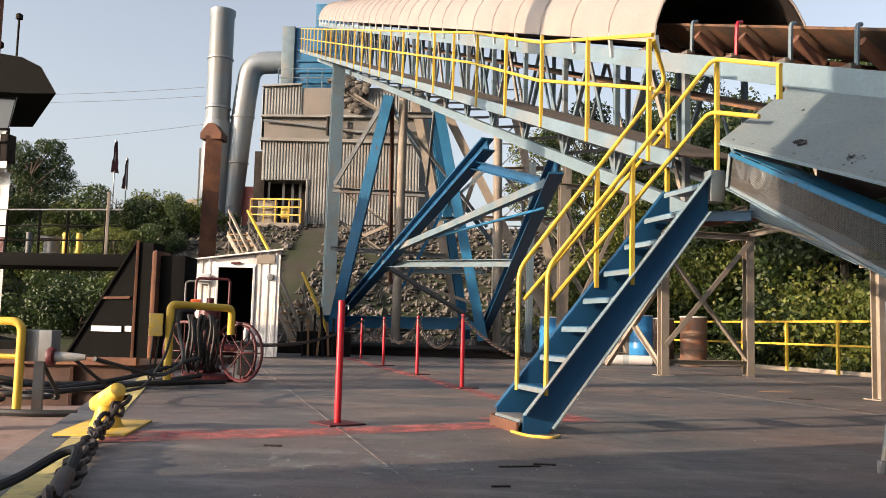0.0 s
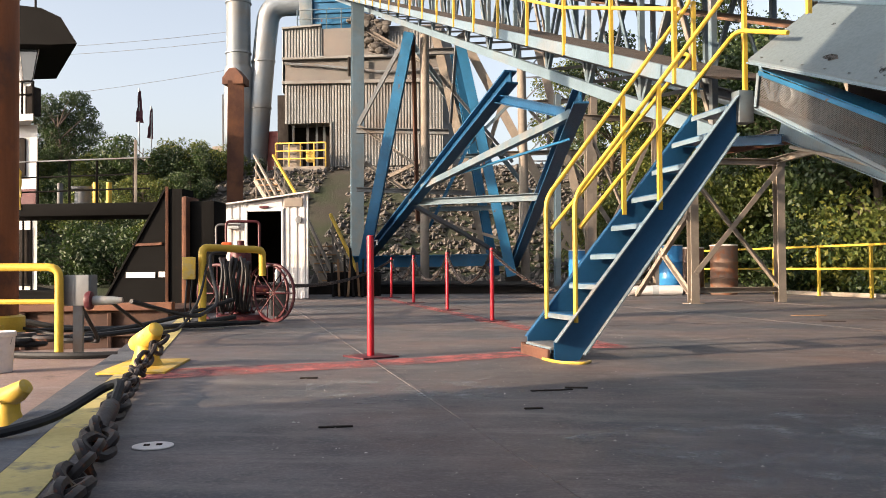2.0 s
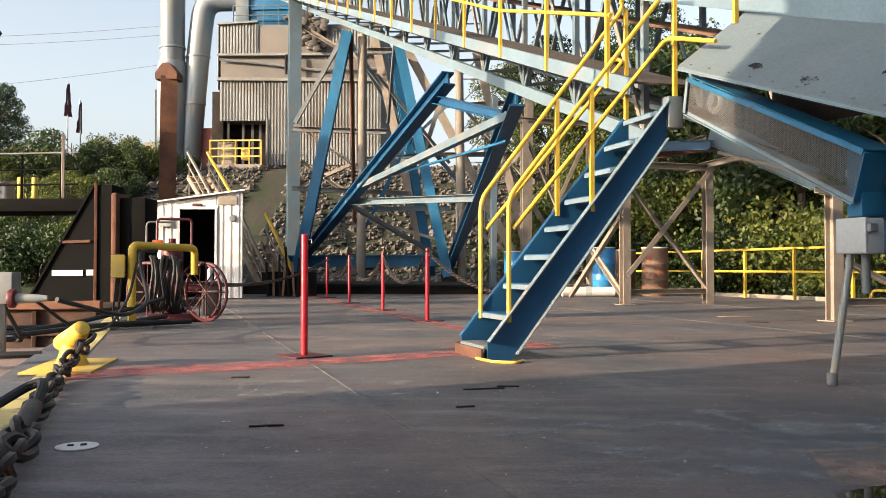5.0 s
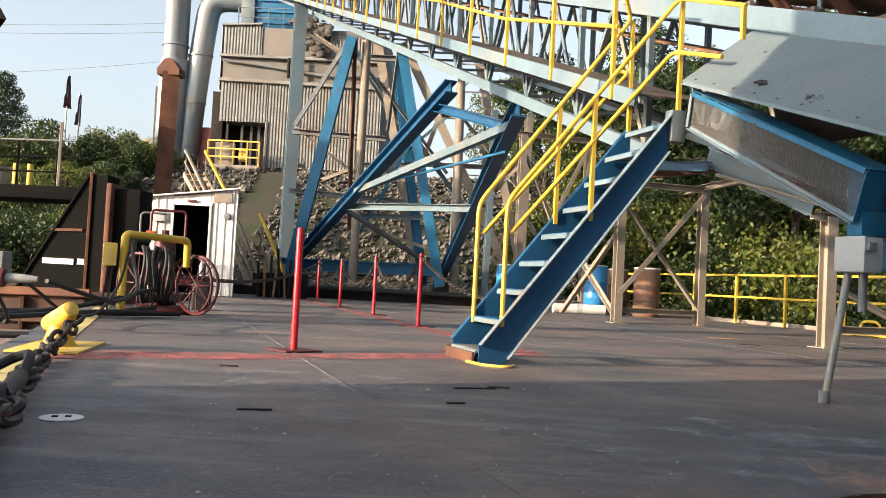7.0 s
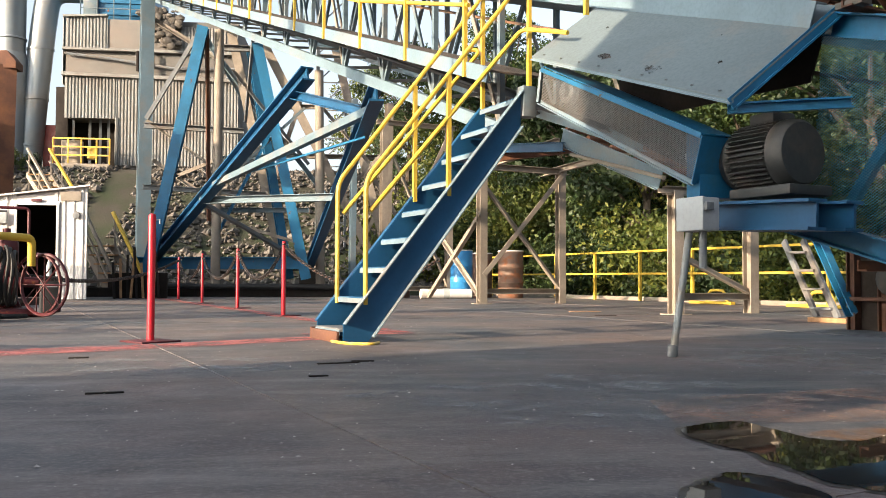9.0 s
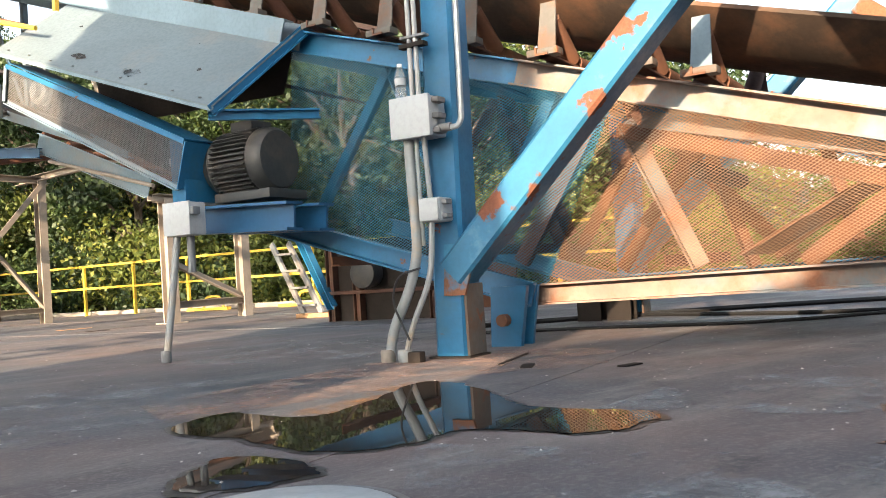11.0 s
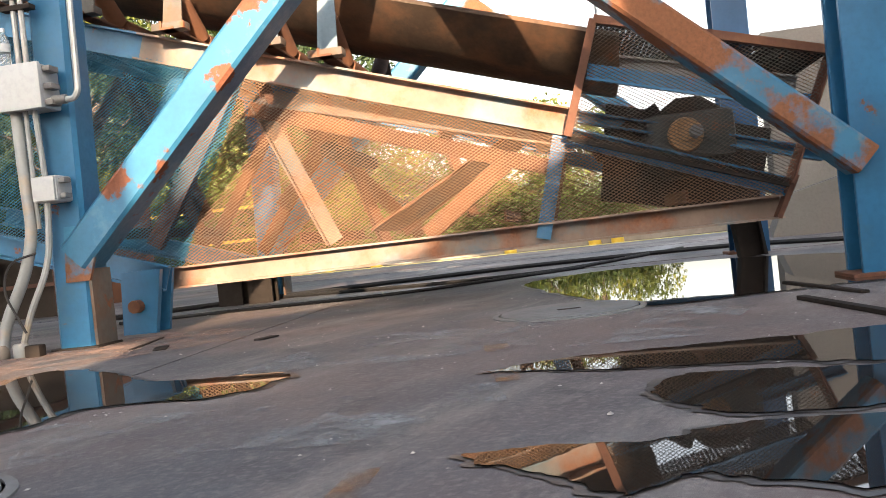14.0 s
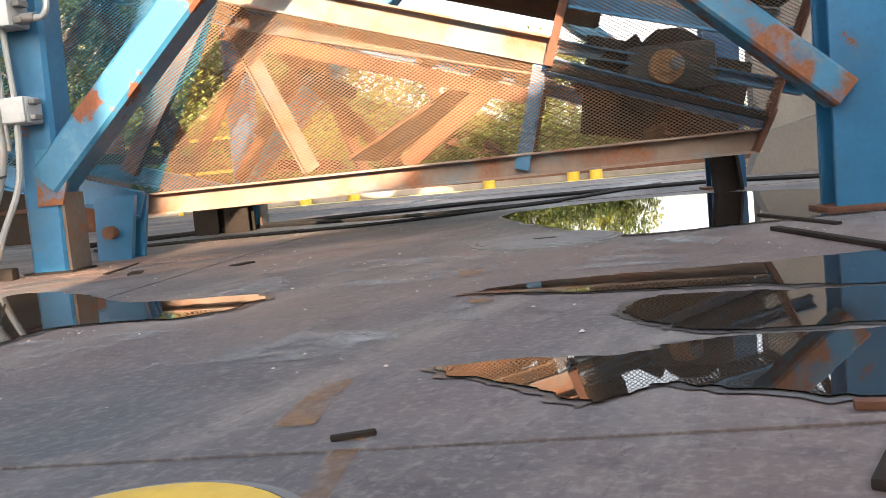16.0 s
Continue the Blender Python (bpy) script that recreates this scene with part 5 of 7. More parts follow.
for s, n1 in ((-15.3, 11.35), (-9.5, 10.9), (-20.5, 11.3)):
    top = {-15.3: 2.85, -9.5: 1.82, -20.5: 4.6}[s]
    part("leg", bar(W(s, 9.4 if s > -20 else 9.4, 0.0), W(s, 9.4, top), 0.17, 0.17, "H", t=0.02, up=GN), M_TAN, two, "dusty tan leg")
    part("leg", bar(W(s, n1, 0.0), W(s, n1, top), 0.17, 0.17, "H", t=0.02, up=GN), M_TAN, two, "dusty tan leg")
    part("leg_tie", bar(W(s, 9.4, 0.26), W(s, n1, 0.26), 0.1, 0.11, "C"), M_TAN, two)
    part("leg_tie", bar(W(s, 9.2, top), W(s, n1 + 0.2, top), 0.1, 0.13, "C"), M_TAN, two)
    part("leg_brace", bar(W(s, 9.4, top - 0.3 if s < -10 else top - 0.9), W(s, n1, 0.32), 0.1, 0.1, "L", t=0.02), M_TAN, two)
    if s < -10:
        part("leg_brace", bar(W(s + 0.06, n1, top - 0.08), W(s + 0.06, 9.4, 0.6), 0.1, 0.1, "L", t=0.02), M_TAN, two)
    part("leg_plate", boxed((s - 0.16, 9.24, 0.0), (s + 0.16, 9.56, 0.015), pose(0, 0, 0, 0, 0, TURN)), M_TAN, two)
part("long_brace", bar(W(-15.3, 9.4, 1.9), W(-17.8, 9.4, 0.1), 0.09, 0.09, "L", t=0.02), M_TAN, two)
part("long_brace", bar(W(-17.8, 9.4, 1.9), W(-15.3, 9.4, 0.1), 0.09, 0.09, "L", t=0.02), M_TAN, two)

hop = thing("receiving_hopper", "rusty brown receiving hopper with a blue drum motor", "hopper", W(-5.5, 8.8, 0))
part("side", plate([W(-5.78, 8.5, 0.0), W(-4.4, 8.5, 0.0), W(-4.4, 8.5, 0.9), W(-5.78, 8.5, 0.9)], 0.03, GN), M_DARK, hop)
part("back", plate([W(-5.78, 10.4, 0.0), W(-4.4, 10.4, 0.0), W(-4.4, 10.4, 1.1), W(-5.78, 10.4, 1.1)], 0.03, GN), M_RUSTY, hop)
for s in (-5.76, -5.4, -4.4):
    part("stiffener", bar(W(s, 8.44, 0), W(s, 8.44, 0.95), 0.1, 0.1, "H", t=0.015), M_HULL, hop)
part("ledge", bar(W(-5.78, 8.42, 0.32), W(-4.4, 8.42, 0.32), 0.09, 0.04), M_HULL, hop)
part("drum_motor", lathe([(0.1, 0), (0.15, 0.01), (0.16, 0.06), (0.16, 0.2), (0.12, 0.22)], mt(-5.18, 8.42, 0.52), 20), M_MOTOR, hop, "dark round motor")
part("chute_leg", bar(W(-6.25, 8.46, 1.05), W(-5.72, 8.36, 0.16), 0.09, 0.1, "C"), M_BLUE, hop)

lad = thing("step_ladder", "grey steel step ladder leaning on the hopper", "ladder", W(-7.2, 9.7, 0))
for s in (0.0, 0.3):
    part("rail", bar(W(-7.1 + s, 9.5, 0.05), W(-7.78 + s, 9.7, 1.02), 0.035, 0.09, "C"), M_GREYST, lad)
for k in range(4):
    f = 0.12 + k * 0.24
    p = W(-7.1, 9.5, 0.05).lerp(W(-7.78, 9.7, 1.02), f)
    part("step", bar(p, p + GS * 0.3, 0.12, 0.03), M_GREYST, lad)
part("foot_plank", bar(W(-7.15, 9.45, 0.03), W(-6.55, 9.55, 0.03), 0.16, 0.06), M_WOOD, lad)

# ---- yellow guard rail at the far side of the deck ----
fence = thing("guard_rail", "yellow painted two-bar guard rail along the deck edge", "guard rail", W(-15, 14.3, 0))
for z in (1.2, 0.66):
    part("rail", bar(W(-24.2, 14.3, z), W(-4.2, 14.3, z), 0.05, 0.05), M_YEL, fence)
s = -23.4
while s < -4.0:
    part("post", bar(W(s, 14.3, 0.0), W(s, 14.3, 1.2), 0.06, 0.06, "L", t=0.014), M_YEL, fence)
    s += 1.79
curb = whole("deck_curb", bar(W(-24.9, 14.52, 0.05), W(13.5, 14.52, 0.05), 0.1, 0.1), M_TAN, "low dusty steel curb at the deck edge", "curb", "structure")
edge = thing("edge_coaming", "rusty red coaming with yellow bollards at the deck edge", "coaming", W(0, 14.9, 0))
part("coaming", bar(W(-4.0, 14.85, 0.02), W(9, 14.85, 0.02), 0.1, 0.36), M_RUSTY, edge)
for s in (-3.4, -2.6, -0.42, 0.9, 1.25):
    part("bitt", lathe([(0.1, 0), (0.1, 0.2), (0.12, 0.22), (0.12, 0.27), (0.02, 0.29)], Matrix.Translation(W(s, 14.35, 0)), 14), M_YEL, edge, "yellow bitt")
part("yellow_strip", slab(-4, 9, 13.9, 14.2, -0.02, 0.006), M_STRIP, edge)

# yellow pieces lying by the rail
yb = thing("yellow_brackets", "yellow steel brackets lying on the deck by the rail", "bracket", W(-13, 13.8, 0))
for ds in (0.0, 2.6):
    part("bracket", tube(bend([W(-13.6 + ds, 13.9, 0.05), W(-13.5 + ds, 13.9, 0.3), W(-13.1 + ds, 13.9, 0.3), W(-13.0 + ds, 13.9, 0.05)], 0.1), 0.03, 8), M_YEL, yb)
    part("foot", bar(W(-14.0 + ds, 13.85, 0.04), W(-12.8 + ds, 13.85, 0.04), 0.12, 0.06), M_YEL, yb)

# concrete wall beyond the tail of the conveyor
cw = whole("wall_concrete", plate([W(2.55, 10.0, -0.1), W(8.0, 9.0, -0.1), W(8.0, 9.0, 0.85), W(3.5, 9.8, 0.62), W(2.75, 9.95, 0.42)], 0.3, GN), M_CONC, "stained concrete wall end on the deck", "wall", "structure")
bw = whole("wall_pale", boxed((2.9, 11.0, 0.0), (9.0, 11.3, 2.3), pose(0, 0, 0, 0, 0, TURN)), M_CONC, "pale weathered sheet wall behind the conveyor tail", "wall", "structure")

# ---- red posts with chain ----
def stanchion(s, n, name="chain_post"):
    t = thing(name, "red steel post with a plate foot carrying a chain", "post", W(s, n, 0), "chain posts")
    m = Matrix.Translation(W(s, n, 0))
    part("pole", lathe([(0.03, 0.01), (0.03, 1.0), (0.026, 1.015), (0.012, 1.02)], m, 12), M_RED, t)
    part("foot_plate", boxed((-0.17, -0.17, 0.0), (0.17, 0.17, 0.014), m @ pose(0, 0, 0, 0, 0, TURN + 22), 0.003), M_REDD, t)
    part("hook", tube([m @ Vector((0.03, 0, 0.97)), m @ Vector((0.06, 0, 0.975)), m @ Vector((0.06, 0, 0.94))], 0.006, 6), M_GALV, t)
    return t


base_post = stanchion(-6.86, 1.64)
POSTS = ((-11.2, 4.0), (-14.5, 4.17), (-17.8, 4.24), (-21.4, 4.4))
for s, n in POSTS:
    copy_thing(base_post, Matrix.Translation(W(s, n, 0)))


def link_chain(name, pts, size, label, flat=0.0):
    """A chain of separate oval links along a path."""
    t = thing(name, label, "chain", pts[0])
    path = [Vector(p) for p in pts]
    pos, seg, k = 0.0, 0, 0
    total = sum((b - a).length for a, b in zip(path, path[1:]))
    pitch = size * 0.72
    me = None
    d = 0.0
    while d < total - pitch * 0.5:
        rest, i = d, 0
        while rest > (path[i + 1] - path[i]).length:
            rest -= (path[i + 1] - path[i]).length
            i += 1
        p = path[i].lerp(path[i + 1], rest / (path[i + 1] - path[i]).length)
        way = (path[i + 1] - path[i]).normalized()
        if me is None:
            ring = []
            for j in range(16):
                a = math.tau * j / 16
                x, y = math.cos(a), math.sin(a)
                ring.append(Vector((0.30 * size * x + math.copysign(0.2 * size, x) * min(1, abs(x) * 3), 0.3 * size * y, 0)))
            bm = tube(ring, size * 0.115, 6, closed=True)
            ob = solid("link", bm, M_CHAIN)
            me = ob.data
        else:
            ob = new("link", me)
        ob.parent = t
        q = way.to_track_quat("X", "Z").to_matrix().to_4x4()
        spin = 90 * (k % 2) + (random.uniform(-20, 20) if flat else 0) + (35 if flat else 0)
        ob.matrix_basis = t.matrix_basis.inverted() @ Matrix.Translation(p + UP * (flat * random.uniform(0.0, 1.0))) @ q @ pose(0, 0, 0, spin, 0, random.uniform(-16, 16) if flat else 0)
        d += pitch
        k += 1
    return t


top = 0.96
for (s0, n0), (s1, n1) in zip(POSTS, POSTS[1:]):
    link_chain("post_chain", sag(W(s0, n0, top), W(s1, n1, top), 0.45, 14), 0.075, "thin dark chain sagging between red posts")
link_chain("post_chain", sag(W(-11.2, 4.0, top), W(-8.4, 5.0, 0.75), 0.42, 14), 0.06, "thin dark chain sagging from a red post")
link_chain("post_chain", sag(W(-11.9, 0.75, 0.55), W(-21.4, 4.4, 0.95), 0.25, 20), 0.08, "thin dark chain strung from the hose reel")

# ---- barrels and pipe at the far end of the deck ----
def drum(x, y, material, label, r=0.29, h=0.9):
    t = thing("drum", label, "drum", (x, y, 0), "drums at the far deck edge")
    m = Matrix.Translation((x, y, 0))
    part("shell", lathe([(r * 0.96, 0), (r, 0.02), (r, h * 0.31), (r * 1.03, h * 0.33), (r, h * 0.35), (r, h * 0.64), (r * 1.03, h * 0.66), (r, h * 0.68), (r, h - 0.02), (r * 0.97, h)], m, 20), material, t)
    part("lid_ring", lathe([(r * 1.02, h - 0.03), (r * 1.03, h - 0.015), (r * 1.02, h), (r * 0.9, h + 0.004)], m, 20), M_WHITE, t)
    return t


drum(1.42, 23.4, M_BARB, "blue plastic drum with a pale lid", 0.3, 1.2)
drum(3.75, 23.2, M_BARB, "blue plastic drum with a pale lid", 0.32, 1.3)
drum(5.15, 23.4, M_BARR, "dark brown steel drum", 0.35, 1.3)
drum(2.1, 24.0, M_BARR, "dark brown steel drum", 0.33, 1.1)
drum(4.45, 24.2, M_BARR, "dark brown steel drum", 0.33, 1.25)
pp = thing("pipe_length", "white plastic pipe length lying on the deck", "pipe", (3.4, 22.6, 0.1))
bm = tube([(2.6, 22.5, 0.13), (3.95, 22.7, 0.13)], 0.13, 14)
part("pipe", bm, M_WHITE, pp)
part("collar", tube([(3.2, 22.6, 0.13), (3.35, 22.62, 0.13)], 0.142, 14), M_BOXG, pp)

# far deck end: dark fender beam and hoses
fb = thing("fender_beam", "dark timber and pipe fender along the deck end", "fender", (-2.5, 25.3, 0))
part("beam", bar((-7.5, 25.0, 0.12), (0.6, 25.0, 0.12), 0.3, 0.26), M_DARK, fb)
part("pipe", bar((-5.0, 24.6, 0.3), (0.4, 24.6, 0.28), 0.16, 0.16, "pipe"), M_RUBBER, fb)
part("panel", boxed((-5.9, 24.9, 0.2), (-5.0, 25.1, 0.62), None, 0.02), M_DARK, fb)

# hoses and loose bits on the deck
for pts, r in (([W(-3.2, 6.6, 0.02), W(-2.6, 7.12, 0.02), W(-1.32, 8.04, 0.02), W(0.13, 8.71, 0.02), W(1.98, 8.81, 0.02), W(3.2, 7.2, 0.02)], 0.022),
               ([W(-2.6, 6.2, 0.012), W(-1.7, 6.4, 0.012), W(-0.7, 6.48, 0.012), W(0.6, 7.6, 0.012)], 0.013),
               ([W(-1.9, 7.6, 0.015), W(-0.5, 7.2, 0.015), W(0.4, 7.4, 0.015), W(1.6, 9.4, 0.015)], 0.016)):
    h = thing("hose", "black rubber hose lying across the deck", "hose", pts[0])
    part("hose_run", tube(bend(pts, 0.4), r, 6), M_RUBBER, h)


def scrap(s, n, length, w, turn, material=None, h=0.007, kink=0.0):
    t = thing("steel_scrap", "dark flat steel scrap lying on the deck", "scrap", W(s, n, 0), "deck scraps")
    m = Matrix.Translation(W(s, n, 0)) @ pose(0, 0, 0, 0, 0, TURN + turn)
    part("strip", boxed((-length / 2, -w / 2, 0.0), (length / 2, w / 2, h), m, 0.003), material or M_DARK, t)
    if kink:
        part("bent_end", boxed((length / 2 - 0.02, -w / 2, 0.0), (length / 2 + kink, w / 2, h), m @ pose(0, 0, 0, 0, 0, 60), 0.003), material or M_DARK, t)


scrap(-4.56, 2.38, 0.26, 0.03, 88, kink=0.0)
scrap(-4.62, 2.56, 0.14, 0.035, 70)
scrap(-5.57, 1.02, 0.12, 0.05, 80)
scrap(-3.7, 0.99, 0.16, 0.03, 85)
scrap(-3.95, 2.05, 0.1, 0.03, 85)
scrap(-1.58, 4.6, 0.5, 0.02, 100)
scrap(-1.36, 4.3, 0.14, 0.06, 110)
scrap(-0.87, 4.33, 0.12, 0.05, 70)
scrap(-10.92, 8.8, 0.5, 0.12, 80, M_WOOD)
scrap(-9.6, 8.2, 0.3, 0.1, 60)
scrap(1.5, 4.3, 0.7, 0.03, -80, M_DARK, 0.012)
scrap(1.4, 3.45, 1.0, 0.035, -82, M_DARK, 0.016)
scrap(0.24, 1.66, 0.06, 0.012, 20, M_DARK, 0.008)
scrap(0.86, 1.52, 0.26, 0.03, 62, M_DARK, 0.012)
scrap(0.9, 1.66, 0.09, 0.02, -10, M_RUSTY, 0.012)


for pts in ([(0.11, 1.72), (0.12, 1.96), (0.17, 1.98), (0.17, 1.72)], [(0.13, 1.48), (0.13, 1.6), (0.17, 1.6), (0.17, 1.48)], [(0.22, 1.42), (0.23, 1.66), (0.26, 1.66), (0.26, 1.42)], [(-0.55, 1.7), (-0.5, 2.0), (-0.44, 1.98), (-0.48, 1.7)], [(0.3, 2.7), (0.2, 3.4), (0.28, 3.4), (0.36, 2.7)]):
    painted(pts, 0.0035, M_RUSTST, "rust_stain", "orange rust stain on the deck plate")
# sun patch at the column foot, painted on together with the pink dust
painted([(-2.5, 3.0), (-2.4, 4.4), (-2.1, 5.0), (-1.2, 5.1), (-1.0, 4.4), (-1.5, 3.95), (-1.75, 3.3), (-2.0, 2.7)], 0.0032, M_SUNDUST, "sunlit_dust_patch", "pinkish dust with a painted sun patch round the column foot")
painted([(-1.66, 2.9), (-1.68, 3.72), (-1.5, 3.8), (-1.45, 3.0)], 0.0036, M_RUSTST, "rust_stain", "orange rust grit along the puddle")
for pts in ([(-3.2, 1.9), (-3.6, 3.6), (-2.2, 3.9), (-2.0, 2.2)], [(-0.6, 2.1), (-0.9, 2.6), (0.3, 2.7), (0.4, 2.2)], [(-3.9, 4.4), (-4.6, 6.2), (-3.0, 6.0), (-2.6, 4.6)], [(-0.6, 3.2), (-0.4, 4.4), (1.2, 4.0), (0.9, 3.2)], [(-5.4, 1.0), (-5.2, 2.2), (-4.2, 2.0), (-4.4, 0.9)]):
    painted(pts, 0.003, M_PATCH, "pale_scuffs", "pale scuff marks on the deck plate")


def crumbs():
    bm = bmesh.new()
    rnd = random.Random(11)
    for k in range(2200):
        if k < 1500:
            s, n = rnd.uniform(-9, 2.2), rnd.uniform(0.6, 6.5)
        elif k < 2050:
            s, n = rnd.uniform(-20, -6), rnd.uniform(0.5, 13)
        else:
            s, n = rnd.gauss(-1.4, 0.5), rnd.gauss(6.6, 0.25)
        c = W(s, n, 0.002)
        if (c - Vector((0.7, -0.2, 0))).length < 1.3:
            continue
        r = rnd.uniform(0.0025, 0.006) * (1.8 if rnd.random() < 0.08 else 1)
        vs = [bm.verts.new(c + Vector((r * rnd.uniform(0.6, 1.3) * math.cos(a), r * rnd.uniform(0.6, 1.3) * math.sin(a), 0))) for a in (0, 1.3, 2.6, 3.9, 5.2)]
        t = bm.verts.new(c + UP * r * rnd.uniform(0.3, 0.7))
        for i in range(5):
            bm.faces.new((vs[i], vs[(i + 1) % 5], t))
    return whole("deck_grit", bm, M_GRIT, "pale grit and crumbs scattered on the deck", "grit", "stuff")


crumbs()

# ---- the neighbouring barge side: bollards, chain, rail, pile ----
def bollard(s, n, z, turn, label, plate_on=True, k=1.0):
    t = thing("bollard", label, "bollard", W(s, n, z))
    m = Matrix.Translation(W(s, n, z)) @ pose(0, 0, 0, 0, 0, TURN + turn) @ Matrix.Scale(k, 4)
    if plate_on:
        part("base_plate", boxed((-0.54, -0.27, 0.0), (0.54, 0.27, 0.02), m @ pose(0, 0, 0, 0, 0, -turn - 8), 0.004), M_YELW, t)
    neck = [m @ Vector(p) for p in ((0, 0, 0.0), (0, 0, 0.06), (0.0, 0, 0.12), (0.01, 0, 0.2))]
    part("neck", tube(neck, [0.15 * k, 0.12 * k, 0.1 * k, 0.09 * k], 16), M_YEL, t)
    horn = [m @ Vector(p) for p in ((-0.25, 0, 0.185), (-0.235, 0, 0.19), (-0.12, 0, 0.21), (0.0, 0, 0.235), (0.12, 0, 0.29), (0.2, 0, 0.34), (0.215, 0, 0.35))]
    part("horn", tube(horn, [0.03 * k, 0.065 * k, 0.085 * k, 0.095 * k, 0.085 * k, 0.065 * k, 0.03 * k], 16), M_YELW, t, "worn yellow casting")
    return t


bollard(-6.6, -0.12, 0.0, 28, "yellow cast bollard on a yellow plate at the deck edge", True, 0.88)
b2 = bollard(-4.42, -0.58, -0.04, 55, "worn yellow kevel with rust on the neighbouring deck", False, 0.6)
part("wire", tube(bend([W(-4.55, -0.95, 0.0), W(-4.5, -0.8, 0.13), W(-4.3, -0.74, 0.13), W(-4.2, -0.85, -0.02)], 0.08), 0.012, 6), M_CHAIN, b2)
strap = thing("mooring_strap", "wide black webbing strap pulled round the mooring chain", "strap", W(-3.9, -0.4, 0.05))
part("band", tube(bend([W(-3.45, -1.15, 0.0), W(-3.78, -0.46, 0.03), W(-3.97, -0.27, 0.06), W(-4.18, -0.08, 0.17), W(-4.1, 0.0, 0.2), W(-3.95, -0.02, 0.1)], 0.1), 0.024, 8), M_RUBBER, strap)

link_chain("mooring_chain", [W(-6.45, 0.0, 0.2), W(-6.1, -0.1, 0.07), W(-5.3, -0.09, 0.05), W(-4.5, -0.06, 0.05), W(-4.1, -0.02, 0.06), W(-3.85, -0.04, 0.06)], 0.15, "heavy oily black mooring chain on the deck edge", 0.02)
link_chain("mooring_chain", [W(-3.5, -0.02, 0.06), W(-3.2, 0.03, 0.06), W(-2.75, 0.02, 0.06), W(-2.2, 0.06, 0.06), W(-1.2, 0.02, 0.06)], 0.175, "heavy oily black mooring chain on the deck edge", 0.025)
tb = thing("ratchet_binder", "black ratchet binder joining the mooring chain", "binder", W(-3.7, -0.05, 0))
part("barrel", tube([W(-4.05, -0.03, 0.09), W(-3.95, -0.03, 0.1), W(-3.6, -0.01, 0.1), W(-3.45, 0.0, 0.08)], [0.025, 0.042, 0.042, 0.025], 10), M_CHAIN, tb)

# black mark plate
lid = thing("deck_fitting", "flush dark fitting with a pale rim set in the deck", "deck fitting", W(-3.46, 0.2, 0))
part("disc", lathe([(0.085, 0.0), (0.085, 0.004), (0.07, 0.006), (0.02, 0.006)], Matrix.Translation(W(-3.46, 0.2, 0.002)), 20), M_WHITE, lid)
for d in (-0.025, 0.025):
    part("slot", boxed((-0.015, d - 0.012, 0.0), (0.015, d + 0.012, 0.011), Matrix.Translation(W(-3.46, 0.2, 0)) @ pose(0, 0, 0, 0, 0, TURN)), M_DARK, lid)

pile = thing("spud_pile", "tall rusted steel pipe pile in a yellow collar", "pile", (-5.78, 9.0, 0))
pm = Matrix.Translation((-5.78, 9.0, 0))
part("shaft", lathe([(0.39, -1.2), (0.39, 2.0), (0.385, 5.0), (0.39, 9.5)], pm, 32), M_PILE, pile, "rusted pipe shaft")
part("collar", lathe([(0.46, -0.05), (0.46, 0.22), (0.42, 0.24), (0.40, 0.24)], pm, 32), M_YEL, pile, "yellow steel collar")
part("collar_bracket", boxed((-6.5, 8.4, -0.03), (-5.2, 8.56, 0.16), None, 0.01), M_YEL, pile)
pb = thing("plastic_bucket", "dusty white plastic bucket on the deck", "bucket", (-3.55, 6.0, 0))
part("pail", lathe([(0.105, -0.03), (0.11, -0.025), (0.13, 0.24), (0.138, 0.245), (0.138, 0.275), (0.13, 0.28), (0.12, 0.24), (0.10, 0.0)], Matrix.Translation((-3.55, 6.0, 0)), 22), M_WHITE, pb)
part("bail", tube([Vector((-3.55 + 0.14 * math.cos(a), 6.0 - 0.02, 0.24 - 0.12 * math.sin(a))) for a in [math.pi * i / 10 for i in range(11)]], 0.003, 5), M_GALV, pb)
yr = thing("deck_gate_rail", "yellow pipe rail section on the neighbouring deck", "guard rail", (-3.8, 7.2, 0))
part("rail", tube(bend([(-5.3, 7.1, 0.78), (-3.76, 7.2, 0.77), (-3.76, 7.2, -0.02)], 0.1), 0.038, 10), M_YEL, yr)
part("rail", tube([(-5.3, 7.1, 0.46), (-3.78, 7.2, 0.46)], 0.024, 8), M_YEL, yr)
ps = thing("power_pedestal", "grey power pedestal with a red and grey plug", "power pedestal", (-3.6, 7.3, 0))
part("stand", bar((-3.63, 7.3, -0.02), (-3.63, 7.3, 0.62), 0.1, 0.08, "C"), M_GREYST, ps)
part("box", boxed((-3.75, 7.24, 0.42), (-3.5, 7.4, 0.7), None, 0.012), M_GREYST, ps)
pmx = Matrix.Translation((-3.5, 7.2, 0.47)) @ pose(0, 0, 0, 0, 90, 10)
part("plug_face", lathe([(0.075, 0.0), (0.085, 0.02), (0.08, 0.05), (0.05, 0.06)], pmx, 18), M_REDD, ps, "faded red round plug")
part("plug_body", lathe([(0.04, 0.06), (0.045, 0.08), (0.035, 0.24), (0.025, 0.32)], pmx, 14), M_PVC, ps)
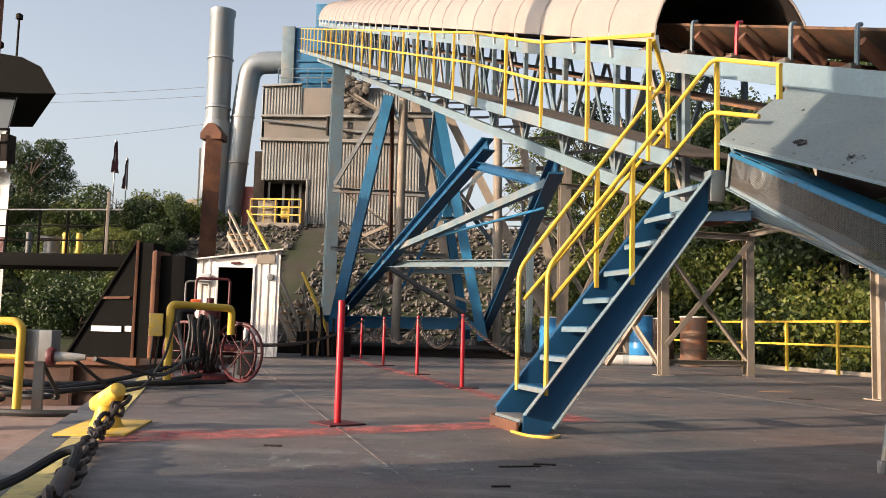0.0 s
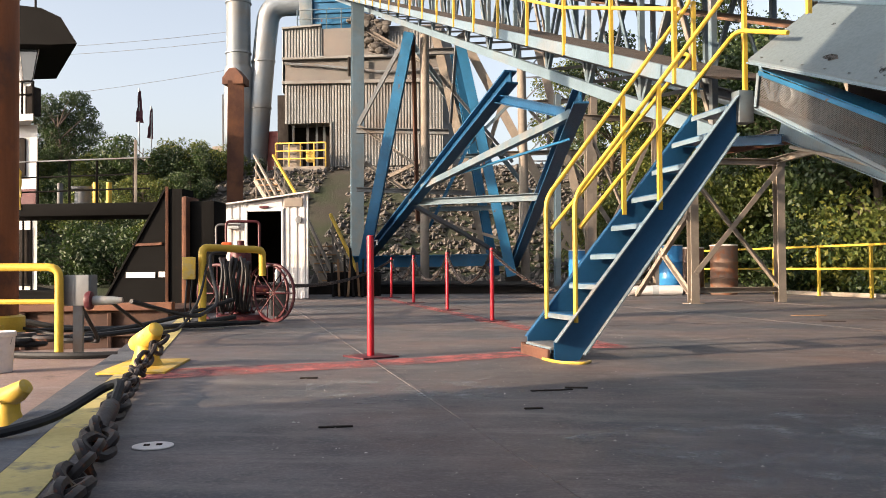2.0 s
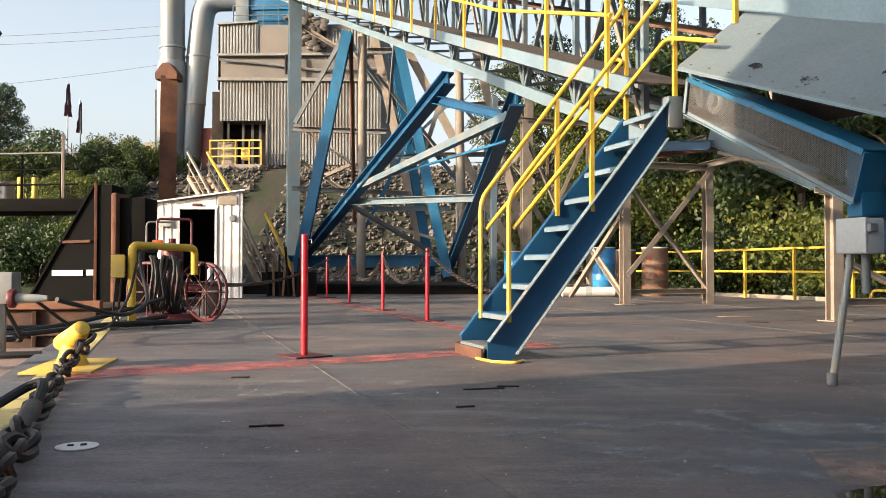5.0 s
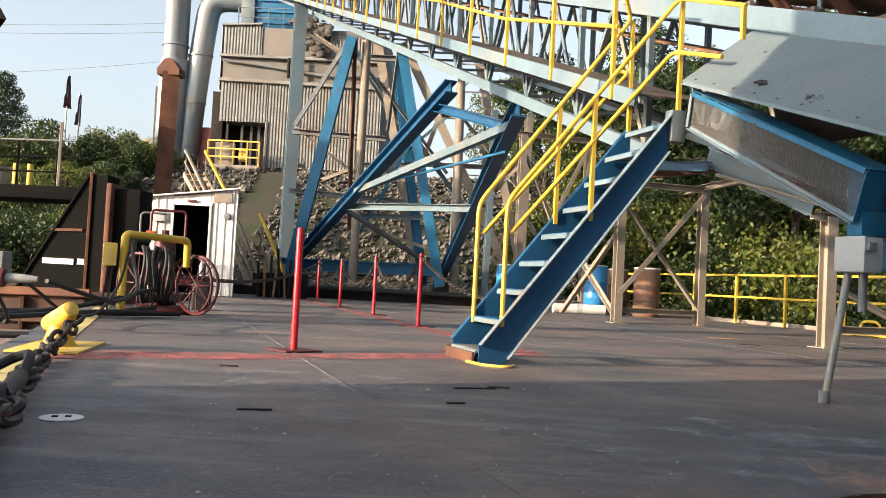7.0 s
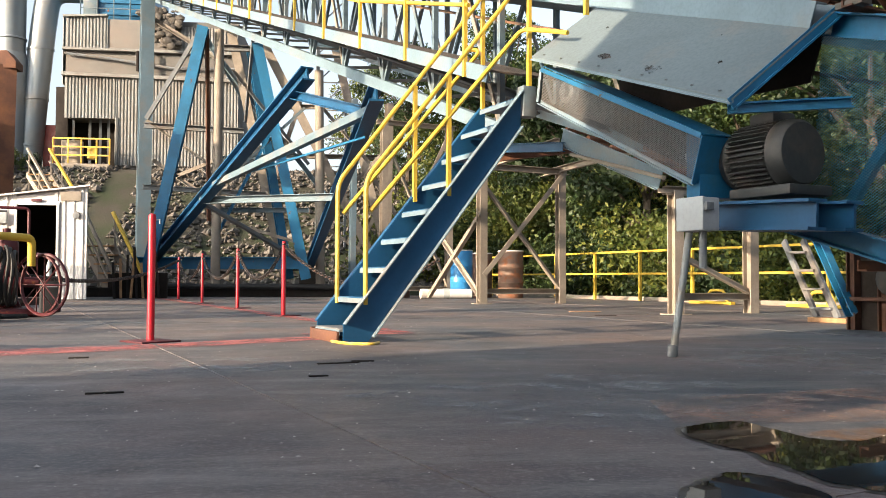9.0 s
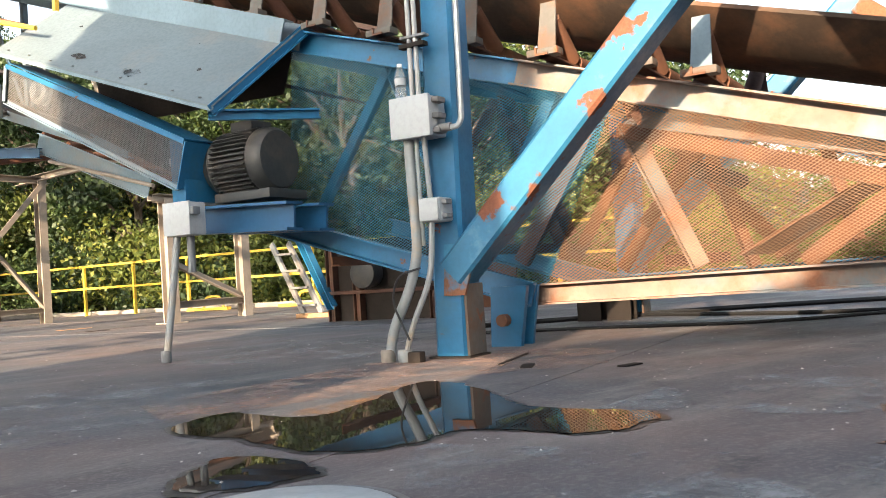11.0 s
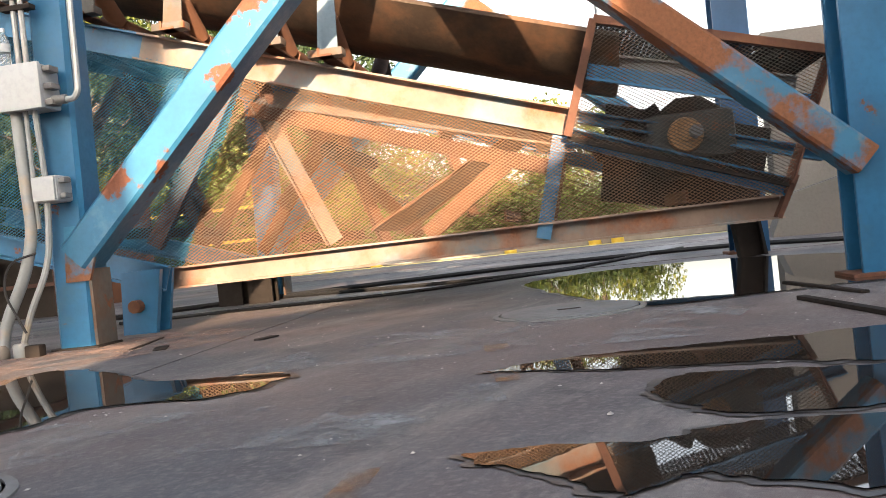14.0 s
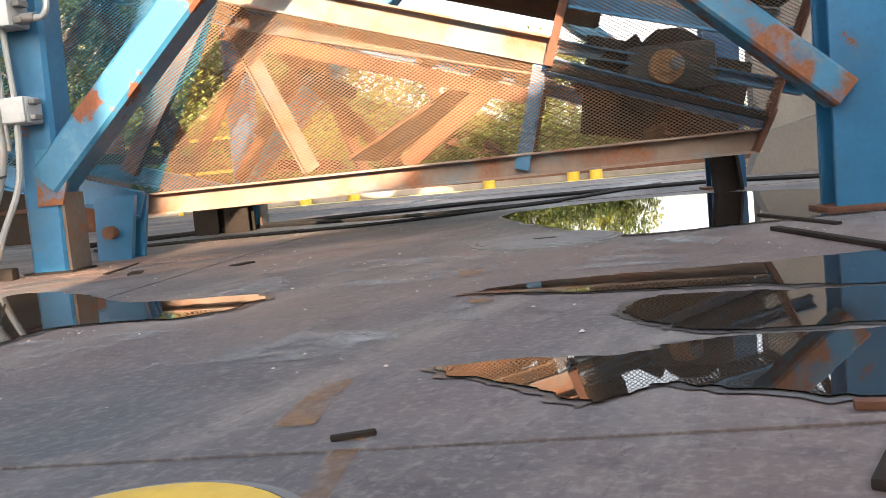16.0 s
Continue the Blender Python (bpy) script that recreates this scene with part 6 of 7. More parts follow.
for pts, r, lab in (([(-3.1, 7.25, 0.46), (-2.9, 8.2, 0.25), (-3.2, 9.6, 0.35), (-3.55, 10.2, 0.75), (-3.62, 10.35, 0.95), (-3.5, 10.6, 0.95)], 0.022, "black power cable rising to the yellow post"),
                    ([(-5.4, 8.0, 0.0), (-4.4, 8.6, 0.02), (-3.6, 9.6, 0.1), (-3.35, 10.6, 0.06)], 0.03, "black hose lying between the barges"),
                    ([(-5.0, 7.4, 0.0), (-4.2, 7.0, 0.0), (-3.5, 6.95, 0.0), (-3.15, 7.1, 0.0)], 0.03, "black hose end on the neighbouring deck"),
                    ([(-6.2, 8.6, 0.05), (-5.0, 8.9, -0.05), (-4.0, 9.9, 0.12), (-3.45, 10.7, 0.35)], 0.028, "black cable slung between the barges"),
                    ([(-6.5, 9.6, 0.3), (-5.2, 9.8, 0.02), (-4.2, 10.6, 0.0), (-3.6, 11.2, 0.1)], 0.035, "thick black hose slung between the barges"),
                    ([(-3.6, 7.3, 0.4), (-3.75, 7.9, 0.05), (-4.2, 8.6, -0.02), (-5.5, 9.2, 0.1)], 0.02, "black cable drooping from the pedestal"),
                    ([(-3.3, 7.25, 0.46), (-3.15, 7.8, 0.12), (-3.35, 8.9, 0.1), (-3.6, 10.0, 0.4), (-3.66, 10.36, 0.8)], 0.016, "thin black cable rising to the yellow post"),
                    ([(-7.5, 9.0, 0.1), (-6.0, 9.4, 0.02), (-4.6, 9.4, 0.06), (-3.7, 10.2, 0.05), (-3.2, 11.0, 0.04)], 0.03, "black hose lying between the barges")):
    h = thing("power_cable", lab, "cable", pts[0])
    part("cable_run", tube(bend(pts, 0.4), r, 7), M_RUBBER, h)
jk = thing("chain_heap", "dark heap of rope and chain by the pile", "chain", (-4.6, 7.9, 0))
for k in range(9):
    a = k * 2.1
    part("coil", tube([Vector((-4.5 + 0.1 * k * math.cos(a) * 0.8 + 0.16 * math.cos(b), 7.9 + 0.05 * k * math.sin(a) + 0.13 * math.sin(b), 0.02 + 0.02 * (k % 4))) for b in [math.tau * i / 12 for i in range(12)]], 0.028, 6, closed=True), M_CHAIN if k % 2 else M_RUBBER, jk)

# hose reel cart and yellow pipe frame
fr = thing("pipe_barrier", "yellow pipe barrier with a switch box", "barrier", W(-11, 0.14, 0))
part("frame_tube", tube(bend([W(-11, 0.14, 0.0), W(-11, 0.14, 1.02), W(-11.6, 0.9, 1.0), W(-11.6, 0.9, 0.65)], 0.08), 0.05, 10), M_YEL, fr)
part("base", boxed((-11.2, -0.1, 0.0), (-10.8, 0.4, 0.02), pose(0, 0, 0, 0, 0, TURN), 0.004), M_GREYST, fr)
part("switch_box", boxed((-11.04, -0.1, 0.62), (-10.9, 0.06, 0.9), pose(0, 0, 0, 0, 0, TURN), 0.015), M_YELW, fr, "dusty tan switch box")
for d in (0.0, 0.06):
    part("cable", tube(bend([W(-10.95, -0.04 + d, 0.62), W(-10.95, -0.08 + d, 0.1), W(-10.8, 0.0 + d, 0.02)], 0.06), 0.012, 6), M_RUBBER, fr)

reel = thing("hose_reel_cart", "dark red wheeled hose reel cart wound with black hose", "hose reel", W(-12, 0.65, 0))
def wheel(s, n, z, r):
    c = W(s, n, z)
    way_a, way_b = (GS * 0.75 + GN * 0.66).normalized(), UP
    w = part("wheel", tube([c + way_a * r * math.cos(a) + way_b * r * math.sin(a) for a in [math.tau * i / 28 for i in range(28)]], 0.022, 6, closed=True), M_REDD, reel, "spoked red wheel")
    for i in range(8):
        a = math.tau * i / 8
        part("spoke", tube([c, c + way_a * r * math.cos(a) + way_b * r * math.sin(a)], 0.009, 5), M_REDD, w)
    return w


wheel(-12.0, 0.98, 0.41, 0.4)
wheel(-12.1, 0.3, 0.41, 0.4)
wheel(-11.6, 1.05, 0.42, 0.38)
for k in range(9):
    c = W(-12.0, 0.36 + 0.045 * k, 0.52 + 0.015 * math.sin(k * 2.2))
    rr = 0.36 - 0.02 * (k % 3)
    part("hose_turn", tube([c + GS * rr * math.cos(a) * (0.9 + 0.1 * math.sin(k)) + UP * rr * math.sin(a) * 1.05 + GN * 0.02 * math.sin(3 * a + k) for a in [math.tau * i / 22 for i in range(22)]], 0.024, 6, closed=True), M_RUBBER, reel, "black rubber hose")
part("hub", bar(W(-12.0, 0.25, 0.45), W(-12.0, 1.0, 0.45), 0.14, 0.14, "pipe"), M_REDD, reel)
part("tank", lathe([(0.13, 0.0), (0.15, 0.03), (0.15, 0.9), (0.12, 0.98), (0.05, 1.02), (0.05, 1.1)], Matrix.Translation(W(-12.35, 0.62, 0.05)), 18), M_REDD, reel, "dark red tank")
part("push_handle", tube(bend([W(-12.3, 0.42, 1.0), W(-12.3, 0.42, 1.42), W(-12.3, 0.88, 1.42), W(-12.3, 0.88, 0.95)], 0.06), 0.02, 8), M_REDD, reel)
part("push_handle", tube(bend([W(-12.4, 0.28, 1.0), W(-12.4, 0.28, 1.38), W(-12.4, 0.62, 1.38)], 0.06), 0.016, 8), M_GREYST, reel)
part("nozzle", boxed((-12.2, 0.36, 1.0), (-12.05, 0.5, 1.12), pose(0, 0, 0, 0, 0, TURN), 0.02), M_ORANGE, reel, "orange nozzle")
part("frame_base", boxed((-12.5, 0.3, 0.03), (-11.9, 0.95, 0.12), pose(0, 0, 0, 0, 0, TURN), 0.02), M_REDD, reel)

bn = thing("black_bin", "black plastic bin standing by the shed", "bin", W(-13.8, 1.25, 0))
part("tub", boxed((-14.0, 1.08, 0.0), (-13.6, 1.36, 0.48), pose(0, 0, 0, 0, 0, TURN), 0.03), M_RUBBER, bn)
part("lid", boxed((-14.02, 1.06, 0.48), (-13.58, 1.38, 0.53), pose(0, 0, 0, 0, 0, TURN), 0.02), M_RUBBER, bn)
part("handle", tube(bend([W(-13.57, 1.12, 0.38), W(-13.53, 1.12, 0.38), W(-13.53, 1.3, 0.38), W(-13.57, 1.3, 0.38)], 0.02), 0.01, 6), M_GALV, bn)
bt2 = thing("spray_bottle", "clear plastic bottle on the black bin", "bottle", W(-13.8, 1.2, 0.53))
part("bottle", lathe([(0.035, 0), (0.04, 0.01), (0.04, 0.16), (0.02, 0.22), (0.015, 0.25)], Matrix.Translation(W(-13.8, 1.2, 0.53)), 12), M_BOXG, bt2)
part("cap", lathe([(0.016, 0.25), (0.016, 0.27)], Matrix.Translation(W(-13.8, 1.2, 0.53)), 10), M_TEXT, bt2)

# ---- white sheet shed ----
shed = thing("sheet_shed", "small white corrugated sheet shed with an open dark doorway", "shed", (-6.4, 21.5, 0))
X0, X1, YF, YB = -7.6, -5.28, 20.7, 23.4
SK = -0.4 * (YB - YF)
roof_z = lambda f: 2.30 + 0.30 * f
part("front_wall", ribbed((X0, YF, 0.02), (1, 0, 0), (0, 0, 1), -6.83 - X0, 2.3, 0.2, 0.025, lambda f: roof_z(f * (-6.83 - X0) / (X1 - X0))), M_WHITE, shed)
part("front_wall", ribbed((-5.93, YF, 0.02), (1, 0, 0), (0, 0, 1), X1 + 5.93, 2.3, 0.2, 0.025, lambda f: roof_z((-5.93 - X0 + f * (X1 + 5.93)) / (X1 - X0))), M_WHITE, shed)
part("lintel_wall", plate([(-6.85, YF, 2.2), (-5.91, YF, 2.2), (-5.91, YF, 2.5), (-6.85, YF, 2.38)], 0.03, (0, 1, 0)), M_WHITE, shed)
part("side_wall", ribbed((X1, YF, 0.02), (SK, YB - YF, 0), (0, 0, 1), 2.9, 2.6, 0.2, 0.025), M_WHITE, shed)
part("side_wall", ribbed((X0 + SK, YB, 0.02), (-SK, YF - YB, 0), (0, 0, 1), 2.9, 2.3, 0.2, 0.025), M_WHITE, shed)
# back wall and added lining are near black: the doorway's shade as colour
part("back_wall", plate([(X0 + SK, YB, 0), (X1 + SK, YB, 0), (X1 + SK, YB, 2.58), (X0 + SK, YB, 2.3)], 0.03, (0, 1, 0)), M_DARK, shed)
part("shade_lining", plate([(X1 - 0.05, YF + 0.05, 0), (X1 - 0.05 + SK, YB, 0), (X1 - 0.05 + SK, YB, 2.5), (X1 - 0.05, YF + 0.05, 2.5)], 0.01, (-1, 0, 0)), M_DARK, shed)
part("roof", plate([(X0 - 0.12, YF - 0.15, 2.3), (X1 + 0.1, YF - 0.15, 2.62), (X1 + 0.1 + SK, YB + 0.1, 2.62), (X0 - 0.12 + SK, YB + 0.1, 2.3)], 0.035, UP), M_WHITE, shed)
for x in (-6.84, -5.92):
    part("door_jamb", bar((x, YF - 0.03, 0), (x, YF - 0.03, 2.22), 0.09, 0.05), M_TEXT, shed, "white door jamb")
part("door_head", bar((-6.89, YF - 0.03, 2.22), (-5.87, YF - 0.03, 2.22), 0.05, 0.09), M_TEXT, shed)
part("lamp", boxed((-6.48, YF - 0.12, 2.25), (-6.26, YF - 0.02, 2.31), None, 0.01), M_REDD, shed, "small red sign lamp")
part("meter_box", boxed((-7.3, YF - 0.14, 1.75), (-7.0, YF - 0.03, 2.0), None, 0.02), M_BOXG, shed)
part("sign_panel", boxed((-5.86, YF - 0.06, 2.28), (-5.4, YF - 0.035, 2.5), None, 0.006), M_TAN, shed, "blank tan panel")
part("gauge", lathe([(0.08, 0), (0.09, 0.02), (0.08, 0.05), (0.02, 0.06)], Matrix.Translation((-5.5, YF - 0.03, 1.95)) @ pose(0, 0, 0, 90, 0, 0), 16), M_GREYST, shed)

# yellow railed stair down the bank beside the shed
for (a, b) in (((-11.1, 33.5, 5.3), (-9.55, 31.5, 3.5)), ((-6.75, 25.6, 2.4), (-5.8, 25.2, 0.6))):
    a, b = Vector(a), Vector(b)
    bs_ = thing("bank_stair", "weathered wooden stair with yellow rails down the bank", "stair", b)
    for d in (Vector((0, 0, 0)), Vector((0.78, 0, 0))):
        part("rail", bar(a + d, b + d, 0.09, 0.09), M_YEL if d.x else M_TAN, bs_)
        part("rail", bar(a + d - UP * 0.45, b + d - UP * 0.45, 0.06, 0.05), M_TAN, bs_)
        part("stringer", bar(a + d - UP * 0.95, b + d - UP * 0.75, 0.06, 0.22), M_TAN, bs_)
        for f in (0.08, 0.5, 0.92):
            p = a.lerp(b, f) + d
            part("post", bar(Vector((p.x, p.y, min(p.z - 0.95, ground_height(p.x, p.y)))), p, 0.06, 0.06), M_TAN, bs_)
    for k in range(7):
        p = a.lerp(b, (k + 0.5) / 7) - UP * 0.85
        part("step", bar(p, p + Vector((0.78, 0, 0)), 0.2, 0.04), M_WOOD, bs_)
clut = thing("timber_pile", "weathered timbers and sticks stacked beside the shed", "timber", (-4.9, 22.5, 0))
for k in range(9):
    x = -5.05 + 0.13 * k
    part("timber", bar((x, 22.3 + 0.1 * (k % 3), 0.0), (x - 0.2 + 0.05 * (k % 4), 22.9, 0.9 + 0.1 * (k % 5)), 0.06, 0.05), M_WOOD if k % 2 else M_DARK, clut)
part("panel", boxed((-5.2, 22.9, 0.0), (-3.9, 23.0, 0.65), None, 0.02), M_DARK, clut)

# ---- push boat and its deck ----
hull = thing("barge_hull", "rusty brown steel hull side of the moored barge", "barge", (-7, 12.5, 0))
part("side", boxed((-16, 12.4, -1.3), (-5.1, 17.5, 0.14), None, 0.03), M_HULL, hull, "rusty hull")
part("rub_rail", bar((-16, 12.35, 0.05), (-5.0, 12.35, 0.2), 0.12, 0.12), M_RUSTY, hull)
part("rub_rail", bar((-16, 12.33, -0.3), (-5.0, 12.33, -0.2), 0.08, 0.1), M_HULL, hull)
for x in (-15, -13, -11, -9, -7.4, -6.0):
    part("stiffener", bar((x, 12.34, -0.9), (x, 12.34, 0.1), 0.1, 0.06), M_HULL, hull)

boat = thing("push_boat", "white push boat with a tall wheelhouse and black push knee", "boat", (-11.5, 19, -0.5))
knee = part("push_knee", plate([(-7.55, 15, 0.1), (-6.32, 15, 2.22), (-6.02, 15, 2.22), (-6.02, 15, 0.1)], 0.5, (0, 1, 0)), M_BLACK, boat, "black push knee plate")
part("knee_fender", boxed((-6.02, 14.95, 0.1), (-5.92, 15.55, 2.08), None, 0.04), M_RUSTY, knee, "rust-streaked fender")
part("knee_edge", bar((-6.3, 14.98, 0.15), (-6.3, 14.98, 2.26), 0.05, 0.05), M_RUSTY, knee)
part("knee_edge", bar((-7.55, 14.98, 0.12), (-6.32, 14.98, 2.24), 0.04, 0.04), M_BLACK, knee)
part("knee_slot", bar((-6.95, 14.98, 1.2), (-6.4, 14.98, 1.22), 0.03, 0.05), M_RUSTY, knee)
part("knee_back", boxed((-5.92, 15.1, 0.1), (-5.45, 15.7, 2.0), None, 0.03), M_BLACK, knee)
part("name_bar", boxed((-7.09, 14.975, 0.6), (-6.53, 14.99, 0.70), None), M_TEXT, knee, "white painted name bar")
part("name_bar", boxed((-6.46, 14.975, 0.61), (-6.34, 14.99, 0.71), None), M_TEXT, knee)
part("deck_beam", boxed((-12.0, 16.6, 1.86), (-7.2, 18.0, 2.12), None, 0.03), M_BLACK, boat, "black deck beam")
BACK = Vector((-0.6, 0.8, 0))
part("hull", plate([(-20, 17.6, -1.3), (-9.8, 17.6, -1.3), (-9.8, 17.6, 0.3), (-20, 17.6, 0.3)], 7, BACK), M_BLACK, boat)
part("house", plate([(-15.5, 18.8, 0.3), (-11.22, 18.8, 0.3), (-11.22, 18.8, 4.15), (-15.5, 18.8, 4.15)], 4, BACK), M_BOATW, boat, "white deckhouse")
part("door", boxed((-11.75, 18.77, 2.95), (-11.5, 18.8, 3.85), None, 0.05), M_DARK, boat, "dark oval door")
part("door", boxed((-12.6, 18.77, 2.3), (-12.1, 18.8, 3.9), None, 0.05), M_DARK, boat)
# dark panels added on the lower house: its shade and openings as colour
part("lower_shade_panel", boxed((-15.4, 18.76, 0.4), (-12.05, 18.8, 1.85), None, 0.03), M_DARK, boat, "dark panel for the shade and openings of the lower house")
part("lower_shade_panel", boxed((-11.75, 18.76, 0.4), (-11.35, 18.8, 1.7), None, 0.03), M_DARK, boat, "dark panel for the shade and openings of the lower house")
part("stripe", boxed((-15.5, 18.78, 2.15), (-11.25, 18.8, 2.65), None), M_REDD, boat, "dull red stripe")
part("ladder_rail", bar((-11.5, 18.7, 0.3), (-11.5, 18.7, 2.0), 0.04, 0.04), M_BLACK, boat)
part("ladder_rail", bar((-11.3, 18.7, 0.3), (-11.3, 18.7, 2.0), 0.04, 0.04), M_BLACK, boat)
part("bridge_deck", plate([(-15.0, 18.2, 4.15), (-10.95, 18.2, 4.15), (-10.95, 18.2, 4.3), (-15.0, 18.2, 4.3)], 4, BACK), M_BOATW, boat, "bridge deck with dark edge")
wh = part("wheelhouse", plate([(-15, 18.9, 4.3), (-11.6, 18.9, 4.3), (-11.15, 18.9, 6.35), (-15, 18.9, 6.35)], 3.2, BACK), M_BOATW, boat, "white raked wheelhouse")
part("window", plate([(-11.62, 18.87, 5.15), (-11.42, 18.87, 5.15), (-11.25, 18.87, 6.05), (-11.75, 18.87, 6.2)], 0.04, (0, 1, 0)), M_GLASS, wh, "dark raked window")
part("window", plate([(-12.6, 18.87, 5.15), (-11.8, 18.87, 5.15), (-11.9, 18.87, 6.2), (-12.6, 18.87, 6.2)], 0.04, (0, 1, 0)), M_GLASS, wh)
part("window_frame", bar((-11.64, 18.86, 5.1), (-11.8, 18.86, 6.25), 0.04, 0.05), M_BOATW, wh)
rf = plate([(-15.5, 18.5, 6.6), (-11.6, 18.5, 6.9), (-10.96, 18.5, 6.8), (-10.47, 18.5, 6.56), (-10.07, 18.5, 5.94), (-10.74, 18.5, 5.94), (-15.5, 18.5, 6.2)], 4.2, BACK)
part("roof", rf, M_BLACK, boat, "dark red-brown overhanging roof")
part("roof_edge", bar((-15.5, 18.48, 6.62), (-11.5, 18.48, 6.92), 0.05, 0.08), M_REDD, boat)
part("radar", lathe([(0.2, 0), (0.22, 0.08), (0.32, 0.12), (0.32, 0.2), (0.1, 0.24)], Matrix.Translation((-11.85, 18.6, 7.0)), 16), M_DARK, boat)
part("mast", bar((-11.15, 18.6, 6.8), (-11.15, 18.6, 7.8), 0.05, 0.05, "pipe"), M_DARK, boat)
part("mast_light", lathe([(0.05, 0), (0.08, 0.02), (0.08, 0.12), (0.03, 0.15)], Matrix.Translation((-11.15, 18.6, 7.72)), 12), M_DARK, boat)
for z in (4.75, 5.05):
    part("bridge_rail", tube(bend([(-14, 18.25, z), (-10.98, 18.25, z), (-11.9, 19.5, z)], 0.1), 0.025, 6), M_BLACK, boat)
for x in (-12.2, -11.6, -11.25, -10.98):
    part("bridge_post", bar((x, 18.25, 4.3), (x, 18.25, 5.06), 0.04, 0.04), M_BLACK, boat)
part("life_ring", tube([Vector((-11.55 + 0.1 * math.cos(a), 18.22, 4.8 + 0.28 * math.sin(a))) for a in [math.tau * i / 16 for i in range(16)]], 0.05, 6, closed=True), M_REDD, boat)
part("bridge_box", boxed((-11.2, 18.28, 4.3), (-11.0, 18.6, 4.95), None, 0.02), M_DARK, boat)
for z in (2.35, 2.65, 2.98):
    part("deck_rail", bar((-12, 16.7, z), (-7.45, 16.7, z + 0.06), 0.035, 0.035, "pipe"), M_BLACK if z < 2.9 else M_GREYST, boat)
for x in (-11.6, -10.7, -9.9, -9.2, -8.6, -7.8):
    part("deck_post", bar((x, 16.7, 2.1), (x, 16.7, 3.0), 0.045, 0.045), M_BLACK, boat)
part("deck_post", bar((-7.75, 16.68, 2.1), (-7.75, 16.68, 3.4), 0.06, 0.06), M_TAN, boat)
part("coiled_rope", tube([Vector((-10.35 + 0.12 * math.cos(k * 0.9), 16.6, 2.0 + 0.9 * abs(math.sin(k * 0.5)))) for k in range(26)], 0.04, 6), M_YELW, boat, "hanging yellow rope")
for x in (-9.7, -8.9, -8.6):
    part("bitt", bar((x, 17.2, 2.12), (x, 17.2, 2.6), 0.12, 0.12, "pipe"), M_YELW if x > -9.5 else M_GREYST, boat)
part("winch", lathe([(0.25, 0), (0.25, 0.05), (0.16, 0.06), (0.16, 0.34), (0.25, 0.35), (0.25, 0.4)], Matrix.Translation((-9.25, 17.3, 2.12)), 16), M_GREYST, boat)

# leaning rust-brown spud with a pointed cap
sp = thing("spud_column", "tall rust-brown H-pile with a capped head", "pile", (-9.1, 26, 0.5))
part("shaft", bar((-9.15, 26, 0.0), (-9.08, 26, 6.6), 0.52, 0.5, "H", t=0.06), M_RUSTY, sp, "rust-brown shaft")
part("cap", plate([(-9.42, 25.72, 6.5), (-8.75, 25.72, 6.5), (-8.75, 25.72, 6.7), (-9.0, 25.72, 7.0), (-9.2, 25.72, 7.0), (-9.42, 25.72, 6.7)], 0.56, (0, 1, 0)), M_RUSTY, sp)

# ---- the works on the bank ----
mill = thing("mill_building", "tall dusty grey corrugated process building", "building", (-9, 48, 5))
bx0, bx1, by0, by1 = -13.1, -4.75, 44.0, 54.0
part("upper_cladding", ribbed((bx0, by0, 11.8), (1, 0, 0), UP, 2.0, 1.6, 0.16, 0.04), M_CLAD, mill)
part("upper_wall", boxed((bx0 + 2.0, by0 + 0.02, 11.75), (bx1, by1, 13.3), None, 0.03), M_CONC, mill, "dusty plain wall band")
part("upper_cladding", ribbed((-7.6, by0 - 0.03, 11.8), (1, 0, 0), UP, 2.85, 1.2, 0.16, 0.04), M_CLAD, mill)
part("band_wall", boxed((bx0, by0 + 0.06, 10.4), (bx1, by1, 11.78), None, 0.03), M_CONC, mill, "dusty concrete band")
part("core_wall", boxed((bx0 + 0.05, by0 + 0.12, 8.4), (bx1 - 0.02, by1, 10.4), None, 0.03), M_CONC, mill)
part("core_wall", boxed((-10.6, by0 + 0.12, 5.5), (bx1 - 0.02, by1, 8.4), None, 0.03), M_CONC, mill)
part("lower_cladding", ribbed((bx0, by0, 8.35), (1, 0, 0), UP, 2.5, 2.2, 0.16, 0.04), M_CLAD, mill)
part("lower_cladding", ribbed((-10.6, by0, 6.05), (1, 0, 0), UP, 5.85, 4.5, 0.16, 0.04), M_CLAD, mill, "dust-stained cladding")
part("ledge", bar((bx0 - 0.1, by0 - 0.1, 11.75), (bx1, by0 - 0.1, 11.7), 0.25, 0.14), M_CLAD, mill)
part("ledge", bar((bx0 - 0.1, by0 - 0.1, 10.5), (bx1, by0 - 0.1, 10.35), 0.25, 0.18), M_CLAD, mill)
part("ledge", bar((bx0 - 0.1, by0 - 0.08, 13.35), (-11.1, by0 - 0.08, 13.45), 0.25, 0.1), M_CLAD, mill)
part("side_cladding", ribbed((bx0 - 0.1, by1, 10.0), (0, -1, 0), UP, by1 - by0, 3.4, 0.2, 0.04), M_CLAD, mill, "pale side cladding")
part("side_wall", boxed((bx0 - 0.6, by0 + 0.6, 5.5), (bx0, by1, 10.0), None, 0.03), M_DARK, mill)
# bay back coloured near black in place of the shade inside
part("bay_back", boxed((bx0, by0 + 1.6, 5.5), (-10.6, by1, 8.4), None, 0.03), M_DARK, mill, "open bay with its shade as dark colour")
for x in (-12.9, -12.1, -11.6, -11.2):
    part("bay_post", bar((x, by0 + 0.8, 6.0), (x, by0 + 0.8, 8.4), 0.12, 0.12, "H", t=0.02), M_GREYST, mill)
